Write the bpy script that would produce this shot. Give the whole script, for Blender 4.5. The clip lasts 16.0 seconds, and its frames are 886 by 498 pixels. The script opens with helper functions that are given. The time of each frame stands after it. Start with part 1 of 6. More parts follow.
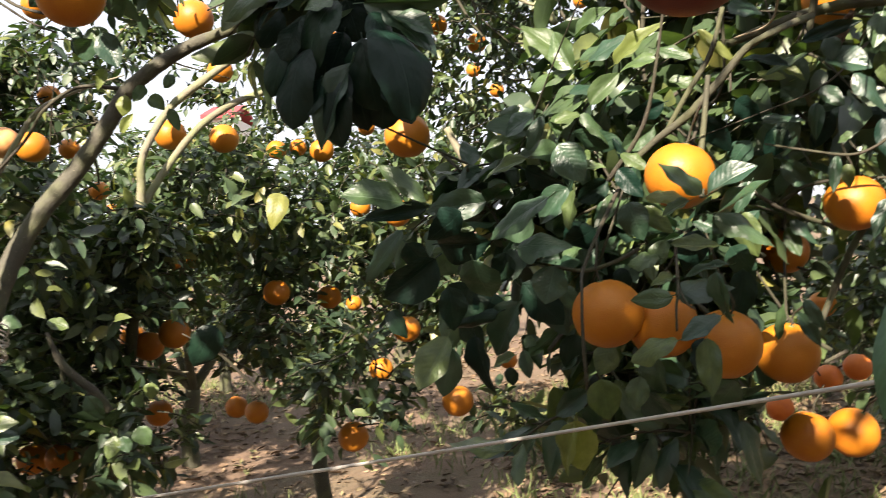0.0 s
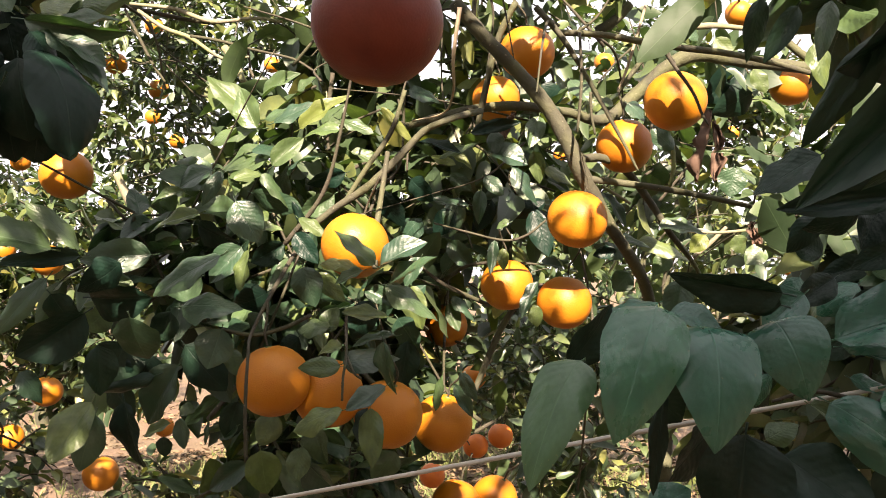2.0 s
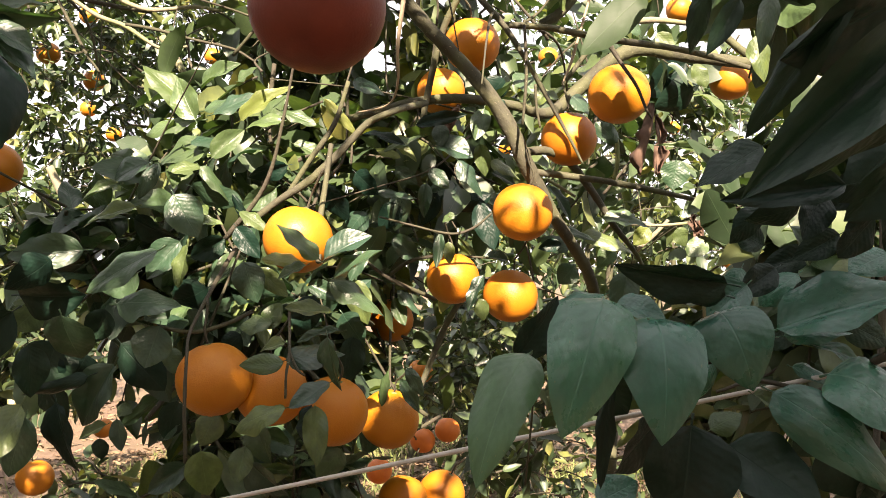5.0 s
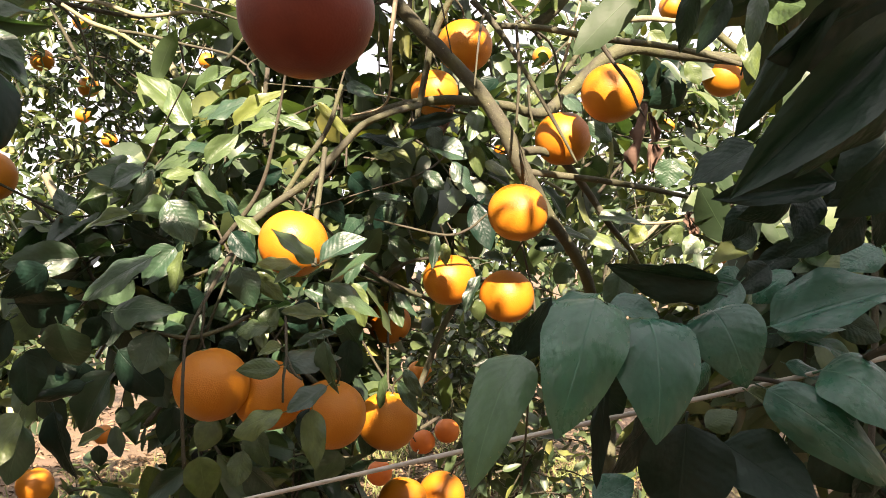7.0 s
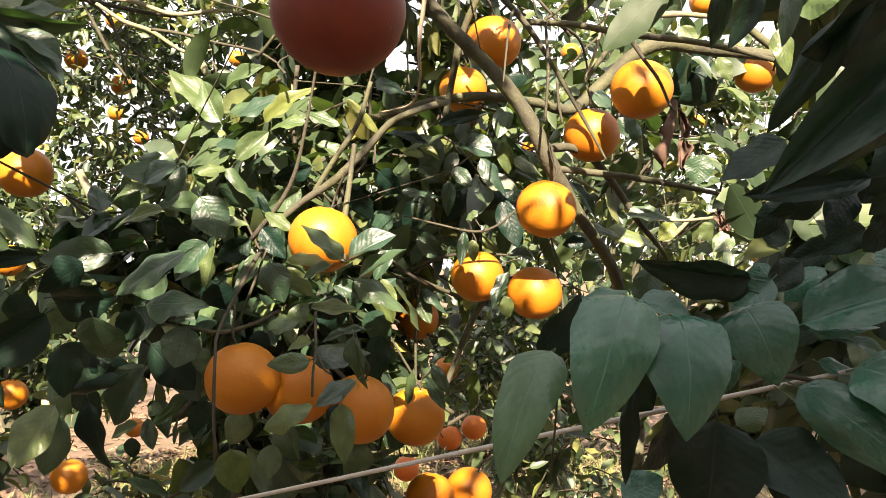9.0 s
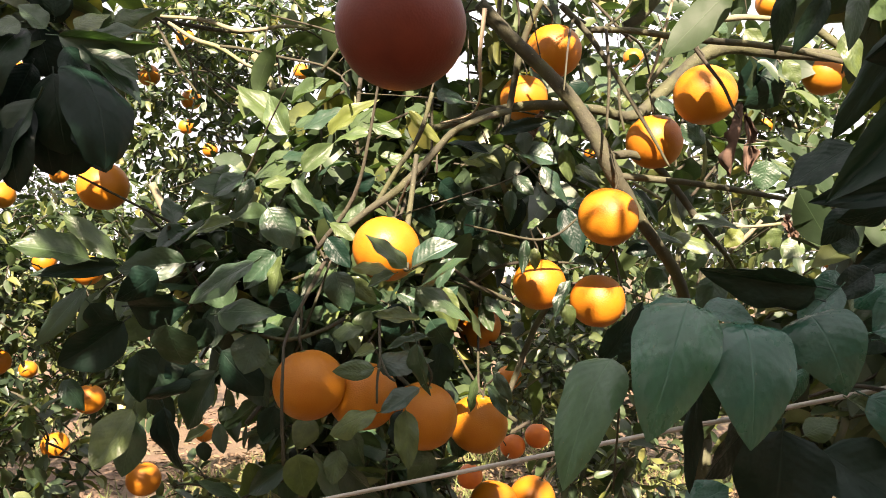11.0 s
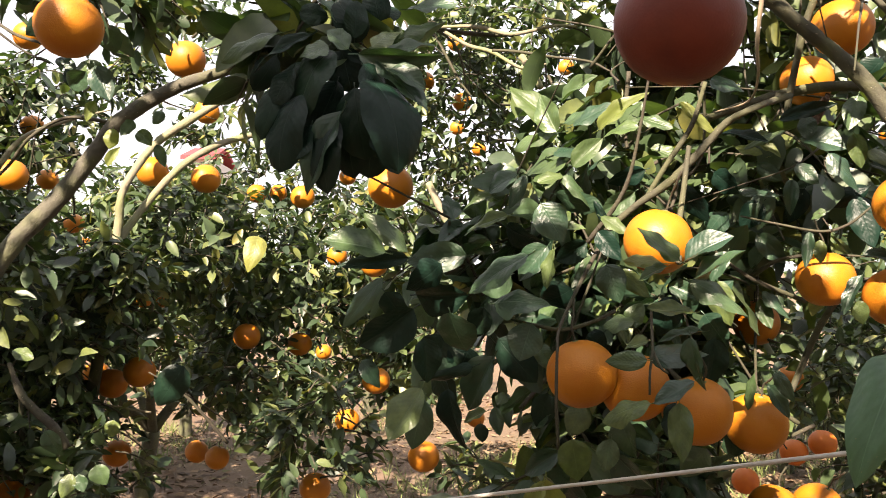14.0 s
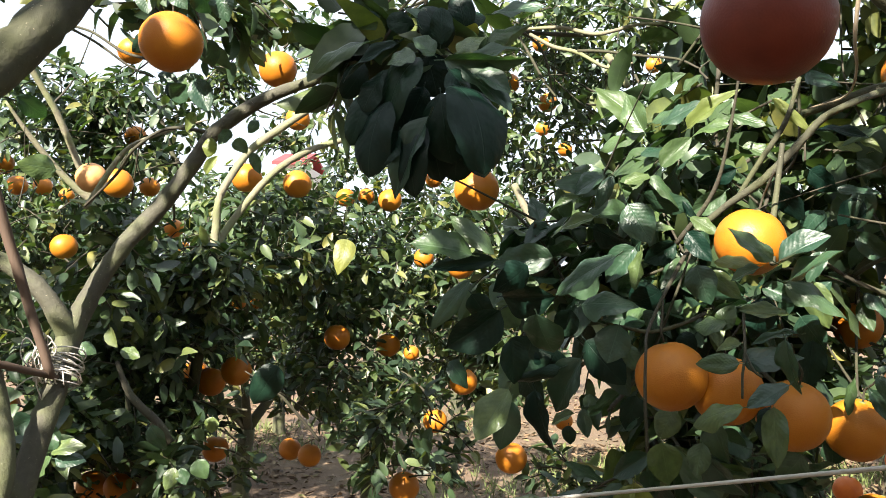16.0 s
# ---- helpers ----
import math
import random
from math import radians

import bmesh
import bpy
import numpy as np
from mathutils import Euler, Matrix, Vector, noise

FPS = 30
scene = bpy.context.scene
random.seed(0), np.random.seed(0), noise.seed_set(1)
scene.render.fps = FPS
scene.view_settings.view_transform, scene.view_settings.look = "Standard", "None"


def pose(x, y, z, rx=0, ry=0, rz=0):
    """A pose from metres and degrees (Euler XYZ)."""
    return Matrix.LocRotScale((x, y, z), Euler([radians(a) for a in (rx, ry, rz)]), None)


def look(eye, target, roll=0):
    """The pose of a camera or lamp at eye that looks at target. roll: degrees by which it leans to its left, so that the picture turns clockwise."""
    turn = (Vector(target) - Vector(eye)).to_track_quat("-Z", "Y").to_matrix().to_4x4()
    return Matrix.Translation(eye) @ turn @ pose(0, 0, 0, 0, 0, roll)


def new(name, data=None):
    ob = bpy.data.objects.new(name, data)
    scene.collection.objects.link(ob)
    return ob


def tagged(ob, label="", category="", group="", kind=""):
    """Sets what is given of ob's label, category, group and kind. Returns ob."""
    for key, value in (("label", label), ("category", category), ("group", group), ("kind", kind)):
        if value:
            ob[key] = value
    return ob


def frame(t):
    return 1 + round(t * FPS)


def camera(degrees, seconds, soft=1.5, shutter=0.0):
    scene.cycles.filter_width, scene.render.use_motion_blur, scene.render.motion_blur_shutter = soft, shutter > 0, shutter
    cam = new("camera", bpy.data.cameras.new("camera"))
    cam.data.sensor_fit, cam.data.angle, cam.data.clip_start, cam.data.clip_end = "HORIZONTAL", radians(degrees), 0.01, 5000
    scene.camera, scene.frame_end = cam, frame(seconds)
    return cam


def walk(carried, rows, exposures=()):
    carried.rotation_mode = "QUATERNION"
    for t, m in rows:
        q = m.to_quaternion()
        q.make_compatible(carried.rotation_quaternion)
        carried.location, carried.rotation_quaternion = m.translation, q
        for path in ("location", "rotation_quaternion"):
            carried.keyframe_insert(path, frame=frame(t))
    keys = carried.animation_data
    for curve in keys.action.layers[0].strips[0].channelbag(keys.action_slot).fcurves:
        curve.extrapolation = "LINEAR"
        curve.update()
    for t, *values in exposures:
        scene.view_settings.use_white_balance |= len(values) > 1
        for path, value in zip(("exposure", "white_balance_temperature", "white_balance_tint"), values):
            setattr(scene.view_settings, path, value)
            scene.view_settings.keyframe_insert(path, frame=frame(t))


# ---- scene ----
# ---- camera and its walk ----
cam = camera(57.07, 16.0, soft=0.65, shutter=0.2)
# seconds, place, yaw, pitch, roll
ROWS = [
    (0, 0.0004, 0.0001, 1.4004, -1.2558, -2.3528, 3.4909),
    (0.5, 0.0003, 0.0137, 1.3921, -9.6931, 0.1787, -1.2148),
    (1, 0.0090, 0.0194, 1.3964, -14.8358, 0.8234, -0.5297),
    (1.5, 0.0069, 0.0181, 1.3999, -19.3362, 0.7359, -0.2879),
    (2, 0.0081, 0.0257, 1.3983, -23.7530, 1.7275, -0.9679),
    (2.5, 0.0069, 0.0359, 1.3940, -25.7083, 2.1244, -1.8542),
    (3, 0.0074, 0.0409, 1.3922, -27.0415, 1.8399, -2.4351),
    (5.5, 0.0146, 0.0341, 1.3981, -27.5505, 1.3497, -0.2474),
    (6, 0.0141, 0.0330, 1.3983, -27.6085, 1.3580, -0.0326),
    (6.5, 0.0172, 0.0330, 1.3995, -27.6161, 1.3966, 0.3154),
    (7, 0.0160, 0.0331, 1.3987, -27.6507, 1.4267, 0.3651),
    (7.5, 0.0163, 0.0326, 1.3990, -27.4119, 1.4565, 0.2976),
    (8, 0.0153, 0.0325, 1.3985, -27.0957, 1.4313, 0.2453),
    (8.5, 0.0143, 0.0339, 1.3977, -26.6083, 1.3090, 0.0693),
    (9, 0.0133, 0.0315, 1.3979, -25.7571, 1.2267, 0.1418),
    (11.5, 0.0065, 0.0172, 1.3986, -18.3066, 1.8433, 0.3991),
    (12, 0.0002, 0.0101, 1.3980, -14.0227, 1.5675, 0.3881),
    (12.5, -0.0018, 0.0065, 1.3975, -10.4181, 1.3798, 0.2619),
    (13, -0.0025, 0.0029, 1.3981, -8.9317, 1.6278, 0.2831),
    (13.5, -0.0047, 0.0008, 1.3970, -6.8330, 1.6969, 0.2364),
    (14, -0.0077, -0.0054, 1.3961, -3.0838, 1.4783, 0.0628),
    (14.5, -0.0077, -0.0083, 1.3976, -0.5309, 1.3411, 0.1734),
    (15, -0.0073, -0.0092, 1.3978, 0.7774, 1.4014, 0.2332),
    (15.5, -0.0079, -0.0120, 1.3981, 1.6125, 1.4740, 0.2798),
    (16, -0.0082, -0.0164, 1.3967, 2.9653, 1.6109, 0.2908),
]
walk(cam, [(t, pose(x, y, z, 90 + pitch, roll, yaw)) for t, x, y, z, yaw, pitch, roll in ROWS], exposures=[(0.0, 2.22, 6700, 16), (0.6, 2.36, 6900, 18), (2.5, 2.62, 7400, 22), (9.0, 2.67, 7400, 22), (12.5, 2.46, 7380, 22), (13.9, 2.44, 7250, 21), (14.7, 2.4, 6480, 11), (16.0, 2.38, 6280, 9)])

# ---- sky and sun ----
SUN_ELEVATION, SUN_AZIMUTH = radians(38), radians(202)  # azimuth clockwise from straight ahead
world = bpy.data.worlds.new("sky")
scene.world = world
world.use_nodes = True
sky = world.node_tree.nodes.new("ShaderNodeTexSky")
sky.sky_type, sky.sun_disc = "NISHITA", False
sky.sun_elevation, sky.sun_rotation = SUN_ELEVATION, SUN_AZIMUTH
sky.air_density, sky.dust_density = 1.0, 3.0
# thin white haze over the whole sky
haze = world.node_tree.nodes.new("ShaderNodeMix")
haze.data_type = "RGBA"
haze.inputs[0].default_value = 0.75
haze.inputs[7].default_value = (6.6, 7.0, 7.5, 1.0)
back = world.node_tree.nodes["Background"]
back.inputs["Strength"].default_value = 0.046
world.node_tree.links.new(sky.outputs[0], haze.inputs[6])
world.node_tree.links.new(haze.outputs[2], back.inputs[0])
sun_data = bpy.data.lights.new("sun", "SUN")
sun_data.energy, sun_data.angle, sun_data.color = 4.5, radians(0.53), (1.0, 0.91, 0.76)
sun = new("sun", sun_data)
towards = Vector((math.sin(SUN_AZIMUTH) * math.cos(SUN_ELEVATION), math.cos(SUN_AZIMUTH) * math.cos(SUN_ELEVATION), math.sin(SUN_ELEVATION)))
sun.matrix_world = look(towards * 30, (0, 0, 0))

# ---- materials ----


class Nodes:
    """A material's node tree, written briefly."""

    def __init__(self, name):
        self.mat = bpy.data.materials.new(name)
        self.mat.use_nodes = True
        self.tree = self.mat.node_tree
        self.bsdf = self.tree.nodes["Principled BSDF"]
        self.out = self.tree.nodes["Material Output"]

    def add(self, kind, **sockets):
        node = self.tree.nodes.new("ShaderNode" + kind)
        for key, value in sockets.items():
            self.put(node, key.replace("_", " "), value)
        return node

    def put(self, node, socket, value):
        target = node.inputs[socket]
        if isinstance(value, bpy.types.NodeSocket):
            self.tree.links.new(value, target)
        else:
            target.default_value = value

    def noise(self, scale, detail=4.0, vector=None, rough=0.6):
        node = self.add("TexNoise", Scale=scale, Detail=detail, Roughness=rough)
        self.put(node, "Vector", vector or self.add("TexCoord").outputs["Object"])
        return node.outputs["Fac"]

    def ramp(self, value, *stops):
        node = self.add("ValToRGB", Fac=value)
        bar = node.color_ramp.elements
        while len(bar) < len(stops):
            bar.new(0.5)
        for e, (at, colour) in zip(bar, stops):
            e.position, e.color = at, (*colour, 1)
        return node.outputs[0]

    def mix(self, fac, a, b, blend="MIX"):
        node = self.tree.nodes.new("ShaderNodeMix")
        node.data_type, node.blend_type = "RGBA", blend
        for socket, value in ((node.inputs[0], fac), (node.inputs[6], a), (node.inputs[7], b)):
            if isinstance(value, bpy.types.NodeSocket):
                self.tree.links.new(value, socket)
            else:
                socket.default_value = (*value, 1) if isinstance(value, tuple) else value
        return node.outputs[2]

    def math(self, op, a, b=0.0, c=0.0):
        node = self.tree.nodes.new("ShaderNodeMath")
        node.operation = op
        for i, value in enumerate((a, b, c)):
            self.put(node, i, value)
        return node.outputs[0]

    def shifted(self, where, pick):
        node = self.tree.nodes.new("ShaderNodeVectorMath")
        node.operation = "ADD"
        self.put(node, 0, where)
        self.put(node, 1, self.math("MULTIPLY", pick, 90.0))
        return node.outputs[0]

    def bump(self, height, strength, distance):
        self.put(self.bsdf, "Normal", self.add("Bump", Height=height, Strength=strength, Distance=distance).outputs[0])


def leaf_material(name, chance, stops, gloss, through_light, shine=0.58):
    n = Nodes(name)
    if chance == "object":
        pick, k = n.add("ObjectInfo").outputs["Random"], 0.09  # its mesh is one long
    else:
        pick, k = n.add("NewGeometry").outputs["Random Per Island"], 1.0
    mid = stops[1][1]
    split = n.add("SeparateXYZ", Vector=n.add("UVMap").outputs[0])
    u = n.math("ABSOLUTE", n.math("SUBTRACT", split.outputs[0], 0.5))
    v = split.outputs[1]
    where = n.add("TexCoord").outputs["Object"]
    # no two leaves of one shape carry the same stains
    where = where if k == 1 else n.shifted(where, pick)
    base = n.ramp(pick, *stops)
    blotch, fine = n.noise(34.0 * k, 5, where), n.noise(240.0 * k, 3, where)
    base = n.mix(n.math("MULTIPLY", n.ramp(blotch, (0.35, (0, 0, 0)), (0.68, (1, 1, 1))), 0.6), base, tuple(0.55 * c for c in mid))
    rib = n.ramp(u, (0.0, (1, 1, 1)), (0.018, (0, 0, 0)))
    uneven = n.math("MULTIPLY", n.noise(40.0 * k, 2, where), 5.0)
    wave = n.math("SINE", n.math("ADD", uneven, n.math("MULTIPLY", n.math("SUBTRACT", v, n.math("MULTIPLY", u, 0.55)), 58.0)))
    vein = n.ramp(wave, (0.93, (0, 0, 0)), (1.0, (1, 1, 1)))
    base = n.mix(n.math("MULTIPLY", vein, 0.05), base, tuple(1.5 * c + 0.02 for c in mid))
    base = n.mix(n.math("MULTIPLY", rib, 0.28), base, tuple(1.7 * c + 0.02 for c in mid))
    dust = n.ramp(n.noise(75.0 * k, 6, where), (0.5, (0, 0, 0)), (0.72, (1, 1, 1)))
    base = n.mix(n.math("MULTIPLY", dust, 0.06), base, tuple(1.6 * c + 0.02 for c in mid))
    specks = n.math("GREATER_THAN", n.noise(210.0 * k, 2, where), 0.73)
    base = n.mix(n.math("MULTIPLY", specks, 0.4), base, (1.4 * mid[1] + 0.01, 1.2 * mid[1] + 0.01, 0.6 * mid[1]))
    n.put(n.bsdf, "Base Color", base)
    n.put(n.bsdf, "Roughness", n.math("ADD", n.math("MULTIPLY", dust, 0.12), n.math("MULTIPLY_ADD", n.ramp(blotch, (0.35, (0, 0, 0)), (0.65, (1, 1, 1))), 0.16, gloss)))
    n.put(n.bsdf, "Specular IOR Level", shine)
    # lamina swells between the side veins and sinks along the rib
    height = n.math("ADD", n.math("MULTIPLY", wave, 0.022), n.math("ADD", n.math("MULTIPLY", rib, -0.5), n.math("MULTIPLY", fine, 0.06)))
    n.bump(n.math("ADD", height, n.math("MULTIPLY", n.noise(26.0 * k, 3, where), 0.8 if k < 1 else 1.2)), 0.25, 0.0012 if k == 1 else 0.013)
    glow = n.add("BsdfTranslucent", Color=n.mix(1.0, base, (1.9, 2.3, 0.75), "MULTIPLY"))
    both = n.add("MixShader", Fac=through_light)
    n.put(both, 1, n.bsdf.outputs[0])
    n.put(both, 2, glow.outputs[0])
    n.put(n.out, "Surface", both.outputs[0])
    return n.mat


leaf_single = leaf_material("citrus_leaf", "object", ((0.0, (0.014, 0.040, 0.025)), (0.5, (0.034, 0.074, 0.038)), (0.85, (0.070, 0.112, 0.038)), (1.0, (0.115, 0.150, 0.042))), 0.33, 0.14, 0.6)
leaf_many = leaf_material("citrus_foliage", "island", ((0.0, (0.010, 0.023, 0.013)), (0.45, (0.044, 0.077, 0.034)), (0.78, (0.086, 0.118, 0.040)), (0.94, (0.135, 0.152, 0.042)), (1.0, (0.2, 0.18, 0.045))), 0.36, 0.18)
# darkened copy of the citrus leaf, with shade put into its colour
leaf_shaded = leaf_material("shaded_leaf", "object", ((0.0, (0.004, 0.015, 0.010)), (0.6, (0.007, 0.024, 0.016)), (1.0, (0.016, 0.037, 0.020))), 0.34, 0.05, 0.22)
leaf_broad = leaf_material("waxy_leaf", "object", ((0.0, (0.018, 0.084, 0.058)), (0.6, (0.026, 0.110, 0.074)), (1.0, (0.040, 0.132, 0.072))), 0.22, 0.08, 0.55)
# lighter grey-green for one spray leaf, standing in for the sun on it
leaf_pale = leaf_material("lit_spray_leaf", "object", ((0.0, (0.060, 0.135, 0.075)), (0.6, (0.066, 0.145, 0.078)), (1.0, (0.072, 0.150, 0.080))), 0.28, 0.16, 0.45)
# lighter copy of the citrus leaf; sunlight on it is put into the colour
leaf_lit = leaf_material("lit_leaf", "object", ((0.0, (0.035, 0.070, 0.028)), (0.5, (0.053, 0.090, 0.032)), (1.0, (0.080, 0.114, 0.036))), 0.38, 0.2, 0.5)
# for yellow leaves, and for sunlit ones whose light is painted as yellow
leaf_yellow = leaf_material("yellow_and_lit_leaf", "object", ((0.0, (0.100, 0.135, 0.032)), (0.5, (0.140, 0.168, 0.042)), (1.0, (0.215, 0.215, 0.052))), 0.4, 0.25)


def peel_material(name, colour, deep, patch, pitted=0.09):
    n = Nodes(name)
    big = n.noise(2.2, 4)
    pick = n.add("ObjectInfo").outputs["Random"]
    base = n.mix(n.ramp(big, (0.35, (0, 0, 0)), (0.75, (1, 1, 1))), colour, deep)
    base = n.mix(n.math("MULTIPLY", pick, 0.3), base, patch)
    scar = n.math("GREATER_THAN", n.noise(9.0, 6), 0.70)
    base = n.mix(n.math("MULTIPLY", scar, 0.35), base, (0.30, 0.16, 0.06))
    n.put(n.bsdf, "Base Color", base)
    n.put(n.bsdf, "Roughness", n.math("MULTIPLY_ADD", big, 0.2, 0.36))
    n.put(n.bsdf, "Specular IOR Level", 0.35)
    pores = n.add("TexVoronoi", Scale=46.0, Vector=n.add("TexCoord").outputs["Object"])
    n.bump(n.math("ADD", pores.outputs["Distance"], n.math("MULTIPLY", n.noise(7.0, 3), 1.0)), pitted, 0.012)
    return n.mat


peel = {
    "ripe": peel_material("orange_peel", (0.43, 0.152, 0.010), (0.37, 0.106, 0.007), (0.47, 0.19, 0.014)),
    # darker and redder than the other peels
    "red": peel_material("dark_red_peel", (0.175, 0.031, 0.017), (0.105, 0.017, 0.011), (0.195, 0.040, 0.020), 0.04),
    "amber": peel_material("reddish_peel", (0.55, 0.14, 0.018), (0.45, 0.09, 0.014), (0.6, 0.2, 0.03)),
    "pale": peel_material("pale_peel", (0.66, 0.32, 0.11), (0.60, 0.22, 0.05), (0.7, 0.38, 0.18)),
}


def bark_material(name, dark, light, moss):
    n = Nodes(name)
    where = n.add("TexCoord").outputs["Object"]
    patch, grain = n.noise(14.0, 4, where), n.noise(120.0, 5, where)
    base = n.mix(grain, dark, light)
    base = n.mix(n.ramp(patch, (0.44, (0, 0, 0)), (0.62, (1, 1, 1))), base, moss)
    lenticel = n.math("GREATER_THAN", n.noise(300.0, 2, where), 0.70)
    base = n.mix(n.math("MULTIPLY", lenticel, 0.4), base, (0.32, 0.28, 0.2))
    n.put(n.bsdf, "Base Color", base)
    n.put(n.bsdf, "Roughness", 0.82)
    n.bump(n.math("ADD", grain, n.math("MULTIPLY", patch, 1.5)), 0.5, 0.004)
    return n.mat


bark = bark_material("citrus_bark", (0.022, 0.022, 0.013), (0.064, 0.061, 0.036), (0.066, 0.070, 0.030))
# paler copy of the bark; the sun on the limbs is painted in
pale_bark = bark_material("sunlit_bark", (0.10, 0.09, 0.06), (0.23, 0.205, 0.14), (0.16, 0.17, 0.08))
mossy_bark = bark_material("mossy_bark", (0.036, 0.034, 0.023), (0.084, 0.078, 0.054), (0.082, 0.088, 0.040))
twig_bark = bark_material("twig_bark", (0.020, 0.016, 0.011), (0.052, 0.044, 0.027), (0.042, 0.042, 0.020))


def plain_material(name, dark, light, scale, roughness, stretch=(1, 1, 1), relief=0.3):
    n = Nodes(name)
    where = n.add("Mapping", Vector=n.add("TexCoord").outputs["Object"], Scale=stretch).outputs[0]
    grain, patch = n.noise(scale, 5, where), n.noise(scale * 0.12, 3, where)
    n.put(n.bsdf, "Base Color", n.mix(n.math("MULTIPLY_ADD", grain, 0.6, n.math("MULTIPLY", patch, 0.4)), dark, light))
    n.put(n.bsdf, "Roughness", roughness)
    n.bump(grain, relief, 0.002)
    return n.mat


calyx_green = plain_material("calyx", (0.07, 0.10, 0.03), (0.16, 0.17, 0.06), 200.0, 0.7)
bamboo = plain_material("split_bamboo", (0.26, 0.235, 0.20), (0.54, 0.51, 0.47), 260.0, 0.6, (1, 1, 0.05))
stake_wood = plain_material("weathered_stake", (0.05, 0.03, 0.022), (0.13, 0.085, 0.058), 180.0, 0.8, (1, 1, 0.08))
string_white = plain_material("plastic_string", (0.36, 0.33, 0.29), (0.6, 0.56, 0.52), 300.0, 0.5)
straw = plain_material("dry_straw", (0.16, 0.12, 0.08), (0.36, 0.29, 0.2), 200.0, 0.7)
dry_leaf = plain_material("dry_leaf", (0.03, 0.018, 0.012), (0.13, 0.074, 0.048), 90.0, 0.85)
roof_red = plain_material("red_roof", (0.24, 0.03, 0.036), (0.3, 0.045, 0.05), 3.0, 0.9)
wall_pale = plain_material("pale_wall", (0.55, 0.53, 0.5), (0.65, 0.63, 0.6), 4.0, 0.9)
grass_green = plain_material("grass", (0.05, 0.09, 0.02), (0.17, 0.19, 0.06), 20.0, 0.7)


def soil_material():
    n = Nodes("orchard_soil")
    where = n.add("TexCoord").outputs["Object"]
    big, mid, fine = n.noise(0.9, 4, where), n.noise(7.0, 6, where), n.noise(70.0, 6, where)
    base = n.mix(mid, (0.07, 0.045, 0.028), (0.20, 0.128, 0.08))
    base = n.mix(n.ramp(big, (0.45, (0, 0, 0)), (0.7, (1, 1, 1))), base, (0.12, 0.098, 0.052))
    base = n.mix(n.ramp(fine, (0.5, (0, 0, 0)), (0.7, (0.6, 0.6, 0.6))), base, (0.065, 0.045, 0.03))
    n.put(n.bsdf, "Base Color", base)
    n.put(n.bsdf, "Roughness", 0.95)
    n.bump(n.math("ADD", mid, n.math("MULTIPLY", fine, 0.5)), 0.8, 0.03)
    return n.mat


soil = soil_material()

# ---- builders ----


def mesh_object(name, verts, faces, material, uvs=None, smooth=True):
    me = bpy.data.meshes.new(name)
    me.from_pydata([tuple(v) for v in verts], [], faces)
    if uvs is not None:
        layer = me.uv_layers.new(name="UVMap")
        index = np.empty(len(me.loops), dtype=np.int32)
        me.loops.foreach_get("vertex_index", index)
        layer.data.foreach_set("uv", np.asarray(uvs, dtype=np.float32)[index].ravel())
    me.materials.append(material)
    if smooth:
        me.polygons.foreach_set("use_smooth", [True] * len(me.polygons))
    return new(name, me)


def child(ob, parent):
    ob.parent = parent
    ob.matrix_parent_inverse = parent.matrix_basis.inverted()
    return ob


def part(name, bm, material, parent, label=""):
    me = bpy.data.meshes.new(name)
    bm.to_mesh(me)
    bm.free()
    me.materials.append(material)
    me.polygons.foreach_set("use_smooth", [True] * len(me.polygons))
    return tagged(child(new(name, me), parent), label)


def unit(v):
    return v / (np.linalg.norm(v, axis=-1, keepdims=True) + 1e-12)


def tube(path, radii, sides=10, knobs=0.0, rng=None):
    """Verts and faces of a tapered round stem along a path, capped at both ends."""
    path, radii = np.asarray(path, float), np.asarray(radii, float)
    ahead = unit(np.gradient(path, axis=0))
    ref = np.array((0.31, 0.23, 0.92)) if abs(ahead[:, 2]).mean() < 0.8 else np.array((0.9, 0.3, 0.1))
    side = unit(np.cross(ahead, ref))
    up = np.cross(side, ahead)
    turn = np.linspace(0, 2 * math.pi, sides, endpoint=False)
    wobble = np.ones((len(path), sides))
    if knobs and rng is not None:
        wobble += rng.normal(0, knobs, wobble.shape)
    ring = side[:, None] * np.cos(turn)[None, :, None] + up[:, None] * np.sin(turn)[None, :, None]
    verts = (path[:, None] + ring * (radii[:, None] * wobble)[:, :, None]).reshape(-1, 3)
    faces = []
    for i in range(len(path) - 1):
        for k in range(sides):
            a, b = i * sides + k, i * sides + (k + 1) % sides
            faces.append((a, b, b + sides, a + sides))
    faces.append(tuple(range(sides))[::-1])
    faces.append(tuple((len(path) - 1) * sides + k for k in range(sides)))
    return verts, faces


def smooth_path(points, steps):
    """A Catmull-Rom path through rows of numbers."""
    p = np.asarray(points, float)
    p = np.vstack([2 * p[0] - p[1], p, 2 * p[-1] - p[-2]])
    rows = []
    for i in range(1, len(p) - 2):
        for s in np.linspace(0, 1, steps, endpoint=False):
            a, b, c, d = p[i - 1], p[i], p[i + 1], p[i + 2]
            rows.append(0.5 * (2 * b + (c - a) * s + (2 * a - 5 * b + 4 * c - d) * s * s + (3 * b - a - 3 * c + d) * s ** 3))
    rows.append(p[-2])
    return np.array(rows)


# one leaf outline: stations along the rib and half width there
def half_width(s, sharp=0.9):
    """Rounded at the stalk, widest before the middle and drawn out to a tip."""
    s = np.clip(np.asarray(s, float), 0, 1)
    top = 0.62 / (0.62 + sharp)
    return np.clip((s / top) ** 0.62 * ((1 - s) / (1 - top)) ** sharp, 0.015, 1)


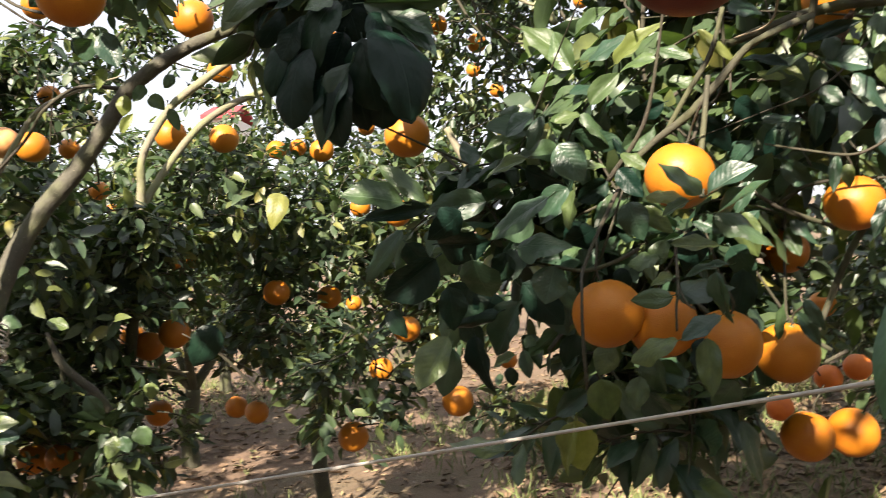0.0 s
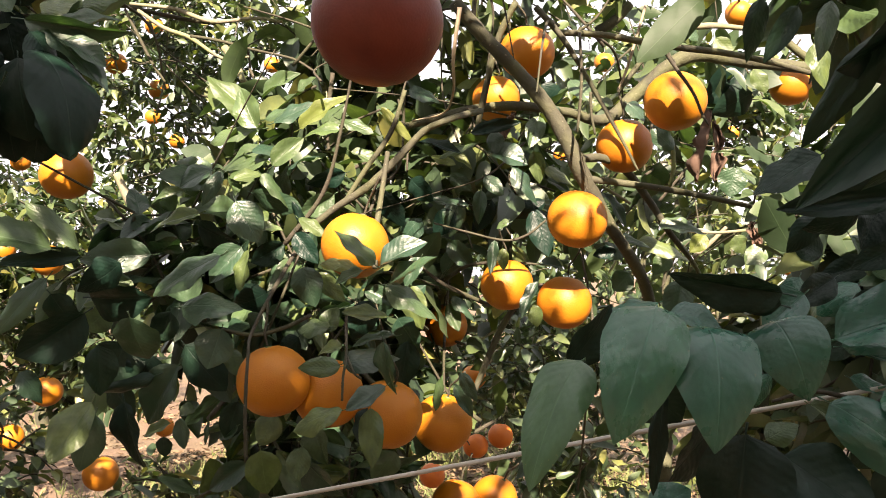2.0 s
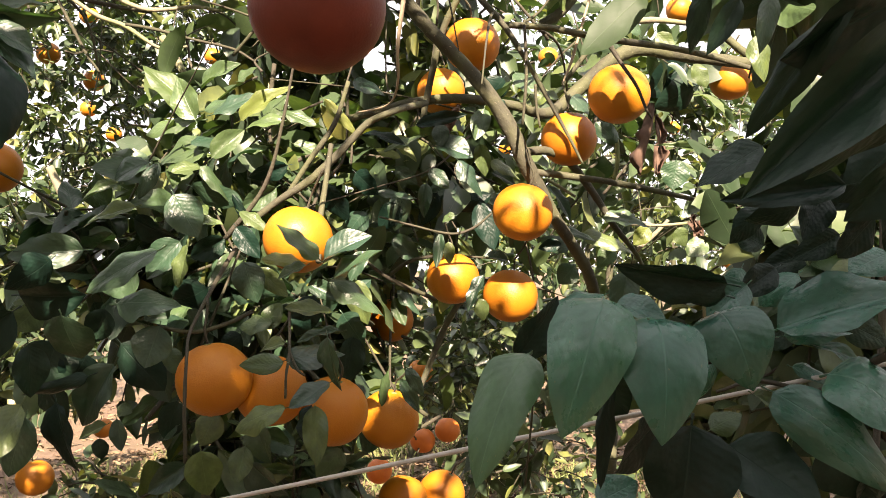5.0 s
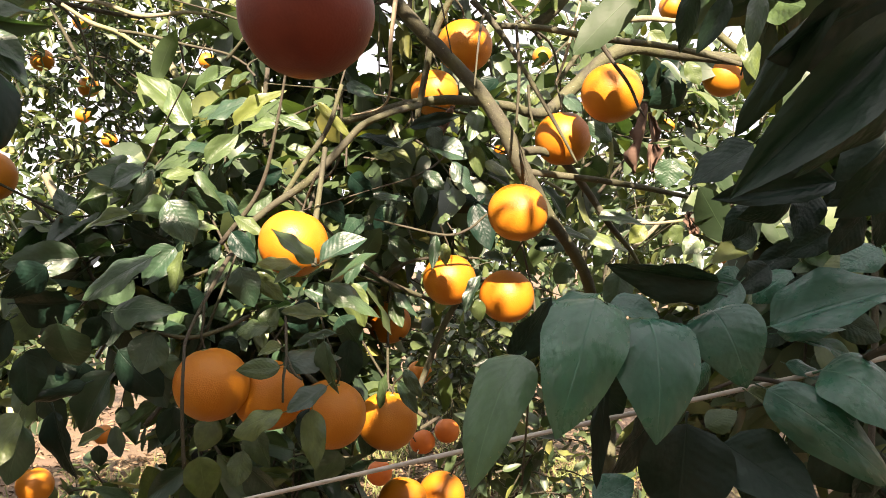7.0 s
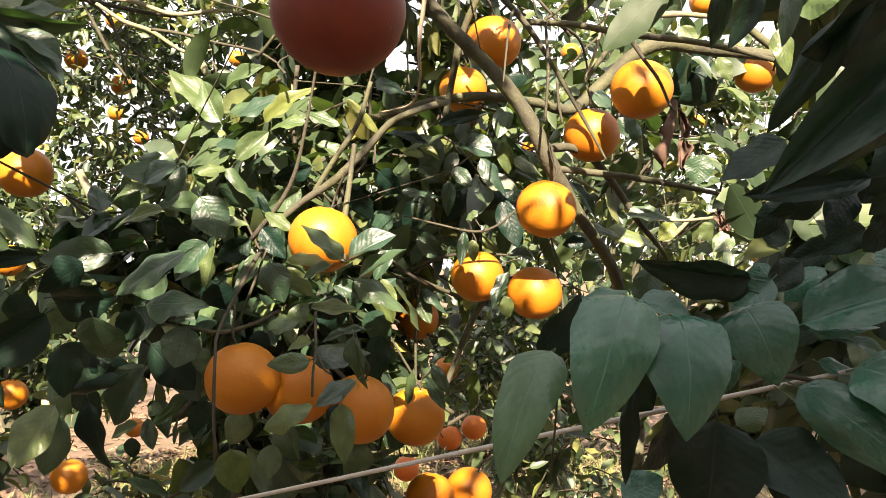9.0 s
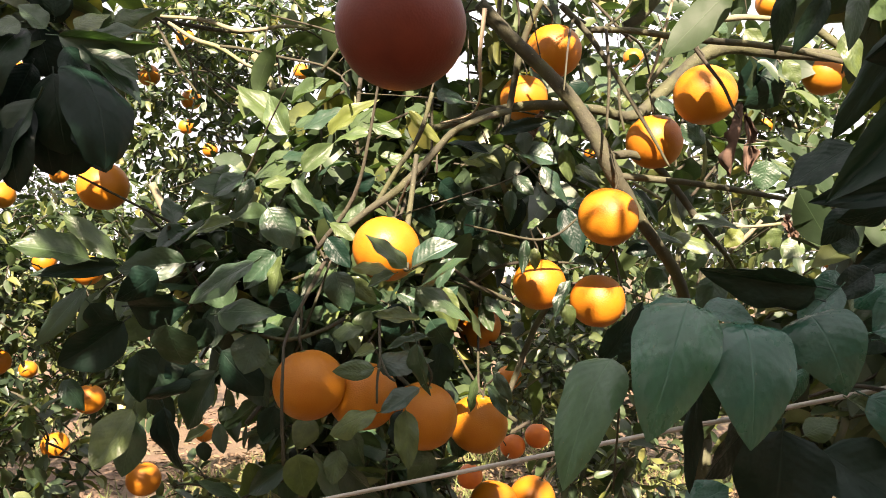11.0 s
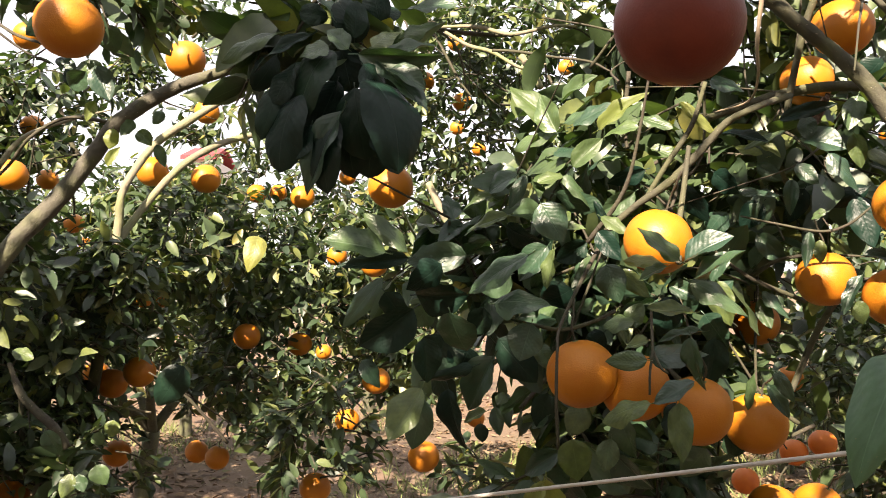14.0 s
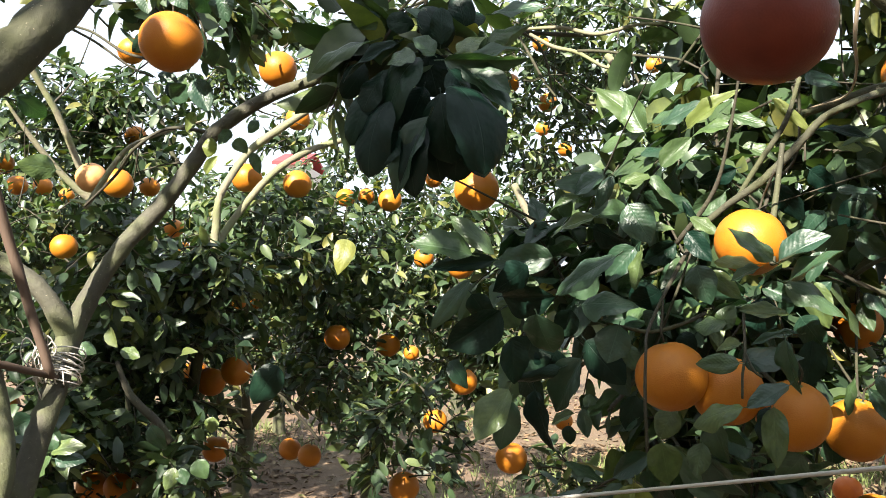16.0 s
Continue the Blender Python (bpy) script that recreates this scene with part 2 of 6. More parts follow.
STATIONS = np.array((0.0, 0.06, 0.2, 0.45, 0.72, 0.92, 0.985))
PROFILE = half_width(STATIONS)


def leaf_block(base, along, face, length, width, bend, fold, ripple):
    """Many leaves at once: verts, faces and uvs. along: unit rib directions, face: unit normals."""
    n = len(base)
    side = np.cross(along, face)
    verts = np.empty((n, len(STATIONS), 3, 3))
    for i, (s, w) in enumerate(zip(STATIONS, PROFILE)):
        drop = -bend * s * s * length
        rib = base + along * (s * length)[:, None] + face * drop[:, None]
        wave = ripple * np.sin(9 * s + 40 * bend) * width
        for k in (-1, 0, 1):
            lift = (fold * w * width * 0.5 + wave * k) * abs(k)
            verts[:, i, k + 1] = rib + side * (k * w * width * 0.5)[:, None] + face * lift[:, None]
    uv = np.array([((k + 1) / 2, s) for s in STATIONS for k in (-1, 0, 1)])
    one = [(3 * i + k, 3 * i + k + 1, 3 * i + k + 4, 3 * i + k + 3) for i in range(len(STATIONS) - 1) for k in (0, 1)]
    size = 3 * len(STATIONS)
    faces = (np.array(one)[None] + (np.arange(n) * size)[:, None, None]).reshape(-1, 4)
    return verts.reshape(-1, 3), faces, np.tile(uv, (n, 1))


def single_leaf_mesh(name, material, bend, fold, ripple, twist, seed, arch=0.0, sharp=0.9):
    """A finely shaped citrus leaf, one long along y and one wide along x, with a stalk. arch: degrees by which it starts off towards its upper side before it droops."""
    rng = np.random.default_rng(seed)
    rows, cols = 15, 7
    s = np.linspace(0, 1, rows)
    w = half_width(s, sharp) * (1 + rng.normal(0, 0.012, rows))
    slope = np.radians(arch) * (1 - 1.25 * s)
    y = np.concatenate([[0], np.cumsum(np.cos((slope[1:] + slope[:-1]) / 2))]) / (rows - 1)
    rise = np.concatenate([[0], np.cumsum(np.sin((slope[1:] + slope[:-1]) / 2))]) / (rows - 1)
    y, rise = y / y[-1], (rise - rise[-1] * s) / y[-1]
    verts, uvs, faces = [], [], []
    for i in range(rows):
        for a in np.linspace(-1, 1, cols):
            z = fold * abs(a) * w[i] * 0.5 - 0.13 * a * a * w[i] - bend * s[i] ** 2 + ripple * math.sin(13 * s[i] + 2 * a + seed) * abs(a) ** 1.5 * w[i]
            z += twist * a * (s[i] - 0.4) * w[i] + rise[i]
            verts.append((a * 0.5 * w[i], y[i], z))
            uvs.append(((a + 1) / 2, s[i]))
    for i in range(rows - 1):
        for k in range(cols - 1):
            j = cols * i + k
            faces.append((j, j + 1, j + cols + 1, j + cols))
    at = len(verts)
    up = math.radians(arch)
    sv, sf = tube([(0, -0.12 * math.cos(up), -0.12 * math.sin(up) + 0.02), (0, -0.05 * math.cos(up), -0.05 * math.sin(up)), (0, 0, -0.006), (0, y[4], rise[4] - 0.012 - bend * s[4] ** 2)], (0.019, 0.014, 0.012, 0.005), 5)
    verts += [tuple(v) for v in sv]
    faces += [tuple(i + at for i in f) for f in sf]
    uvs += [(0.5, 0.5)] * len(sv)
    ob = mesh_object(name, verts, faces, material, uvs)
    me = ob.data
    bpy.data.objects.remove(ob)
    return me


LEAF_SHAPES = [(0.12, 0.25, 0.03, 0.12), (0.26, 0.4, 0.035, -0.2), (0.36, 0.15, 0.04, 0.25), (0.16, 0.5, 0.045, 0.08), (0.04, 0.3, 0.05, -0.15), (0.3, 0.1, 0.05, 0.3), (-0.06, 0.45, 0.04, 0.2), (0.2, 0.6, 0.03, -0.28)]
ARCHES = [(0.02, 0.16, 0.025, 0.08, 52), (0.04, 0.22, 0.03, -0.12, 60), (0.0, 0.14, 0.03, 0.16, 44)]
SHARPNESS = {"broad": 0.86, "pale": 0.8, "blunt": 0.55}
leaf_meshes = {}
for kind, material in (("", leaf_single), ("deep", leaf_shaded), ("fresh", leaf_lit), ("yellow", leaf_yellow), ("broad", leaf_broad), ("pale", leaf_pale), ("blunt", leaf_shaded)):
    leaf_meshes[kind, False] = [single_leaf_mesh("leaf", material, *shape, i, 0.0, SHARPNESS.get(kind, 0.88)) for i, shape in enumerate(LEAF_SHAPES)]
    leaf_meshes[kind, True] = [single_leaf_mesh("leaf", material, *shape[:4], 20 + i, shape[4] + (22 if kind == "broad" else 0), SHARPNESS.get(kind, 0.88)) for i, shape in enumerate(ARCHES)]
leaf_count = 0
foliage_store = {}


def leaf(tree_ob, base, tip, width, face, kind="", arched=False):
    """One leaf of its own from the end of its stalk to its tip."""
    global leaf_count
    base, tip, face = Vector(base), Vector(tip), Vector(face)
    along = tip - base
    size = along.length
    along.normalize()
    side = along.cross(face).normalized()
    face = side.cross(along)
    leaf_count += 1
    pool = leaf_meshes[kind, arched]
    ob = child(new("leaf", pool[leaf_count * 7 % len(pool)]), tree_ob)
    m = Matrix((side * width, along * size, face * size)).transposed().to_4x4()
    m.translation = base
    ob.matrix_basis = m
    return ob


def tree(x, y, label="citrus orange tree with dark glossy leaves and ripe fruit"):
    root = new("orange_tree")
    root.matrix_basis = pose(x, y, 0)
    return tagged(root, label, "tree", "orange trees of the orchard")


def limb(tree_ob, points, name="limb", material=None, knobs=0.035):
    rng = np.random.default_rng(len(bpy.data.objects))
    rows = smooth_path(points, 6)
    verts, faces = tube(rows[:, :3], rows[:, 3] * (1 + rng.normal(0, 0.03, len(rows))), 10, knobs, rng)
    return child(mesh_object(name, verts, faces, material or bark), tree_ob)


fruit = []  # place and radius of each fruit, for clearing leaves that would hide it


def fruit_mesh(kind, seed):
    rng = np.random.default_rng(seed)
    rings, turns = 18, 28
    verts, faces = [(0, 0, 0.47)], []
    phase = rng.uniform(0, 6.28, 4)
    for i in range(1, rings):
        a = math.pi * i / rings
        for k in range(turns):
            b = 2 * math.pi * k / turns
            r = 0.5 * (1 + 0.012 * math.sin(3 * b + phase[0]) * math.sin(a) + 0.01 * math.sin(2 * b + phase[1]) + 0.006 * math.sin(7 * b + phase[2]) * math.sin(a))
            dent = 0.03 * math.exp(-((a / 0.22) ** 2)) + 0.015 * math.exp(-(((math.pi - a) / 0.2) ** 2))
            z = 0.5 * math.cos(a) * 0.96 - math.copysign(dent, math.cos(a))
            verts.append((r * math.sin(a) * math.cos(b), r * math.sin(a) * math.sin(b), z))
    verts.append((0, 0, -0.462))
    last = len(verts) - 1
    for k in range(turns):
        k2 = (k + 1) % turns
        faces.append((0, 1 + k, 1 + k2))
        faces.append((last, 1 + (rings - 2) * turns + k2, 1 + (rings - 2) * turns + k))
        for i in range(rings - 2):
            a, b = 1 + i * turns + k, 1 + i * turns + k2
            faces.append((a, a + turns, b + turns, b))
    ob = mesh_object("fruit", verts, faces, peel[kind])
    me = ob.data
    bpy.data.objects.remove(ob)
    return me


fruit_meshes = {kind: [fruit_mesh(kind, s) for s in range(4)] for kind in peel}


def calyx_mesh():
    """A five-pointed green star, one fruit wide being one."""
    verts, faces = [(0, 0, 0.03)], []
    for k in range(10):
        a = math.pi * k / 5
        r = 0.085 if k % 2 == 0 else 0.045
        verts.append((r * math.cos(a), r * math.sin(a), 0.0 if k % 2 == 0 else 0.012))
        verts.append((r * math.cos(a), r * math.sin(a), -0.025))
    for k in range(10):
        a, b = 1 + 2 * k, 1 + 2 * ((k + 1) % 10)
        faces += [(0, a, b), (a, a + 1, b + 1, b)]
    ob = mesh_object("calyx", verts, faces, calyx_green)
    me = ob.data
    bpy.data.objects.remove(ob)
    return me


def stalk_mesh(seed):
    rng = np.random.default_rng(seed)
    lean = rng.uniform(-0.25, 0.25, 2)
    pts = smooth_path([(0, 0, 0.0), (0.02, 0, 0.2), (lean[0] * 0.6, lean[1] * 0.6, 0.36), (lean[0] * 1.3, lean[1] * 1.3, 0.58)], 4)
    verts, faces = tube(pts, np.linspace(0.016, 0.02, len(pts)), 6)
    ob = mesh_object("stalk", verts, faces, twig_bark)
    me = ob.data
    bpy.data.objects.remove(ob)
    return me


calyx_shape, stalk_shapes = calyx_mesh(), [stalk_mesh(s) for s in range(5)]
ORANGE_LABELS = {
    "ripe": "ripe orange hanging from its stalk among dark leaves",
    "red": "dark red orange hanging in the shade",
    "amber": "small reddish orange hanging low among the leaves",
    "pale": "pale ripe orange hanging beside a bare twig",
}


def hang_orange(x, y, z, size, kind="ripe"):
    rng = np.random.default_rng(len(fruit) + 50)
    root = new("orange")
    tilt = rng.normal(0, 9, 2)
    root.matrix_basis = pose(x, y, z, tilt[0], tilt[1], rng.uniform(0, 360)) @ Matrix.Scale(size, 4)
    tagged(root, ORANGE_LABELS[kind], "orange", "oranges on the trees")
    index = len(fruit)
    for name, me, up in (("fruit", fruit_meshes[kind][index % 4], 0.0), ("calyx", calyx_shape, 0.452), ("stalk", stalk_shapes[index % 5], 0.46)):
        ob = new(name, me)
        ob.parent = root
        ob.matrix_basis = pose(0, 0, up)
    fruit.append((x, y, z, size / 2))


def clump(tree_ob, centre, radii, twigs, size):
    """A mass of leafy twigs inside an ellipsoid; collected tree by tree."""
    foliage_store.setdefault(tree_ob.name, (tree_ob, []))[1].append((centre, radii, twigs, size))


def bare_shoots(tree_ob, centre, radii, count, seed):
    """Thin leafless shoots crossing the crown, each a twig of its own."""
    rng = np.random.default_rng(seed)
    for _ in range(count):
        p = np.array(centre) + rng.uniform(-1, 1, 3) * radii
        go = unit(rng.normal(size=3) * (1, 0.5, 0.8) + (0.1, 0, 0.5))
        span = rng.uniform(0.14, 0.4)
        side = unit(np.cross(go, rng.normal(size=3)))
        pts = [p + go * span * s + side * span * 0.16 * math.sin(3 * s + 1) + np.array((0, 0, -0.1)) * span * s * s for s in (0, 0.3, 0.6, 1)]
        r = rng.uniform(0.0018, 0.004)
        limb(tree_ob, [(*q, r * (1 - 0.2 * k)) for k, q in enumerate(pts)], "twig", twig_bark)


STAND = np.array((0.0, 0.0, 1.4))  # where the camera stands, at head height between the trees
CLEAR = 0.86


def grow_foliage(tree_ob, clumps, seed, singles=0, clear=CLEAR):
    rng = np.random.default_rng(seed)
    base, along, face, length, width = [], [], [], [], []
    stem_v, stem_f, at = [], [], 0
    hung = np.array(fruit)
    for centre, radii, twigs, size in clumps:
        centre, radii = np.array(centre), np.array(radii)
        for _ in range(int(twigs)):
            way = unit(rng.normal(size=3))
            spot = centre + way * radii * rng.uniform(0.15, 1.0) ** 0.5
            go = unit(way * (0.7, 0.7, 0.4) + rng.normal(0, 0.45, 3) + (0, 0, 0.12))
            span = size * rng.uniform(1.3, 2.4)
            s = np.linspace(0, 1, 5)[:, None]
            path = spot + go * span * (s - 0.5) + np.array((0, 0, -0.35)) * span * (s ** 2)
            if np.linalg.norm(path - STAND, axis=1).min() < clear + size:
                continue
            count = rng.integers(6, 10)
            before = len(base)
            for k in range(count):
                u = (k + 0.6) / count
                p = path[0] * (1 - u) + path[-1] * u + np.array((0, 0, 0.2)) * span * u * (1 - u)
                turn = 2.4 * k + rng.uniform(-0.5, 0.5)
                ref = unit(np.cross(go, (0.2, 0.1, 1)))
                out = ref * math.cos(turn) + np.cross(go, ref) * math.sin(turn)
                d = unit(out + go * rng.uniform(0.3, 1.1) + np.array((0, 0, rng.uniform(-0.75, 0.15))))
                up = unit(np.array((0, 0, 1.0)) + rng.normal(0, 0.55, 3) + way * 0.5)
                nrm = up - d * (up @ d)
                if np.linalg.norm(nrm) < 0.1:
                    continue
                ell = size * rng.uniform(0.6, 1.2)
                mid = p + d * ell * 0.5
                # most leaves that would hide a fruit from the camera's place are dropped
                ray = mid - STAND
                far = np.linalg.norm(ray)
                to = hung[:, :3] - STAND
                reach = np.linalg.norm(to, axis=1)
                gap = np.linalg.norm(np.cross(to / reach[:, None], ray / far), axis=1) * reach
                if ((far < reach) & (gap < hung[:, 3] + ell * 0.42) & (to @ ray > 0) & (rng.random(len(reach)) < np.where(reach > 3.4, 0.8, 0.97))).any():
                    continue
                base.append(p + d * 0.008), along.append(d), face.append(unit(nrm)), length.append(ell), width.append(ell * rng.uniform(0.42, 0.55))
            # no bare twigs among the leaves
            if len(base) - before > count / 2:
                v, f = tube(path, np.linspace(0.0028, 0.0012, 5), 4)
                stem_v.append(v)
                stem_f += [tuple(i + at for i in q) for q in f]
                at += len(v)
    base, along, face, length, width = map(np.array, (base, along, face, length, width))
    pick = np.argsort(np.linalg.norm(base - STAND, axis=1))
    for i in pick[:singles]:
        leaf(tree_ob, base[i], base[i] + along[i] * length[i], width[i], face[i])
    rest = pick[singles:]
    n = len(rest)
    v, f, uv = leaf_block(base[rest], along[rest], face[rest], length[rest], width[rest], rng.uniform(-0.1, 0.4, n), rng.uniform(0.1, 0.7, n), rng.uniform(-0.1, 0.1, n))
    tagged(child(mesh_object("foliage", v, f.tolist(), leaf_many, uv), tree_ob), "dark green citrus foliage", kind="stuff")
    tagged(child(mesh_object("twig_growth", np.vstack(stem_v), stem_f, twig_bark), tree_ob), "thin green-brown twigs", kind="stuff")


# ---- ground ----


def ground_height(x, y):
    return 0.05 * noise.noise(Vector((x * 0.6, y * 0.6, 0))) + 0.018 * noise.noise(Vector((x * 4, y * 4, 3)))


def build_ground():
    fine = np.concatenate([-np.geomspace(400, 6.2, 12), np.linspace(-6, 14, 130), np.geomspace(14.5, 400, 12)])
    xs = np.concatenate([-np.geomspace(400, 7.2, 12), np.linspace(-7, 9, 110), np.geomspace(9.3, 400, 12)])
    verts = [(x, y, ground_height(x, y) if abs(x) < 30 and abs(y) < 30 else 0) for y in fine for x in xs]
    w = len(xs)
    faces = [(j * w + i, j * w + i + 1, (j + 1) * w + i + 1, (j + 1) * w + i) for j in range(len(fine) - 1) for i in range(w - 1)]
    tagged(mesh_object("ground", verts, faces, soil), "bare brown orchard soil strewn with dry leaves", "ground", kind="structure")


build_ground()

# ---- trees ----
centre_tree = tree(0.982, 1.229)
left_tree = tree(-0.607, 1.12)
right_tree = tree(1.25, 0.35)
leftfar_tree = tree(-1.017, 2.416)
leftmid_tree = tree(-0.436, 3.237)
midfar_tree = tree(0.5, 3.3)
farthree_tree = tree(-1.093, 2.37)
farright_tree = tree(1.75, 1.75)

limb(left_tree, [(-0.651, 1.07, 1.078, 0.019), (-0.65, 1.129, 1.166, 0.0185), (-0.649, 1.174, 1.232, 0.018), (-0.655, 1.222, 1.296, 0.0195), (-0.638, 1.258, 1.365, 0.0165), (-0.605, 1.293, 1.438, 0.015), (-0.559, 1.331, 1.506, 0.015), (-0.505, 1.354, 1.589, 0.014), (-0.467, 1.358, 1.643, 0.013), (-0.384, 1.362, 1.697, 0.011), (-0.295, 1.336, 1.721, 0.0093), (-0.206, 1.286, 1.735, 0.0065), (-0.125, 1.211, 1.742, 0.0042)], "limb", mossy_bark)
limb(left_tree, [(-0.653, 1.222, 1.296, 0.018), (-0.683, 1.21, 1.358, 0.015), (-0.724, 1.21, 1.397, 0.014), (-0.792, 1.203, 1.437, 0.012)], "limb", mossy_bark)
limb(left_tree, [(-0.646, 1.015, 1.094, 0.019), (-0.658, 1.049, 1.159, 0.019), (-0.689, 1.078, 1.23, 0.019), (-0.709, 1.077, 1.339, 0.017)], "limb", mossy_bark)
limb(left_tree, [(-0.367, 0.483, 1.478, 0.017), (-0.348, 0.511, 1.524, 0.016), (-0.325, 0.538, 1.566, 0.016), (-0.304, 0.56, 1.605, 0.014), (-0.278, 0.578, 1.65, 0.013)], "limb", bark)
limb(centre_tree, [(0.467, 1.045, 1.775, 0.0098), (0.512, 1.049, 1.736, 0.0099), (0.564, 1.047, 1.694, 0.01), (0.604, 1.037, 1.651, 0.011), (0.636, 1.028, 1.603, 0.012), (0.664, 1.02, 1.543, 0.012), (0.715, 1.03, 1.479, 0.0094), (0.761, 1.037, 1.429, 0.0089), (0.811, 1.061, 1.377, 0.0092), (0.883, 1.126, 1.28, 0.011), (0.942, 1.179, 1.115, 0.015)])
limb(centre_tree, [(0.658, 1.021, 1.567, 0.0061), (0.703, 1.026, 1.572, 0.0063), (0.749, 1.033, 1.557, 0.006), (0.797, 1.041, 1.517, 0.0058), (0.838, 1.038, 1.465, 0.005), (0.898, 1.055, 1.421, 0.0035), (0.95, 1.075, 1.365, 0.0018)])
limb(centre_tree, [(0.665, 1.021, 1.539, 0.0058), (0.721, 0.995, 1.533, 0.005), (0.797, 0.962, 1.522, 0.0047), (0.878, 0.932, 1.506, 0.0036), (0.927, 0.913, 1.494, 0.0025), (0.987, 0.894, 1.473, 0.0013)])
limb(centre_tree, [(0.47, 1.229, 1.631, 0.0059), (0.534, 1.22, 1.653, 0.0068), (0.599, 1.209, 1.67, 0.0078), (0.665, 1.196, 1.676, 0.0079), (0.75, 1.193, 1.673, 0.0081), (0.827, 1.204, 1.67, 0.01), (0.892, 1.209, 1.717, 0.012), (0.944, 1.178, 1.772, 0.013), (0.998, 1.165, 1.795, 0.013), (1.078, 1.136, 1.788, 0.012), (1.177, 1.07, 1.77, 0.011)])
limb(centre_tree, [(0.272, 1.084, 1.449, 0.0044), (0.307, 1.064, 1.481, 0.0047), (0.345, 1.043, 1.510, 0.0055), (0.372, 1.028, 1.539, 0.0055), (0.392, 1.018, 1.563, 0.0051), (0.411, 1.007, 1.585, 0.0047), (0.442, 0.990, 1.601, 0.0044), (0.541, 1.107, 1.641, 0.0050)])
limb(centre_tree, [(0.643, 1.053, 1.758, 0.0048), (0.711, 1.034, 1.758, 0.0049), (0.798, 1.011, 1.748, 0.0054), (0.883, 0.981, 1.741, 0.0051), (0.948, 0.952, 1.728, 0.0044), (1.039, 0.936, 1.713, 0.0041)])
limb(centre_tree, [(0.582, 1.021, 1.778, 0.0046), (0.619, 1.013, 1.74, 0.0043), (0.652, 1.007, 1.694, 0.0035), (0.686, 0.999, 1.639, 0.0031), (0.717, 0.989, 1.583, 0.0023), (0.734, 0.983, 1.55, 0.0015)])
limb(centre_tree, [(0.602, 1.115, 1.817, 0.005), (0.586, 1.143, 1.762, 0.0054), (0.577, 1.174, 1.671, 0.005), (0.573, 1.187, 1.619, 0.0042)])
limb(centre_tree, [(0.169, 0.897, 1.197, 0.002), (0.166, 0.892, 1.25, 0.0019), (0.169, 0.9, 1.306, 0.0017), (0.182, 0.946, 1.331, 0.0018), (0.234, 1.06, 1.384, 0.0028), (0.284, 1.151, 1.437, 0.0033)], "twig", twig_bark)
limb(centre_tree, [(0.159, 1.02, 1.327, 0.0023), (0.198, 1.013, 1.321, 0.0026), (0.24, 1.026, 1.33, 0.0026), (0.274, 1.049, 1.342, 0.0027)])
limb(centre_tree, [(0.569, 1.283, 1.096, 0.0041), (0.62, 1.28, 1.195, 0.005), (0.655, 1.273, 1.28, 0.0054), (0.678, 1.265, 1.328, 0.0054), (0.695, 1.234, 1.376, 0.0053)])
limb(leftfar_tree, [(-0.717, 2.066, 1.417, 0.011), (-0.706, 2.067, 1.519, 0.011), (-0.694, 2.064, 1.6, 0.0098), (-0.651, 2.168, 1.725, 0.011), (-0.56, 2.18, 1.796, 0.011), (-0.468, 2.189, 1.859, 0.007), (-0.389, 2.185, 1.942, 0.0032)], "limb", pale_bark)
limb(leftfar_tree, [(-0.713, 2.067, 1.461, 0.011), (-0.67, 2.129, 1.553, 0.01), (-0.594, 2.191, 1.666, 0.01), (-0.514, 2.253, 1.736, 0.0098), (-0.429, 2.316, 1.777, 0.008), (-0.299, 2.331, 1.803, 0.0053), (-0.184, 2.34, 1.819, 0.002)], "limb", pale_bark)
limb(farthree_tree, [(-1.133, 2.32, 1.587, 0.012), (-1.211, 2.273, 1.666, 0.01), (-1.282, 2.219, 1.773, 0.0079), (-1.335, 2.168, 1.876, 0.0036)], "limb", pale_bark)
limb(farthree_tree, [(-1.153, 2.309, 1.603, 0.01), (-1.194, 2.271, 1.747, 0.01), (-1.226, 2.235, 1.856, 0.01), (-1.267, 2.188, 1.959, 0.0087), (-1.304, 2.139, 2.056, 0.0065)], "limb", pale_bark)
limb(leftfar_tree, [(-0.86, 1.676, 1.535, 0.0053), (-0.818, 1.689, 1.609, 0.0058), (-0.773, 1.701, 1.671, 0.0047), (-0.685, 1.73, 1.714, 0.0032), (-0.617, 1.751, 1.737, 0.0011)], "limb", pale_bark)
limb(left_tree, [(-0.607, 1.12, -0.06, 0.046), (-0.607, 1.12, 0.08, 0.037), (-0.647, 1.105, 0.539, 0.03), (-0.647, 1.07, 1.078, 0.027)], "trunk", mossy_bark)
limb(centre_tree, [(0.982, 1.229, -0.06, 0.027), (0.982, 1.229, 0.08, 0.021), (0.942, 1.214, 0.557, 0.017), (0.942, 1.179, 1.115, 0.016)], "trunk")
limb(leftfar_tree, [(-1.017, 2.416, -0.06, 0.026), (-1.017, 2.416, 0.08, 0.021), (-0.887, 2.251, 0.708, 0.017), (-0.717, 2.066, 1.417, 0.015)], "trunk")
limb(leftmid_tree, [(-0.436, 3.237, -0.06, 0.047), (-0.436, 3.237, 0.08, 0.037), (-0.476, 3.222, 0.379, 0.031), (-0.476, 3.187, 0.757, 0.027)], "trunk")
limb(farthree_tree, [(-1.093, 2.37, -0.06, 0.028), (-1.093, 2.37, 0.08, 0.022), (-1.133, 2.355, 0.794, 0.018), (-1.133, 2.32, 1.587, 0.016)], "trunk")
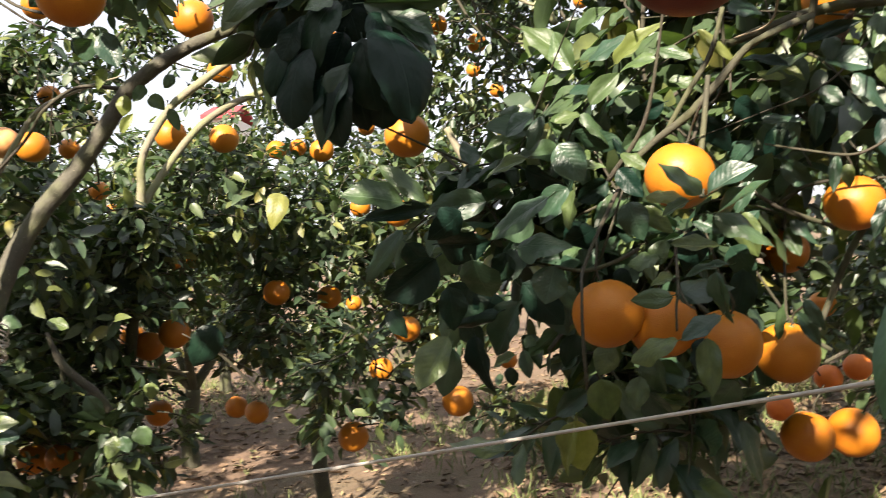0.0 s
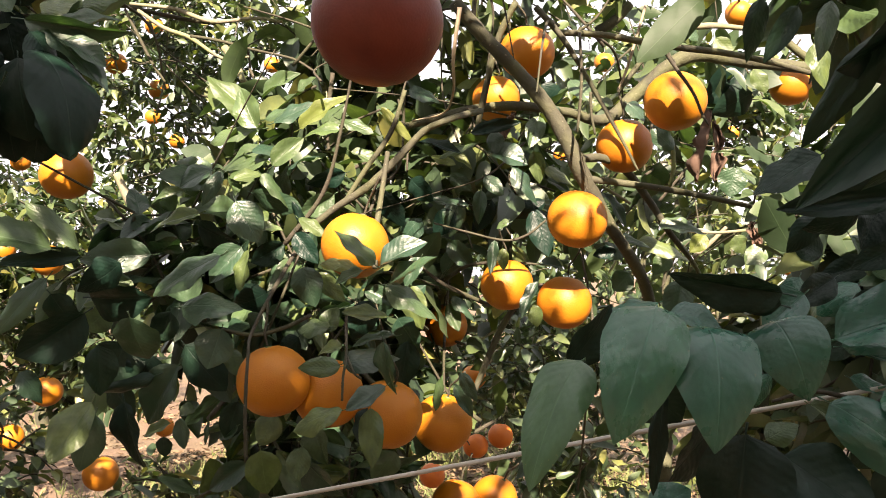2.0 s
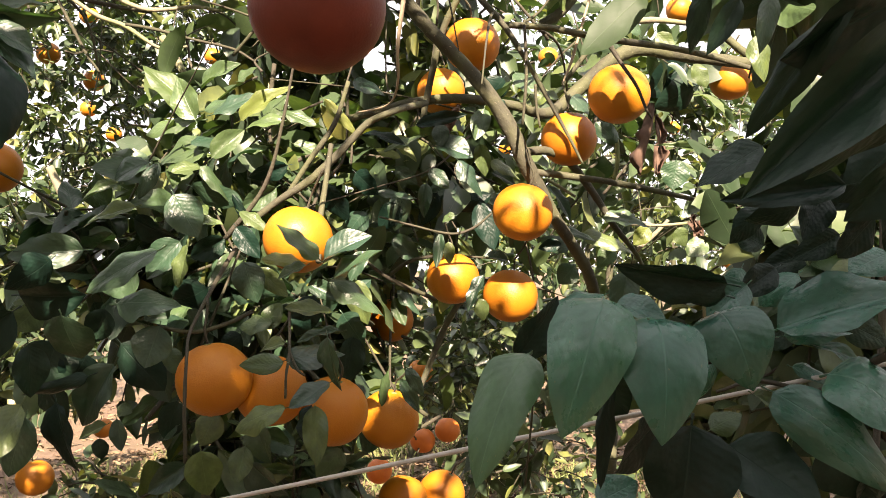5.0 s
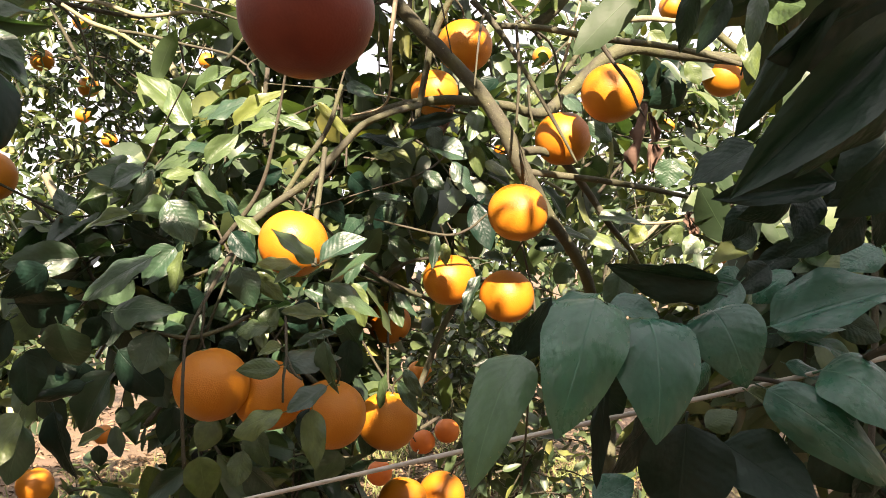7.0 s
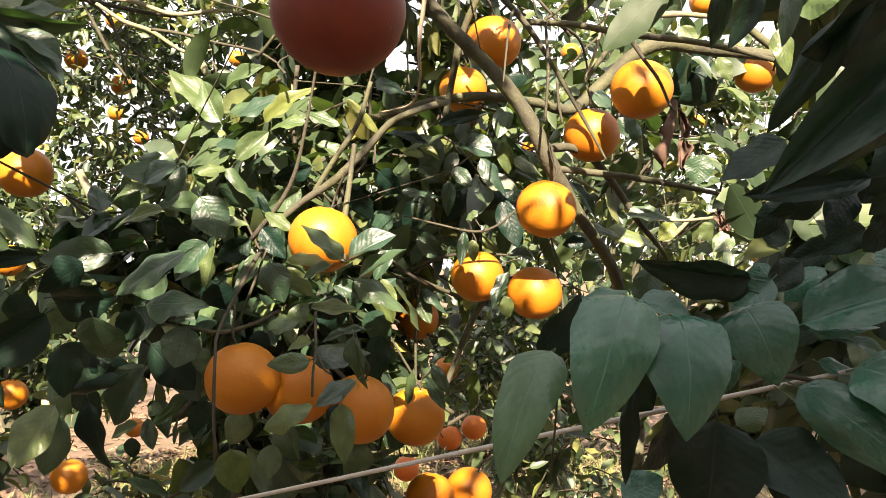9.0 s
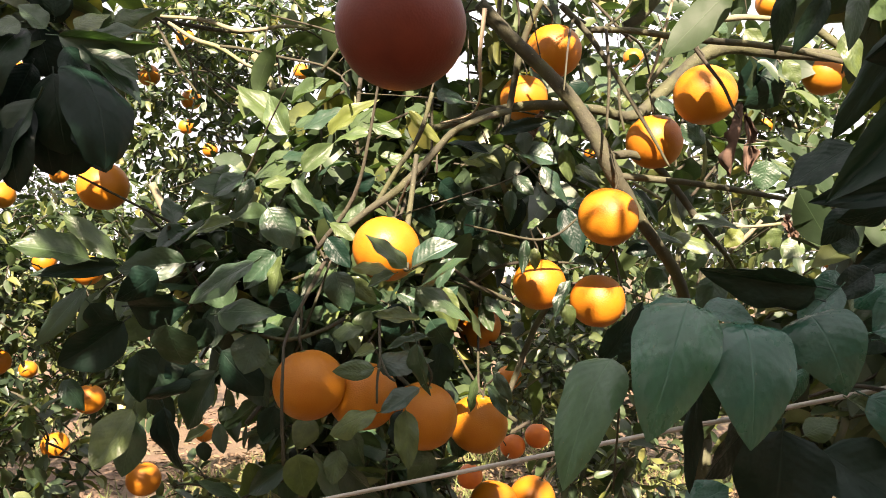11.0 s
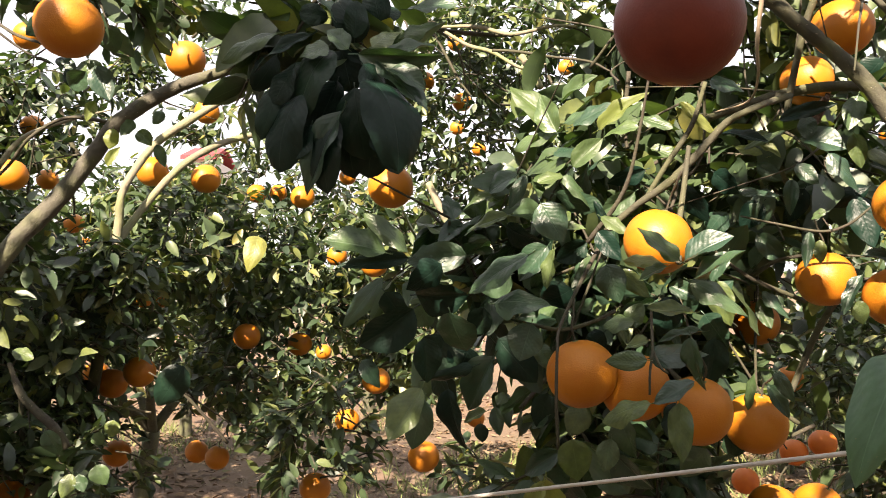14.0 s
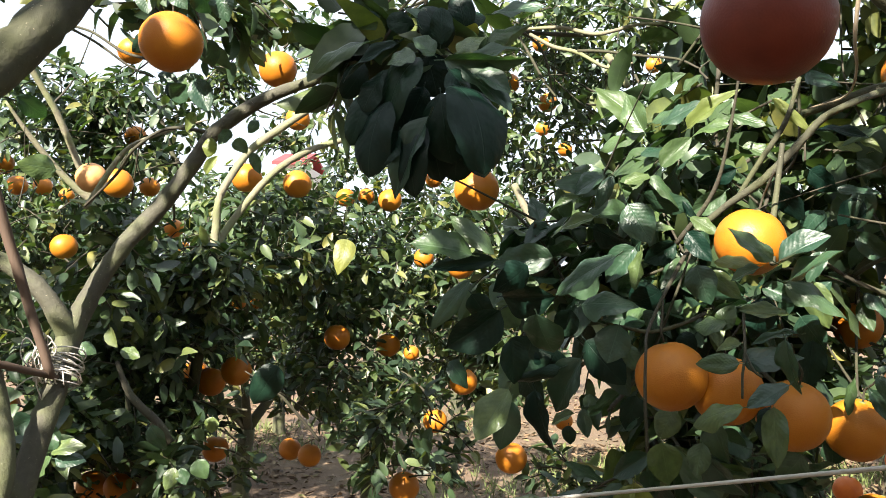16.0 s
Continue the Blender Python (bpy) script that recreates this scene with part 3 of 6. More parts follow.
limb(centre_tree, [(0.481, 1.137, 1.473, 0.0015), (0.525, 1.118, 1.461, 0.0017), (0.577, 1.093, 1.449, 0.002), (0.606, 1.076, 1.458, 0.002), (0.629, 1.062, 1.48, 0.0015)], "twig", twig_bark)
limb(centre_tree, [(0.584, 1.088, 1.456, 0.0012), (0.574, 1.093, 1.475, 0.0009)], "twig", twig_bark)
limb(centre_tree, [(0.602, 1.359, 1.436, 0.0025), (0.604, 1.358, 1.356, 0.0025), (0.578, 1.31, 1.281, 0.0024), (0.514, 1.165, 1.218, 0.0021)], "twig", twig_bark)
limb(centre_tree, [(0.392, 1.173, 1.397, 0.0023), (0.403, 1.22, 1.466, 0.0027), (0.434, 1.257, 1.53, 0.0028)], "twig", twig_bark)
limb(centre_tree, [(0.289, 0.942, 1.346, 0.0018), (0.274, 0.89, 1.307, 0.0017), (0.266, 0.874, 1.285, 0.0015), (0.263, 0.866, 1.261, 0.0013)], "twig", twig_bark)
limb(centre_tree, [(0.274, 0.89, 1.307, 0.0015), (0.277, 0.872, 1.29, 0.0015), (0.283, 0.864, 1.284, 0.0013)], "twig", twig_bark)
limb(centre_tree, [(0.434, 1.257, 1.53, 0.0025), (0.465, 1.24, 1.575, 0.0022), (0.462, 1.22, 1.686, 0.0022)], "twig", twig_bark)
limb(centre_tree, [(0.447, 0.983, 1.746, 0.0032), (0.448, 1.003, 1.685, 0.0025), (0.461, 1.03, 1.648, 0.0018), (0.464, 1.068, 1.624, 0.0015), (0.442, 1.132, 1.621, 0.0012)], "dry_strip", straw)
limb(right_tree, [(0.482, 0.402, 1.317, 0.0017), (0.482, 0.372, 1.335, 0.0023), (0.481, 0.341, 1.352, 0.0027), (0.492, 0.308, 1.37, 0.0035)], "twig", twig_bark)
limb(right_tree, [(0.413, 0.42, 1.32, 0.0011), (0.438, 0.409, 1.327, 0.0014), (0.467, 0.39, 1.32, 0.0017)], "twig", twig_bark)
limb(right_tree, [(0.574, 0.423, 1.237, 0.0024), (0.609, 0.44, 1.36, 0.0028), (0.632, 0.454, 1.477, 0.0025)], "twig", twig_bark)
limb(right_tree, [(0.279, 0.43, 1.338, 0.0007), (0.288, 0.444, 1.316, 0.0007), (0.306, 0.479, 1.259, 0.0007)], "twig", twig_bark)
limb(left_tree, [(-0.206, 1.286, 1.735, 0.0033), (-0.119, 1.14, 1.698, 0.0029), (-0.058, 1.065, 1.685, 0.0024)], "twig", twig_bark)
limb(left_tree, [(-0.114, 1.092, 1.685, 0.0022), (-0.093, 1.076, 1.627, 0.0019), (-0.097, 1.066, 1.572, 0.0016)], "twig", twig_bark)
limb(left_tree, [(-0.472, 1.358, 1.638, 0.0036), (-0.552, 1.359, 1.647, 0.0029), (-0.604, 1.343, 1.612, 0.0029), (-0.656, 1.381, 1.57, 0.0026), (-0.726, 1.409, 1.518, 0.0023)], "twig", twig_bark)
limb(left_tree, [(-0.605, 1.084, 1.748, 0.0019), (-0.524, 1.019, 1.715, 0.0017), (-0.472, 0.997, 1.682, 0.002), (-0.425, 0.966, 1.662, 0.0016)], "twig", twig_bark)
limb(left_tree, [(-0.097, 1.083, 1.722, 0.0028), (-0.081, 1.066, 1.778, 0.0028)], "twig", twig_bark)
limb(midfar_tree, [(0.057, 1.9, 1.965, 0.0044), (0.183, 1.895, 1.952, 0.0049), (0.261, 1.887, 1.948, 0.0039)], "twig", twig_bark)
limb(midfar_tree, [(0.035, 1.799, 1.955, 0.0032), (0.137, 2.005, 1.945, 0.0031), (0.233, 2.813, 1.986, 0.0035)], "twig", twig_bark)
limb(leftmid_tree, [(-0.516, 2.415, 1.113, 0.0036), (-0.282, 2.451, 1.101, 0.0036), (-0.172, 2.351, 1.039, 0.0029)], "twig", twig_bark)
limb(left_tree, [(-0.541, 1.770, 1.179, 0.0016), (-0.475, 1.792, 1.133, 0.002), (-0.384, 1.825, 1.062, 0.002)], "twig", twig_bark)
limb(farthree_tree, [(-1.101, 2.919, 1.742, 0.013), (-1.158, 2.916, 1.841, 0.011), (-1.195, 2.912, 1.957, 0.008), (-1.229, 2.910, 2.039, 0.005)], "limb", twig_bark)
limb(left_tree, [(-0.681, 1.272, 1.797, 0.0022), (-0.640, 1.274, 1.774, 0.002), (-0.586, 1.275, 1.735, 0.0018), (-0.546, 1.276, 1.716, 0.0014)], "twig", twig_bark)
limb(farthree_tree, [(-1.323, 3.315, 1.76, 0.0052), (-1.345, 3.423, 1.674, 0.0045), (-1.39, 3.538, 1.618, 0.0056)], "twig", twig_bark)
limb(leftfar_tree, [(-0.905, 2.417, 1.215, 0.0038), (-0.922, 2.512, 1.146, 0.0039), (-0.946, 2.583, 1.097, 0.0034)], "twig", twig_bark)
limb(centre_tree, [(1.584, 1.742, 2.332, 0.0042), (1.731, 1.843, 2.296, 0.0039), (1.842, 1.95, 2.246, 0.004)], "twig", twig_bark)
limb(midfar_tree, [(0.204, 3.811, 2.699, 0.0087), (0.253, 3.891, 2.609, 0.0079), (0.269, 3.931, 2.543, 0.0069)], "twig", twig_bark)
limb(left_tree, [(-0.809, 1.722, 1.205, 0.004), (-0.766, 1.695, 1.137, 0.008), (-0.699, 1.678, 1.081, 0.009), (-0.673, 1.680, 1.039, 0.009)], "limb", twig_bark)
limb(leftfar_tree, [(-0.620, 2.079, 1.129, 0.0036), (-0.555, 2.082, 1.092, 0.0042), (-0.499, 2.105, 1.023, 0.0042), (-0.450, 2.139, 0.950, 0.0042)], "limb", twig_bark)
limb(leftfar_tree, [(-1.115, 2.166, 1.120, 0.004), (-0.970, 2.121, 1.090, 0.004), (-0.774, 2.077, 1.067, 0.003), (-0.628, 2.081, 1.040, 0.003)], "twig", pale_bark)
limb(leftmid_tree, [(-0.468, 3.093, 0.783, 0.022), (-0.456, 3.095, 0.708, 0.024), (-0.465, 3.098, 0.601, 0.026)], "limb", pale_bark)
limb(leftfar_tree, [(-0.853, 1.873, 1.123, 0.006), (-0.849, 1.875, 1.031, 0.006), (-0.841, 1.878, 0.938, 0.006)], "twig", bark)
limb(centre_tree, [(0.334, 1.106, 1.495, 0.0034), (0.361, 1.091, 1.544, 0.0038), (0.388, 1.075, 1.591, 0.0034), (0.404, 1.065, 1.649, 0.0027)], "limb", bark)
limb(centre_tree, [(0.327, 0.954, 1.404, 0.0033), (0.341, 0.991, 1.453, 0.0038), (0.356, 1.015, 1.505, 0.0036), (0.368, 1.030, 1.556, 0.0033)], "limb", bark)
limb(centre_tree, [(0.676, 0.865, 1.697, 0.0025), (0.696, 0.855, 1.664, 0.0025), (0.714, 0.846, 1.635, 0.0022), (0.725, 0.841, 1.607, 0.0018), (0.733, 0.838, 1.593, 0.0011)], "twig", twig_bark)
limb(centre_tree, [(0.896, 1.085, 1.823, 0.0042), (0.912, 1.076, 1.811, 0.0056), (0.944, 1.060, 1.812, 0.0051), (0.985, 1.038, 1.807, 0.0042)], "limb", pale_bark)
limb(centre_tree, [(0.897, 1.062, 1.804, 0.0042), (0.858, 1.083, 1.785, 0.0046), (0.839, 1.094, 1.765, 0.0046), (0.813, 1.108, 1.728, 0.0042), (0.796, 1.118, 1.699, 0.0028)], "limb", bark)
limb(centre_tree, [(0.914, 1.356, 1.877, 0.0100), (0.944, 1.340, 1.899, 0.0100), (0.970, 1.325, 1.931, 0.0094)], "limb", bark)
limb(centre_tree, [(0.783, 1.031, 1.819, 0.0022), (0.769, 1.040, 1.759, 0.0022), (0.759, 1.047, 1.716, 0.0022), (0.747, 1.054, 1.681, 0.0013)], "dry_strip", straw)
limb(centre_tree, [(0.623, 0.970, 1.733, 0.0019), (0.627, 0.970, 1.667, 0.0023), (0.624, 0.974, 1.596, 0.0019)], "twig", twig_bark)
limb(centre_tree, [(0.627, 0.948, 1.647, 0.0019), (0.629, 0.948, 1.617, 0.0019), (0.634, 0.946, 1.589, 0.0015)], "twig", twig_bark)
limb(centre_tree, [(0.739, 0.914, 1.577, 0.0027), (0.740, 0.914, 1.546, 0.0031), (0.736, 0.917, 1.522, 0.0027)], "twig", calyx_green)
limb(centre_tree, [(1.234, 1.189, 1.858, 0.0078), (1.263, 1.174, 1.830, 0.0078), (1.303, 1.154, 1.802, 0.0072)], "limb", bark)
limb(centre_tree, [(0.759, 1.108, 1.541, 0.0027), (0.779, 1.098, 1.528, 0.0027), (0.799, 1.088, 1.514, 0.0023)], "twig", pale_bark)
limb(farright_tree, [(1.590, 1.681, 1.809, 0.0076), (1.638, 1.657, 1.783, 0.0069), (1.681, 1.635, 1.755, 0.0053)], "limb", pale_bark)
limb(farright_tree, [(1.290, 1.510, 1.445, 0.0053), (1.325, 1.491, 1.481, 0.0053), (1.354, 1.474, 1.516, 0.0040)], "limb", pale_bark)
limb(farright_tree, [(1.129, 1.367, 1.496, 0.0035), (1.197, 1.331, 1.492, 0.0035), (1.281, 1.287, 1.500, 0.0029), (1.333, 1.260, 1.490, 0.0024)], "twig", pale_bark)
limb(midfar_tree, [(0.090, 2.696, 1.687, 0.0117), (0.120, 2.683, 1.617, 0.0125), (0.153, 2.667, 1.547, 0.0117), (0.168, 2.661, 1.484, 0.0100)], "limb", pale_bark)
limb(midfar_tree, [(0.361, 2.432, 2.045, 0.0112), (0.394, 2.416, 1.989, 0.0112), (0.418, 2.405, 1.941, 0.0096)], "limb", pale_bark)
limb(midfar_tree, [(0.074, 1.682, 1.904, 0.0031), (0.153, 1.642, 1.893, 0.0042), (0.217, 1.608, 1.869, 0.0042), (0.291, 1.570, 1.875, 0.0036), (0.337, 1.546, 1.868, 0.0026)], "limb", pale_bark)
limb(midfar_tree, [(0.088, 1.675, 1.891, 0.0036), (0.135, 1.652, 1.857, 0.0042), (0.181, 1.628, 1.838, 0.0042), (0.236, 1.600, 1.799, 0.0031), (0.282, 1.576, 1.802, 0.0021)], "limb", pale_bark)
limb(midfar_tree, [(0.175, 1.575, 1.827, 0.0030), (0.220, 1.552, 1.819, 0.0030), (0.282, 1.520, 1.801, 0.0025), (0.345, 1.488, 1.785, 0.0025), (0.381, 1.469, 1.762, 0.0020)], "twig", twig_bark)
limb(midfar_tree, [(0.069, 1.798, 1.927, 0.0028), (0.093, 1.786, 1.877, 0.0033), (0.123, 1.772, 1.816, 0.0033), (0.148, 1.760, 1.777, 0.0022)], "twig", twig_bark)

# ---- fruit ----
hang_orange(-0.395, 0.966, 1.683, 0.077)
hang_orange(-1.103, 2.449, 2.09, 0.085)
hang_orange(-0.471, 1.785, 1.855, 0.085)
hang_orange(-0.657, 2.778, 1.932, 0.085)
hang_orange(-1.359, 3.064, 1.927, 0.085)
hang_orange(-1.026, 2.039, 1.645, 0.08, "pale")
hang_orange(-1.03, 2.198, 1.648, 0.085)
hang_orange(-1.397, 3.291, 1.756, 0.085)
hang_orange(-0.673, 2.229, 1.663, 0.085)
hang_orange(-0.561, 2.358, 1.658, 0.085)
hang_orange(-1.873, 3.039, 1.825, 0.085)
hang_orange(-1.949, 3.265, 1.766, 0.085)
hang_orange(-1.989, 3.535, 1.79, 0.085)
hang_orange(-2.101, 3.955, 1.79, 0.075)
hang_orange(-1.374, 2.561, 1.485, 0.085)
hang_orange(-1.394, 3.549, 1.596, 0.085)
hang_orange(-1.912, 5.042, 1.561, 0.075)
hang_orange(-0.023, 1.508, 1.551, 0.085)
hang_orange(-0.346, 2.871, 1.653, 0.085)
hang_orange(-0.261, 4.035, 1.858, 0.085)
hang_orange(-0.617, 3.522, 1.725, 0.085)
hang_orange(-0.598, 4.009, 1.774, 0.085)
hang_orange(0.265, 3.504, 2.125, 0.085)
hang_orange(0.283, 4.071, 2.112, 0.075)
hang_orange(0.395, 4.078, 2.007, 0.075)
hang_orange(-0.486, 2.597, 1.188, 0.085)
hang_orange(-0.354, 2.87, 1.138, 0.085)
hang_orange(-0.357, 3.811, 1.017, 0.075)
hang_orange(-0.078, 2.513, 1.057, 0.085)
hang_orange(0.059, 2.196, 0.895, 0.085)
hang_orange(-0.237, 2.253, 0.801, 0.085)
hang_orange(-0.187, 2.849, 0.875, 0.085)
hang_orange(-0.75, 3.051, 0.73, 0.085)
hang_orange(-0.644, 2.908, 0.739, 0.085)
hang_orange(-0.7, 2.22, 1.125, 0.085)
hang_orange(-0.794, 2.285, 1.086, 0.085)
hang_orange(-0.99, 2.711, 1.059, 0.085)
hang_orange(-1.105, 2.213, 0.807, 0.085)
hang_orange(-0.997, 2.152, 0.821, 0.085)
hang_orange(-0.876, 2.57, 0.833, 0.085)
hang_orange(-1.326, 4.29, 1.238, 0.075)
hang_orange(-1.491, 5.18, 1.197, 0.075)
hang_orange(-0.082, 2.434, 1.416, 0.085)
hang_orange(0.1, 4.134, 1.15, 0.075)
hang_orange(0.343, 3.737, 0.716, 0.085)
hang_orange(-1.436, 2.344, 1.007, 0.085)
hang_orange(-0.314, 2.96, 2.057, 0.085)
hang_orange(-0.264, 3.378, 1.455, 0.085)
hang_orange(0.752, 3.656, 2.32, 0.075)
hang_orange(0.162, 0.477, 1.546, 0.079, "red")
hang_orange(0.21, 0.962, 1.272, 0.085)
hang_orange(0.279, 0.975, 1.253, 0.085)
hang_orange(0.351, 0.964, 1.226, 0.085)
hang_orange(0.482, 1.094, 1.185, 0.085)
hang_orange(1.068, 2.023, 0.955, 0.07, "amber")
hang_orange(1.005, 2.048, 0.927, 0.07, "amber")
hang_orange(0.891, 2.081, 0.848, 0.07, "amber")
hang_orange(0.604, 1.308, 1.003, 0.085)
hang_orange(0.699, 1.347, 0.993, 0.085)
hang_orange(0.65, 1.467, 1.298, 0.085)
hang_orange(0.623, 1.171, 1.382, 0.085)
hang_orange(0.681, 1.092, 1.357, 0.085)
hang_orange(0.643, 1.001, 1.478, 0.085)
hang_orange(0.314, 0.992, 1.431, 0.085)
hang_orange(0.624, 1.118, 1.741, 0.085)
hang_orange(0.667, 1.302, 1.708, 0.085)
hang_orange(0.749, 0.923, 1.642, 0.085)
hang_orange(0.744, 1.031, 1.594, 0.085)
hang_orange(1.299, 1.237, 1.789, 0.085)
hang_orange(1.851, 1.96, 2.222, 0.085)
hang_orange(3.06, 3.27, 2.151, 0.075)
hang_orange(1.225, 2.518, 1.05, 0.085)
hang_orange(1.64, 4.638, 1.964, 0.075)
hang_orange(3.222, 2.677, 1.58, 0.075)
hang_orange(3.049, 2.879, 1.45, 0.075)
hang_orange(2.363, 3.824, 2.052, 0.075)
hang_orange(2.004, 2.9, 2.306, 0.085)
hang_orange(0.097, 3.347, 2.175, 0.085)
hang_orange(0.271, 3.956, 2.51, 0.085)

# ---- leaves of the near spray ----
leaf(right_tree, (0.269, 0.421, 1.350), (0.224, 0.401, 1.286), 0.034, (-0.541, -0.620, 0.569), "pale", True)
leaf(right_tree, (0.300, 0.393, 1.382), (0.257, 0.372, 1.313), 0.046, (-0.419, -0.761, 0.495), "broad", True)
leaf(right_tree, (0.327, 0.385, 1.371), (0.309, 0.356, 1.308), 0.052, (-0.312, -0.827, 0.468), "broad", True)
leaf(right_tree, (0.386, 0.393, 1.373), (0.392, 0.371, 1.329), 0.046, (-0.504, -0.795, 0.337), "broad", True)
# the "deep" leaves of this spray have their shade in the colour
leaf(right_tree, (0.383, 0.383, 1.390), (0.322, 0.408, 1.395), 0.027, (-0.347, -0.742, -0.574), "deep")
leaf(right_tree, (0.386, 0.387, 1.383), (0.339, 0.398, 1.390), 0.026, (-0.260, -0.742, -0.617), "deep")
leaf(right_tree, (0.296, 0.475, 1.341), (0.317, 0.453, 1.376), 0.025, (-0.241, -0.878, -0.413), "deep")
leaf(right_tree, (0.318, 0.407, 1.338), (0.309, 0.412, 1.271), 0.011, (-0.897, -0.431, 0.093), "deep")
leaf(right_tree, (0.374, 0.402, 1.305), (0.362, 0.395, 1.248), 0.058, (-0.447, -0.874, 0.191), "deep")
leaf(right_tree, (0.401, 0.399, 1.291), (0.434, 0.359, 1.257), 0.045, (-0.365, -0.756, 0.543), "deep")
leaf(right_tree, (0.425, 0.386, 1.324), (0.486, 0.345, 1.265), 0.036, (-0.465, -0.876, 0.129), "broad", True)
leaf(right_tree, (0.454, 0.370, 1.335), (0.484, 0.334, 1.298), 0.050, (-0.206, -0.781, 0.590), "broad", True)
leaf(right_tree, (0.443, 0.398, 1.361), (0.495, 0.342, 1.394), 0.046, (-0.726, -0.313, 0.612), "broad")
leaf(right_tree, (0.455, 0.403, 1.356), (0.485, 0.376, 1.368), 0.018, (-0.631, -0.407, 0.661), "broad")
leaf(right_tree, (0.466, 0.397, 1.351), (0.505, 0.377, 1.344), 0.013, (-0.212, -0.660, 0.721), "broad")
leaf(right_tree, (0.460, 0.401, 1.336), (0.482, 0.385, 1.328), 0.013, (-0.257, -0.697, 0.669), "broad")
leaf(right_tree, (0.438, 0.413, 1.318), (0.466, 0.402, 1.303), 0.020, (-0.028, -0.837, 0.546))
leaf(right_tree, (0.390, 0.450, 1.297), (0.356, 0.454, 1.268), 0.044, (0.179, -0.916, -0.360), "deep")
leaf(right_tree, (0.467, 0.478, 1.281), (0.484, 0.466, 1.296), 0.021, (-0.736, -0.456, 0.501), "fresh")
leaf(right_tree, (0.362, 0.477, 1.241), (0.386, 0.464, 1.256), 0.027, (-0.642, -0.520, 0.563), "broad")
leaf(right_tree, (0.355, 0.479, 1.332), (0.372, 0.461, 1.300), 0.044, (-0.867, -0.454, -0.207), "deep")
leaf(right_tree, (0.437, 0.447, 1.334), (0.428, 0.447, 1.312), 0.011, (-0.535, -0.821, 0.202), "broad")
leaf(right_tree, (0.505, 0.433, 1.364), (0.475, 0.442, 1.344), 0.025, (-0.384, -0.907, 0.174), "deep")
leaf(right_tree, (0.551, 0.431, 1.362), (0.584, 0.415, 1.345), 0.026, (-0.401, -0.911, 0.093), "deep")
leaf(right_tree, (0.488, 0.463, 1.388), (0.461, 0.476, 1.363), 0.032, (-0.674, -0.561, 0.482), "broad")
leaf(right_tree, (0.523, 0.467, 1.400), (0.487, 0.473, 1.379), 0.023, (-0.288, -0.929, 0.233), "deep")
leaf(right_tree, (0.555, 0.473, 1.396), (0.523, 0.481, 1.378), 0.027, (-0.471, -0.633, 0.615), "broad")
leaf(right_tree, (0.532, 0.508, 1.400), (0.514, 0.507, 1.367), 0.022, (-0.589, -0.735, 0.337), "broad")
leaf(right_tree, (0.424, 0.519, 1.397), (0.416, 0.520, 1.362), 0.023, (-0.688, -0.711, 0.147))
leaf(right_tree, (0.434, 0.560, 1.378), (0.383, 0.582, 1.366), 0.027, (-0.415, -0.569, 0.710), "broad")
leaf(right_tree, (0.371, 0.469, 1.374), (0.397, 0.448, 1.372), 0.025, (-0.373, -0.535, 0.758), "broad")
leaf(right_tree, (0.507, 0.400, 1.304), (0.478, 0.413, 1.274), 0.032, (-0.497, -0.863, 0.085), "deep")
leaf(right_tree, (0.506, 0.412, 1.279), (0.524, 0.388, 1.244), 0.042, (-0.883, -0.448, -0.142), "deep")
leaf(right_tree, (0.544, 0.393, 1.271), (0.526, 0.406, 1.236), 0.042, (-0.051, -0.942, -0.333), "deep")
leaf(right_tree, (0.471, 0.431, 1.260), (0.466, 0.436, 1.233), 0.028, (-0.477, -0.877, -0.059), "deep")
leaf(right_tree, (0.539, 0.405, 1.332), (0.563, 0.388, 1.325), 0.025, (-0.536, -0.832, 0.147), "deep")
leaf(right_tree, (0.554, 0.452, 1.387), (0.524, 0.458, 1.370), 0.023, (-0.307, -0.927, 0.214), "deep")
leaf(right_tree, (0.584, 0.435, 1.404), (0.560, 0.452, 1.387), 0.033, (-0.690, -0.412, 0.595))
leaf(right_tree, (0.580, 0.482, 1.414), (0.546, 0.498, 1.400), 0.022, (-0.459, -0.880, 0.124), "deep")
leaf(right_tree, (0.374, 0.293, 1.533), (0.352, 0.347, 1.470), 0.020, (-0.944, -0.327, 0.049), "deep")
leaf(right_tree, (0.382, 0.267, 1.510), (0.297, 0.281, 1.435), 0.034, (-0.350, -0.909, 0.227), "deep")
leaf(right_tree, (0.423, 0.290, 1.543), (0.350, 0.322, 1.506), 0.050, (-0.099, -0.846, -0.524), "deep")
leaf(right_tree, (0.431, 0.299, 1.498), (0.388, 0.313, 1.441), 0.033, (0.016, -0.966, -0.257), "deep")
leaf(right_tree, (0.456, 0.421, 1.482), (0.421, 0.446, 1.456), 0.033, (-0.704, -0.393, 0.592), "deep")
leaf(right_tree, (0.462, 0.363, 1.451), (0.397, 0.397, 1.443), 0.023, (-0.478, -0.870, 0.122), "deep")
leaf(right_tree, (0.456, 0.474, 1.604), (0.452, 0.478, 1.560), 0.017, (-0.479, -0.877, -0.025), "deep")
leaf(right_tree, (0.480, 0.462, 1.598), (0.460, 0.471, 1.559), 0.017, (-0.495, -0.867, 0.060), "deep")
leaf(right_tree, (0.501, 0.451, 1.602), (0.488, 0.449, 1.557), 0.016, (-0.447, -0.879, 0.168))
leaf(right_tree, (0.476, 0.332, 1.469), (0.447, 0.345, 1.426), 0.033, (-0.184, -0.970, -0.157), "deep")
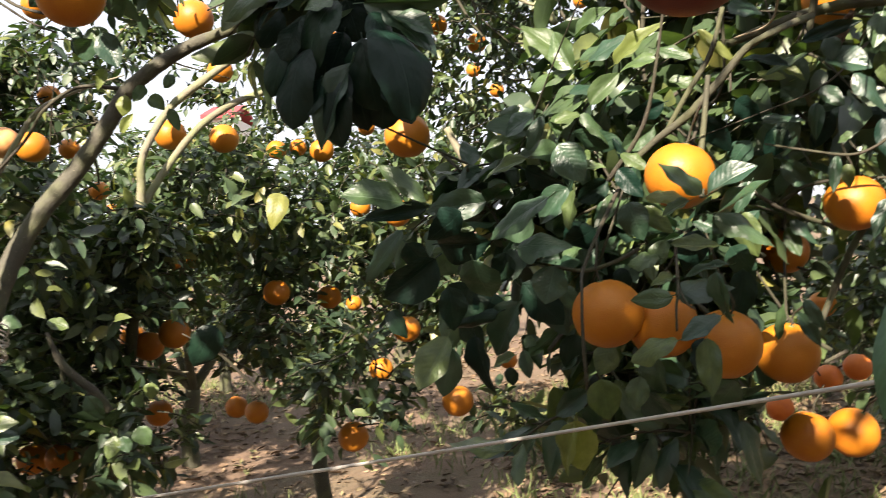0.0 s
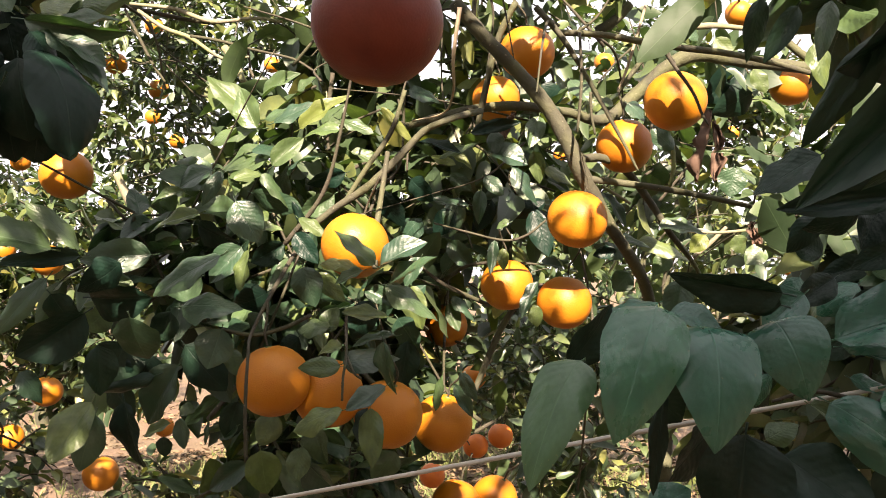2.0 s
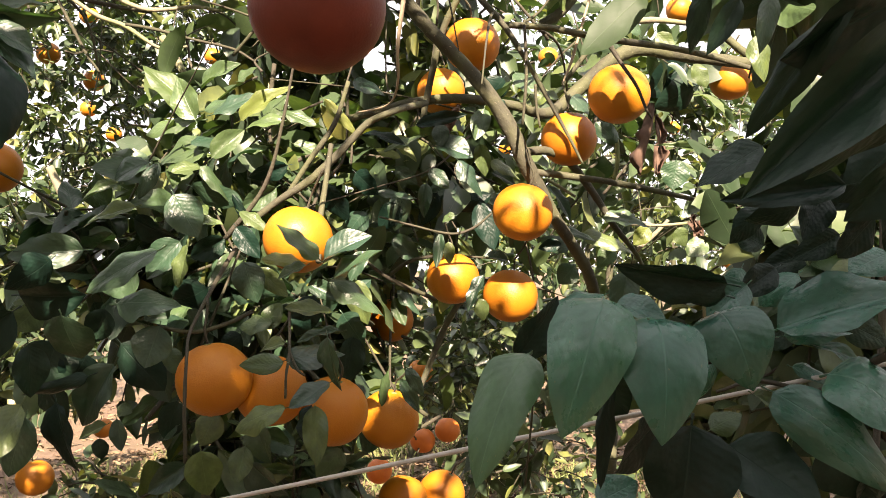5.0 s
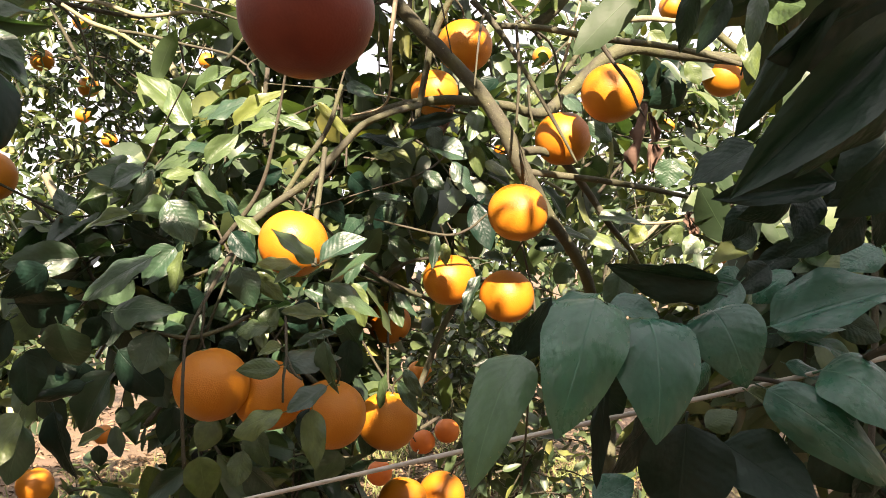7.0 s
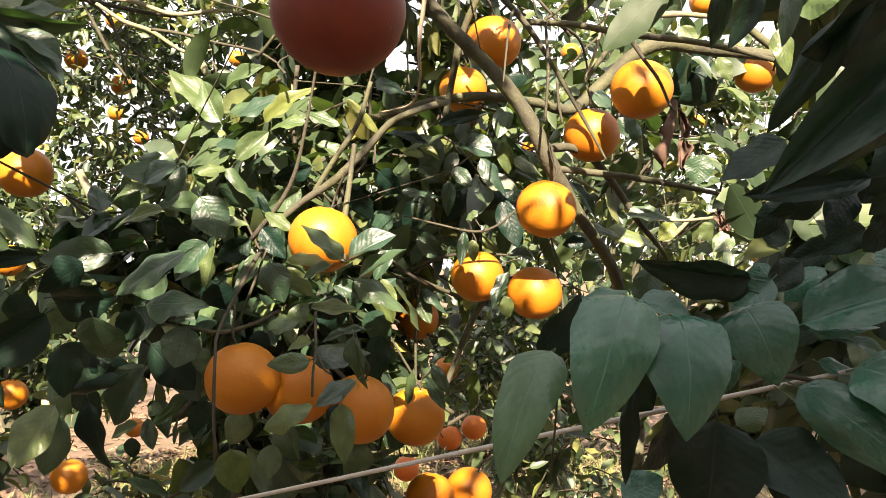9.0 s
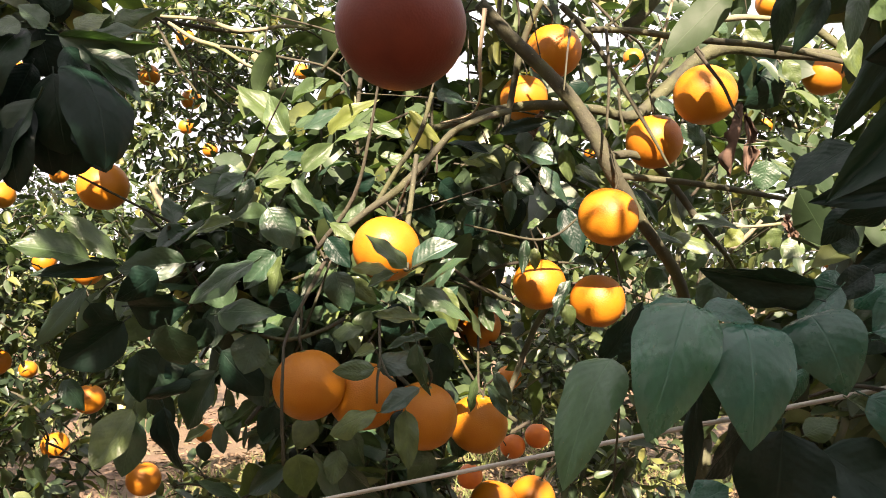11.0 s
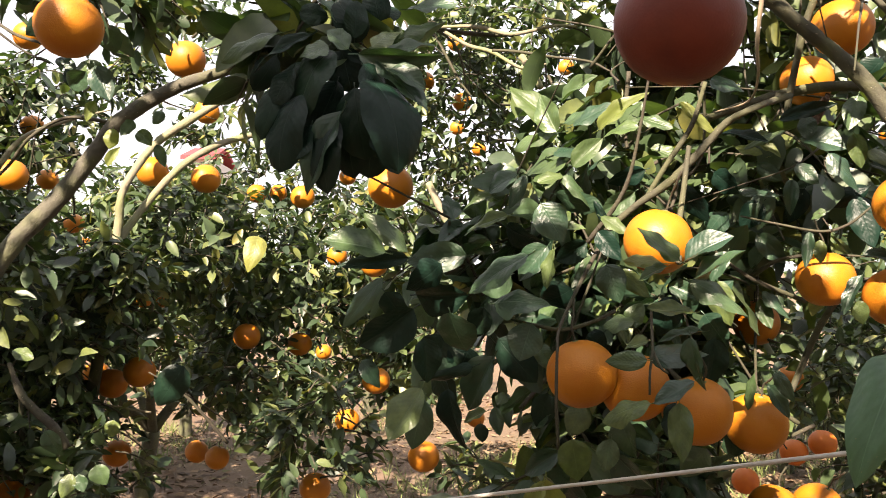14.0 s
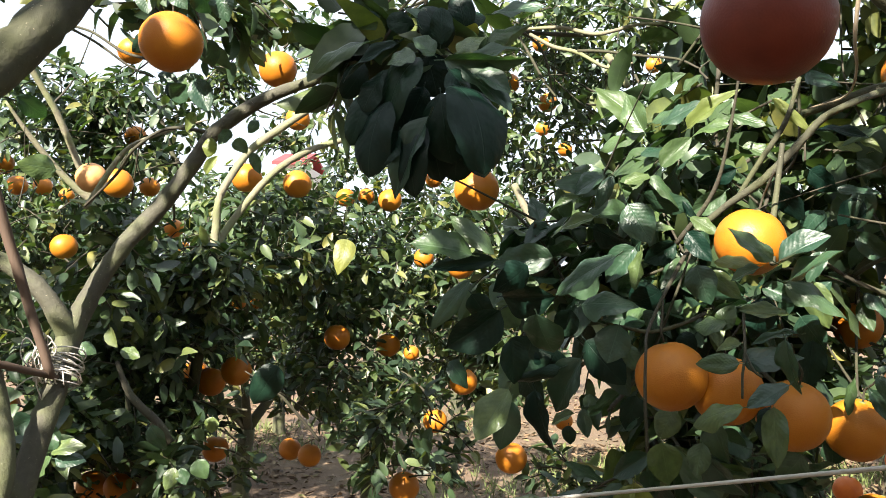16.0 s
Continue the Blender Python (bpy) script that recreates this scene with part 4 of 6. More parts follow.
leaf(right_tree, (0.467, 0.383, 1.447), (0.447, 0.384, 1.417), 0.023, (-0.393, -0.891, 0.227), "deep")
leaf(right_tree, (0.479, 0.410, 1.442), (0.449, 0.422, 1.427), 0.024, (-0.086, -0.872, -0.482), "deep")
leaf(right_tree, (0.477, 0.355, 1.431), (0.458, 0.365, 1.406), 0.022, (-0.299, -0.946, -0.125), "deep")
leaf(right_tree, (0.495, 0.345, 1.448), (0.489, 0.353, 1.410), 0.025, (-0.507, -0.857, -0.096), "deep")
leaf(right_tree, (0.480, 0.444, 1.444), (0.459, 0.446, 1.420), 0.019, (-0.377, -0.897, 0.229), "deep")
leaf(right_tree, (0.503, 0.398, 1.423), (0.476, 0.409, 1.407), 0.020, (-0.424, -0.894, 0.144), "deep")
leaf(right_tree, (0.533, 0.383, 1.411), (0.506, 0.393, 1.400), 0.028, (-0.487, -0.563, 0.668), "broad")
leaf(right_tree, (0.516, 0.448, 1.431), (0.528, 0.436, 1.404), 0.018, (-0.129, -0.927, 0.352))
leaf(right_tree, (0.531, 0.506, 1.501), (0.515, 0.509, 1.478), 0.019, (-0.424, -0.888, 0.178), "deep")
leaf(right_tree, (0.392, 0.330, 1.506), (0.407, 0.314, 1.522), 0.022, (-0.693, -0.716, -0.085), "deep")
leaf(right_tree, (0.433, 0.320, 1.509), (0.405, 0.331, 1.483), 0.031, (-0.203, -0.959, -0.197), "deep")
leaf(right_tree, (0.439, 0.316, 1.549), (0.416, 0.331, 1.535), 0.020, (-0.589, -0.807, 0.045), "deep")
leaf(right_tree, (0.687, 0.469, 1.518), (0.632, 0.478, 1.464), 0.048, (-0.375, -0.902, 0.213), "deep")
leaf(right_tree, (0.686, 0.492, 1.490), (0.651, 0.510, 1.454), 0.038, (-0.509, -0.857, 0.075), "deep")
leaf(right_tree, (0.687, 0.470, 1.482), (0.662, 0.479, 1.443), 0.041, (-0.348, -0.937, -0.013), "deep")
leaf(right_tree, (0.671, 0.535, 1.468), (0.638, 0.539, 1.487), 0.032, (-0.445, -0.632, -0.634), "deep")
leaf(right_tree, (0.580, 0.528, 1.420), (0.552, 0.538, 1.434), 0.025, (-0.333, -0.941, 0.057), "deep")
leaf(right_tree, (0.649, 0.598, 1.628), (0.653, 0.585, 1.586), 0.023, (-0.472, -0.848, 0.240))

# ---- leaves that stand out ----
leaf(centre_tree, (0.241, 1.264, 1.627), (0.171, 1.302, 1.696), 0.048, (-0.072, -0.902, 0.425), "fresh")
leaf(centre_tree, (0.237, 1.244, 1.610), (0.209, 1.262, 1.673), 0.044, (-0.644, -0.763, -0.061))
leaf(centre_tree, (0.248, 1.261, 1.613), (0.171, 1.289, 1.613), 0.035, (-0.241, -0.642, 0.728))
leaf(centre_tree, (0.252, 1.226, 1.575), (0.169, 1.267, 1.545), 0.046, (-0.522, -0.575, 0.630), "fresh")
leaf(centre_tree, (0.244, 1.208, 1.559), (0.194, 1.235, 1.538), 0.042, (-0.561, -0.485, 0.671), "fresh")
leaf(centre_tree, (0.251, 1.193, 1.549), (0.288, 1.174, 1.592), 0.032, (-0.520, -0.852, 0.056), "fresh")
leaf(centre_tree, (0.234, 1.180, 1.534), (0.196, 1.185, 1.523), 0.032, (-0.306, -0.555, 0.773), "fresh")
leaf(centre_tree, (0.169, 1.214, 1.529), (0.116, 1.249, 1.556), 0.042, (-0.490, -0.860, 0.139))
leaf(centre_tree, (0.259, 1.232, 1.618), (0.313, 1.196, 1.647), 0.037, (-0.648, -0.511, 0.564))
leaf(centre_tree, (0.288, 1.184, 1.604), (0.338, 1.127, 1.652), 0.030, (-0.810, -0.551, 0.199), "yellow")
leaf(centre_tree, (0.329, 1.218, 1.604), (0.343, 1.191, 1.650), 0.036, (-0.827, -0.554, -0.090), "fresh")
leaf(centre_tree, (0.334, 1.137, 1.600), (0.286, 1.158, 1.599), 0.031, (-0.284, -0.623, 0.729))
leaf(centre_tree, (0.252, 1.258, 1.627), (0.295, 1.223, 1.650), 0.027, (-0.662, -0.389, 0.641))
leaf(centre_tree, (0.252, 1.280, 1.664), (0.291, 1.240, 1.705), 0.027, (-0.825, -0.447, 0.346))
leaf(centre_tree, (0.307, 1.284, 1.682), (0.334, 1.266, 1.701), 0.031, (-0.684, -0.438, 0.583), "fresh")
leaf(centre_tree, (0.326, 1.176, 1.569), (0.292, 1.182, 1.569), 0.022, (-0.108, -0.654, 0.749), "fresh")
leaf(centre_tree, (0.337, 1.157, 1.618), (0.382, 1.130, 1.599), 0.025, (-0.178, -0.741, 0.647), "fresh")
leaf(centre_tree, (0.352, 1.140, 1.570), (0.396, 1.117, 1.551), 0.024, (-0.108, -0.744, 0.660), "fresh")
leaf(centre_tree, (0.375, 1.081, 1.625), (0.414, 1.055, 1.578), 0.015, (-0.455, -0.883, 0.118), "yellow")
leaf(centre_tree, (0.528, 1.114, 1.608), (0.579, 1.062, 1.625), 0.021, (-0.729, -0.682, 0.051), "deep")
leaf(centre_tree, (0.569, 1.115, 1.614), (0.566, 1.105, 1.579), 0.026, (-0.451, -0.848, 0.277))
leaf(centre_tree, (0.563, 1.119, 1.582), (0.606, 1.080, 1.571), 0.046, (-0.388, -0.618, 0.684))
leaf(centre_tree, (0.627, 1.084, 1.637), (0.608, 1.078, 1.586), 0.030, (-0.412, -0.871, 0.268))
leaf(centre_tree, (0.584, 1.086, 1.557), (0.622, 1.059, 1.512), 0.034, (0.036, -0.845, 0.534))
leaf(centre_tree, (0.557, 1.123, 1.546), (0.577, 1.099, 1.517), 0.024, (-0.564, -0.781, 0.269))
leaf(centre_tree, (0.632, 1.106, 1.588), (0.642, 1.103, 1.539), 0.026, (-0.423, -0.906, -0.033), "fresh")
leaf(centre_tree, (0.647, 1.098, 1.561), (0.683, 1.067, 1.546), 0.025, (-0.293, -0.667, 0.685))
leaf(centre_tree, (0.654, 1.106, 1.545), (0.687, 1.085, 1.534), 0.023, (-0.199, -0.676, 0.709))
leaf(centre_tree, (0.664, 1.159, 1.504), (0.676, 1.132, 1.430), 0.043, (-0.480, -0.848, 0.226), "deep")
leaf(centre_tree, (0.623, 1.070, 1.415), (0.655, 1.056, 1.416), 0.019, (-0.311, -0.632, 0.710))
leaf(centre_tree, (0.564, 1.100, 1.449), (0.556, 1.098, 1.398), 0.017, (-0.463, -0.880, 0.102))
leaf(centre_tree, (0.570, 1.086, 1.437), (0.569, 1.081, 1.406), 0.018, (-0.460, -0.879, 0.129))
leaf(centre_tree, (0.581, 1.090, 1.479), (0.565, 1.098, 1.466), 0.015, (-0.672, -0.516, 0.531), "fresh")
leaf(centre_tree, (0.622, 1.071, 1.389), (0.589, 1.068, 1.339), 0.021, (-0.717, -0.487, 0.500))
leaf(centre_tree, (0.617, 1.075, 1.354), (0.621, 1.069, 1.322), 0.023, (-0.456, -0.885, 0.092), "fresh")
leaf(centre_tree, (0.613, 1.208, 1.520), (0.592, 1.223, 1.468), 0.034, (-0.530, -0.847, -0.034), "deep")
leaf(centre_tree, (0.572, 1.251, 1.525), (0.559, 1.256, 1.459), 0.039, (-0.480, -0.876, 0.035))
leaf(centre_tree, (0.588, 1.198, 1.533), (0.580, 1.189, 1.480), 0.023, (-0.448, -0.867, 0.219))
leaf(centre_tree, (0.650, 1.210, 1.535), (0.597, 1.218, 1.515), 0.033, (-0.227, -0.948, 0.221))
leaf(centre_tree, (0.700, 1.185, 1.521), (0.645, 1.201, 1.497), 0.029, (-0.346, -0.922, 0.176), "deep")
leaf(centre_tree, (0.568, 1.275, 1.566), (0.603, 1.262, 1.538), 0.026, (-0.336, -0.942, 0.021))
leaf(centre_tree, (0.568, 1.278, 1.453), (0.607, 1.260, 1.406), 0.035, (-0.385, -0.922, 0.028))
leaf(centre_tree, (0.504, 1.243, 1.487), (0.468, 1.249, 1.459), 0.054, (-0.578, -0.481, 0.659))
leaf(centre_tree, (0.568, 1.254, 1.503), (0.537, 1.276, 1.462), 0.039, (-0.570, -0.822, -0.010), "deep")
leaf(centre_tree, (0.497, 1.190, 1.514), (0.561, 1.163, 1.510), 0.019, (-0.220, -0.654, 0.724))
leaf(centre_tree, (0.323, 0.922, 1.406), (0.365, 0.898, 1.441), 0.036, (-0.711, -0.427, 0.558))
leaf(centre_tree, (0.337, 0.927, 1.386), (0.379, 0.879, 1.415), 0.029, (-0.748, -0.301, 0.591))
leaf(centre_tree, (0.335, 0.939, 1.383), (0.390, 0.898, 1.357), 0.033, (-0.182, -0.683, 0.707))
leaf(centre_tree, (0.311, 0.906, 1.407), (0.263, 0.906, 1.445), 0.025, (0.268, -0.905, 0.331))
leaf(centre_tree, (0.302, 0.922, 1.400), (0.270, 0.929, 1.388), 0.017, (-0.398, -0.598, 0.696), "fresh")
leaf(centre_tree, (0.300, 0.934, 1.404), (0.260, 0.945, 1.417), 0.021, (0.005, -0.754, 0.657), "yellow")
leaf(centre_tree, (0.247, 0.985, 1.403), (0.258, 0.973, 1.357), 0.038, (-0.458, -0.882, 0.114))
leaf(centre_tree, (0.267, 0.997, 1.396), (0.299, 0.982, 1.362), 0.023, (-0.384, -0.922, 0.042))
leaf(centre_tree, (0.330, 0.998, 1.378), (0.364, 0.973, 1.361), 0.023, (-0.539, -0.826, 0.164))
leaf(centre_tree, (0.339, 0.938, 1.346), (0.284, 0.945, 1.349), 0.022, (-0.043, -0.702, 0.711))
leaf(centre_tree, (0.275, 0.961, 1.334), (0.240, 0.977, 1.336), 0.028, (-0.261, -0.642, 0.721))
leaf(centre_tree, (0.269, 0.975, 1.326), (0.287, 0.968, 1.356), 0.025, (-0.493, -0.867, 0.071))
leaf(centre_tree, (0.342, 0.915, 1.325), (0.292, 0.933, 1.317), 0.013, (-0.328, -0.574, 0.751))
leaf(centre_tree, (0.272, 0.896, 1.297), (0.322, 0.869, 1.317), 0.038, (-0.539, -0.501, 0.677))
leaf(centre_tree, (0.308, 0.865, 1.323), (0.313, 0.863, 1.263), 0.027, (-0.882, -0.467, -0.063))
leaf(centre_tree, (0.255, 0.848, 1.300), (0.213, 0.862, 1.298), 0.022, (-0.324, -0.937, 0.133))
leaf(centre_tree, (0.265, 0.876, 1.318), (0.240, 0.889, 1.311), 0.017, (-0.477, -0.567, 0.672))
leaf(centre_tree, (0.294, 0.817, 1.282), (0.254, 0.820, 1.257), 0.024, (-0.459, -0.595, 0.660))
leaf(centre_tree, (0.255, 0.838, 1.256), (0.205, 0.869, 1.242), 0.031, (-0.513, -0.513, 0.688))
leaf(centre_tree, (0.281, 0.824, 1.259), (0.282, 0.820, 1.198), 0.027, (-0.460, -0.887, 0.048))
leaf(centre_tree, (0.285, 0.845, 1.256), (0.271, 0.839, 1.219), 0.021, (-0.818, -0.434, 0.378), "deep")
leaf(centre_tree, (0.154, 0.887, 1.166), (0.165, 0.908, 1.085), 0.039, (-0.114, -0.958, -0.263), "yellow")
leaf(centre_tree, (0.15, 0.887, 1.163), (0.13, 0.906, 1.095), 0.029, (-0.803, -0.592, 0.064), "yellow")
leaf(centre_tree, (0.181, 0.882, 1.211), (0.192, 0.895, 1.159), 0.038, (-0.112, -0.959, -0.262), "fresh")
leaf(centre_tree, (0.188, 0.988, 1.175), (0.144, 1.006, 1.141), 0.028, (-0.456, -0.881, 0.127))
leaf(centre_tree, (0.596, 1.334, 1.346), (0.610, 1.320, 1.297), 0.027, (-0.463, -0.876, 0.135), "fresh")
leaf(centre_tree, (0.592, 1.313, 1.360), (0.629, 1.282, 1.326), 0.025, (-0.036, -0.765, 0.643))
leaf(centre_tree, (0.460, 0.990, 1.270), (0.480, 0.981, 1.232), 0.018, (-0.398, -0.917, 0.001))
leaf(centre_tree, (0.474, 1.040, 1.246), (0.498, 1.026, 1.204), 0.020, (-0.201, -0.958, 0.204))
leaf(centre_tree, (0.459, 1.047, 1.260), (0.440, 1.046, 1.216), 0.015, (-0.774, -0.533, 0.342), "fresh")
leaf(centre_tree, (0.080, 1.049, 1.415), (-0.001, 1.060, 1.410), 0.041, (-0.136, -0.978, 0.155))
leaf(centre_tree, (0.153, 1.000, 1.415), (0.076, 1.028, 1.374), 0.048, (-0.550, -0.503, 0.666))
leaf(centre_tree, (0.184, 1.040, 1.427), (0.145, 1.046, 1.384), 0.038, (-0.378, -0.900, 0.218))
leaf(centre_tree, (0.188, 1.015, 1.423), (0.182, 1.021, 1.372), 0.026, (-0.898, -0.437, 0.059), "fresh")
leaf(centre_tree, (0.113, 1.023, 1.354), (0.164, 0.972, 1.368), 0.047, (-0.580, -0.397, 0.711))
leaf(centre_tree, (0.017, 1.083, 1.397), (0.062, 1.055, 1.380), 0.021, (-0.190, -0.719, 0.668), "fresh")
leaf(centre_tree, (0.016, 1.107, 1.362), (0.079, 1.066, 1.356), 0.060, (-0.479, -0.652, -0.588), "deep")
leaf(centre_tree, (0.057, 1.030, 1.342), (0.072, 1.051, 1.280), 0.054, (-0.407, -0.829, -0.383))
leaf(centre_tree, (0.140, 1.095, 1.470), (0.076, 1.117, 1.455), 0.025, (-0.373, -0.640, 0.672))
leaf(centre_tree, (0.176, 1.042, 1.483), (0.202, 1.028, 1.433), 0.045, (-0.197, -0.965, 0.173))
leaf(centre_tree, (0.144, 1.096, 1.389), (0.103, 1.112, 1.363), 0.038, (-0.112, -0.917, -0.384))
leaf(centre_tree, (0.207, 1.061, 1.453), (0.235, 1.038, 1.447), 0.017, (-0.360, -0.599, 0.715))
leaf(centre_tree, (0.245, 1.040, 1.486), (0.262, 1.032, 1.449), 0.011, (-0.410, -0.912, 0.013), "deep")
leaf(centre_tree, (0.253, 1.036, 1.465), (0.284, 1.022, 1.444), 0.023, (0.022, -0.800, 0.599), "fresh")
leaf(centre_tree, (0.250, 1.038, 1.446), (0.273, 1.019, 1.409), 0.027, (-0.484, -0.860, 0.162), "deep")
leaf(centre_tree, (0.225, 1.140, 1.530), (0.266, 1.123, 1.495), 0.022, (0.123, -0.827, 0.549), "fresh")
leaf(centre_tree, (0.166, 1.193, 1.537), (0.106, 1.207, 1.510), 0.045, (-0.441, -0.581, 0.684))
leaf(centre_tree, (0.176, 1.165, 1.534), (0.150, 1.162, 1.486), 0.021, (-0.265, -0.943, 0.200))
leaf(centre_tree, (0.128, 1.169, 1.503), (0.080, 1.174, 1.485), 0.020, (-0.311, -0.679, 0.665))
leaf(centre_tree, (0.158, 1.011, 1.329), (0.144, 1.012, 1.282), 0.047, (-0.460, -0.879, 0.124))
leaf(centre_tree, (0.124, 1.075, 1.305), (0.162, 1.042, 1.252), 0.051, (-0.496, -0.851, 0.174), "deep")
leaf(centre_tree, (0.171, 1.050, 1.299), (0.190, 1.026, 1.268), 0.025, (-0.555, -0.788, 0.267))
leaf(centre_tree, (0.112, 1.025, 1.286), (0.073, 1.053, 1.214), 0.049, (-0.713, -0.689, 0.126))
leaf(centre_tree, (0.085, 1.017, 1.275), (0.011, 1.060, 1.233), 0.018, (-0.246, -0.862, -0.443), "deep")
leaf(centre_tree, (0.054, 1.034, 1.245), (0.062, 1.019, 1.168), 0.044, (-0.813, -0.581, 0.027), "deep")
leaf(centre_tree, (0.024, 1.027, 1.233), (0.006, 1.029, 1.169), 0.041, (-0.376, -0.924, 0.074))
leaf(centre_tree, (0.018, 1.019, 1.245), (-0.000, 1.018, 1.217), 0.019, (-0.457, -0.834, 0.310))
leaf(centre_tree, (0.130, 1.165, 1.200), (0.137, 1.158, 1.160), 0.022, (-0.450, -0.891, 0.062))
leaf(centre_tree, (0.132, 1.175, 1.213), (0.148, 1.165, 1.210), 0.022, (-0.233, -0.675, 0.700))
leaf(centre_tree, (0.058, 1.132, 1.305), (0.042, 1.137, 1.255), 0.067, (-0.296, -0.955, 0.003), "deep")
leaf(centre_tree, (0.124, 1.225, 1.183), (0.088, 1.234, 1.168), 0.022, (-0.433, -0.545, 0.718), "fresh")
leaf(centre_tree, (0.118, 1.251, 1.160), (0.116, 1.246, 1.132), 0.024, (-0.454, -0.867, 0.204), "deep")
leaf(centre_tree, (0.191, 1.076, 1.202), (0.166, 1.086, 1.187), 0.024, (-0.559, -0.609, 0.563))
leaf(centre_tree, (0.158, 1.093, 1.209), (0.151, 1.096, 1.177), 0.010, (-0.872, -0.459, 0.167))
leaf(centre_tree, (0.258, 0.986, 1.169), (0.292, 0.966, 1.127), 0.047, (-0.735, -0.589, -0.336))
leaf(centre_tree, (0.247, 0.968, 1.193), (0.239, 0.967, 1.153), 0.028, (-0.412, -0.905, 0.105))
# fill inside the crown; "deep" ones paint its shade as a darker green
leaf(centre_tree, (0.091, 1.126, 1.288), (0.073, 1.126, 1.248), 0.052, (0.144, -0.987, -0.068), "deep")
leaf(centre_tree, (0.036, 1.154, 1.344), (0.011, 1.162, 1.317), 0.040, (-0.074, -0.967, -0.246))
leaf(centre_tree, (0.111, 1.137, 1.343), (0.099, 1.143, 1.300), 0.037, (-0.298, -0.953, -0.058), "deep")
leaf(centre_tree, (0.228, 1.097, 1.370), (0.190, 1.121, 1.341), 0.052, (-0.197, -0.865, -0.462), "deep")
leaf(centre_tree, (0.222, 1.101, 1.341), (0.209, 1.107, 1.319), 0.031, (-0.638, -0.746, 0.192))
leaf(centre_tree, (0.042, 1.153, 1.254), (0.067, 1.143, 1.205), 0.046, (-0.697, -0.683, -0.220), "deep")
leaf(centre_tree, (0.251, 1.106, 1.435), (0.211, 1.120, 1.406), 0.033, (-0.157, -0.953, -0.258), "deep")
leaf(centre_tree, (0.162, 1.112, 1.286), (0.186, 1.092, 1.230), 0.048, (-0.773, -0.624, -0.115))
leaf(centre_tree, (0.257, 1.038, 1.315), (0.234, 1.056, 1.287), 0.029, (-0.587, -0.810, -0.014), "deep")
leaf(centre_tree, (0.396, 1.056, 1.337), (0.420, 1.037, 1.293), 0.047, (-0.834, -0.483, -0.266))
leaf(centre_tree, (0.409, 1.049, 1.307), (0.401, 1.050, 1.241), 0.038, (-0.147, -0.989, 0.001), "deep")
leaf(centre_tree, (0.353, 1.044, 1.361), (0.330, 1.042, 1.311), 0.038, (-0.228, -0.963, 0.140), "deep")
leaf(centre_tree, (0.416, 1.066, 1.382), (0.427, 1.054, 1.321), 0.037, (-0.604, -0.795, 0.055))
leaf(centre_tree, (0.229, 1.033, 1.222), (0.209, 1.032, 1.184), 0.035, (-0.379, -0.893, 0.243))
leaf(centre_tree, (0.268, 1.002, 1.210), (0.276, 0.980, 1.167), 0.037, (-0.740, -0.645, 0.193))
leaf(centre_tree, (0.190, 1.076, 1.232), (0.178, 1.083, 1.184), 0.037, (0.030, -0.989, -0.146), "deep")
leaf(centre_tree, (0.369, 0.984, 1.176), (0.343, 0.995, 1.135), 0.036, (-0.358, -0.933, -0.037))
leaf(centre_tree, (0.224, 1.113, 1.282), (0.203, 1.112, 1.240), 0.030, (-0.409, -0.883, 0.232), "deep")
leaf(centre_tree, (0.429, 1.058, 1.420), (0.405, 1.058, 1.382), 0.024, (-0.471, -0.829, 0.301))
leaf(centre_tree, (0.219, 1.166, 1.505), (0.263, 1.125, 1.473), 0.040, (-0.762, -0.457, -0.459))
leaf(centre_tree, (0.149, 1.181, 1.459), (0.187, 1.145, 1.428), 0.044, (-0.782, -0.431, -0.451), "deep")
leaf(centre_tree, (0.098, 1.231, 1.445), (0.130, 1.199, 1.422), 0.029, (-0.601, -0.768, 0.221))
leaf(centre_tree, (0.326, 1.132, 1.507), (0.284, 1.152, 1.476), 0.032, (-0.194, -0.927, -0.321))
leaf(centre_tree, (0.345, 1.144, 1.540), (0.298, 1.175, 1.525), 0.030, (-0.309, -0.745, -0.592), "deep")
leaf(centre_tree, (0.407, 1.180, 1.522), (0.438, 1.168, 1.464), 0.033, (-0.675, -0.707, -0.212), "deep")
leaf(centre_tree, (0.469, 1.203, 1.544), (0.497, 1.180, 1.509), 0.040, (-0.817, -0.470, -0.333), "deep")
# hanging bunch in shade; "blunt" leaves wear the darkened copy for it
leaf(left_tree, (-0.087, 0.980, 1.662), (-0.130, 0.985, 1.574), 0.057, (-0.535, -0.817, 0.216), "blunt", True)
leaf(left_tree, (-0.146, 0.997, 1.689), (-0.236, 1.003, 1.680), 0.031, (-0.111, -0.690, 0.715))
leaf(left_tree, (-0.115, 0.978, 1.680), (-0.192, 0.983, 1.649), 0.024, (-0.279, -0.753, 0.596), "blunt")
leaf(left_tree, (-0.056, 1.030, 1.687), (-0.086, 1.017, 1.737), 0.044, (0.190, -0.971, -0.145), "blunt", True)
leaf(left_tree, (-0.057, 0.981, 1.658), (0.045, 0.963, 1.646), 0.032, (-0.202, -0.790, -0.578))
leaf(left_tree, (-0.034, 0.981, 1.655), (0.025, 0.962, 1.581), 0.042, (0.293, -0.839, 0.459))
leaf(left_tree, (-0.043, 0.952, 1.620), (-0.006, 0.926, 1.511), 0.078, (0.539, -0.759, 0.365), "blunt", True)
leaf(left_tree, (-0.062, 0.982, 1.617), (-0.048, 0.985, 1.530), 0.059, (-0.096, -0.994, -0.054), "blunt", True)
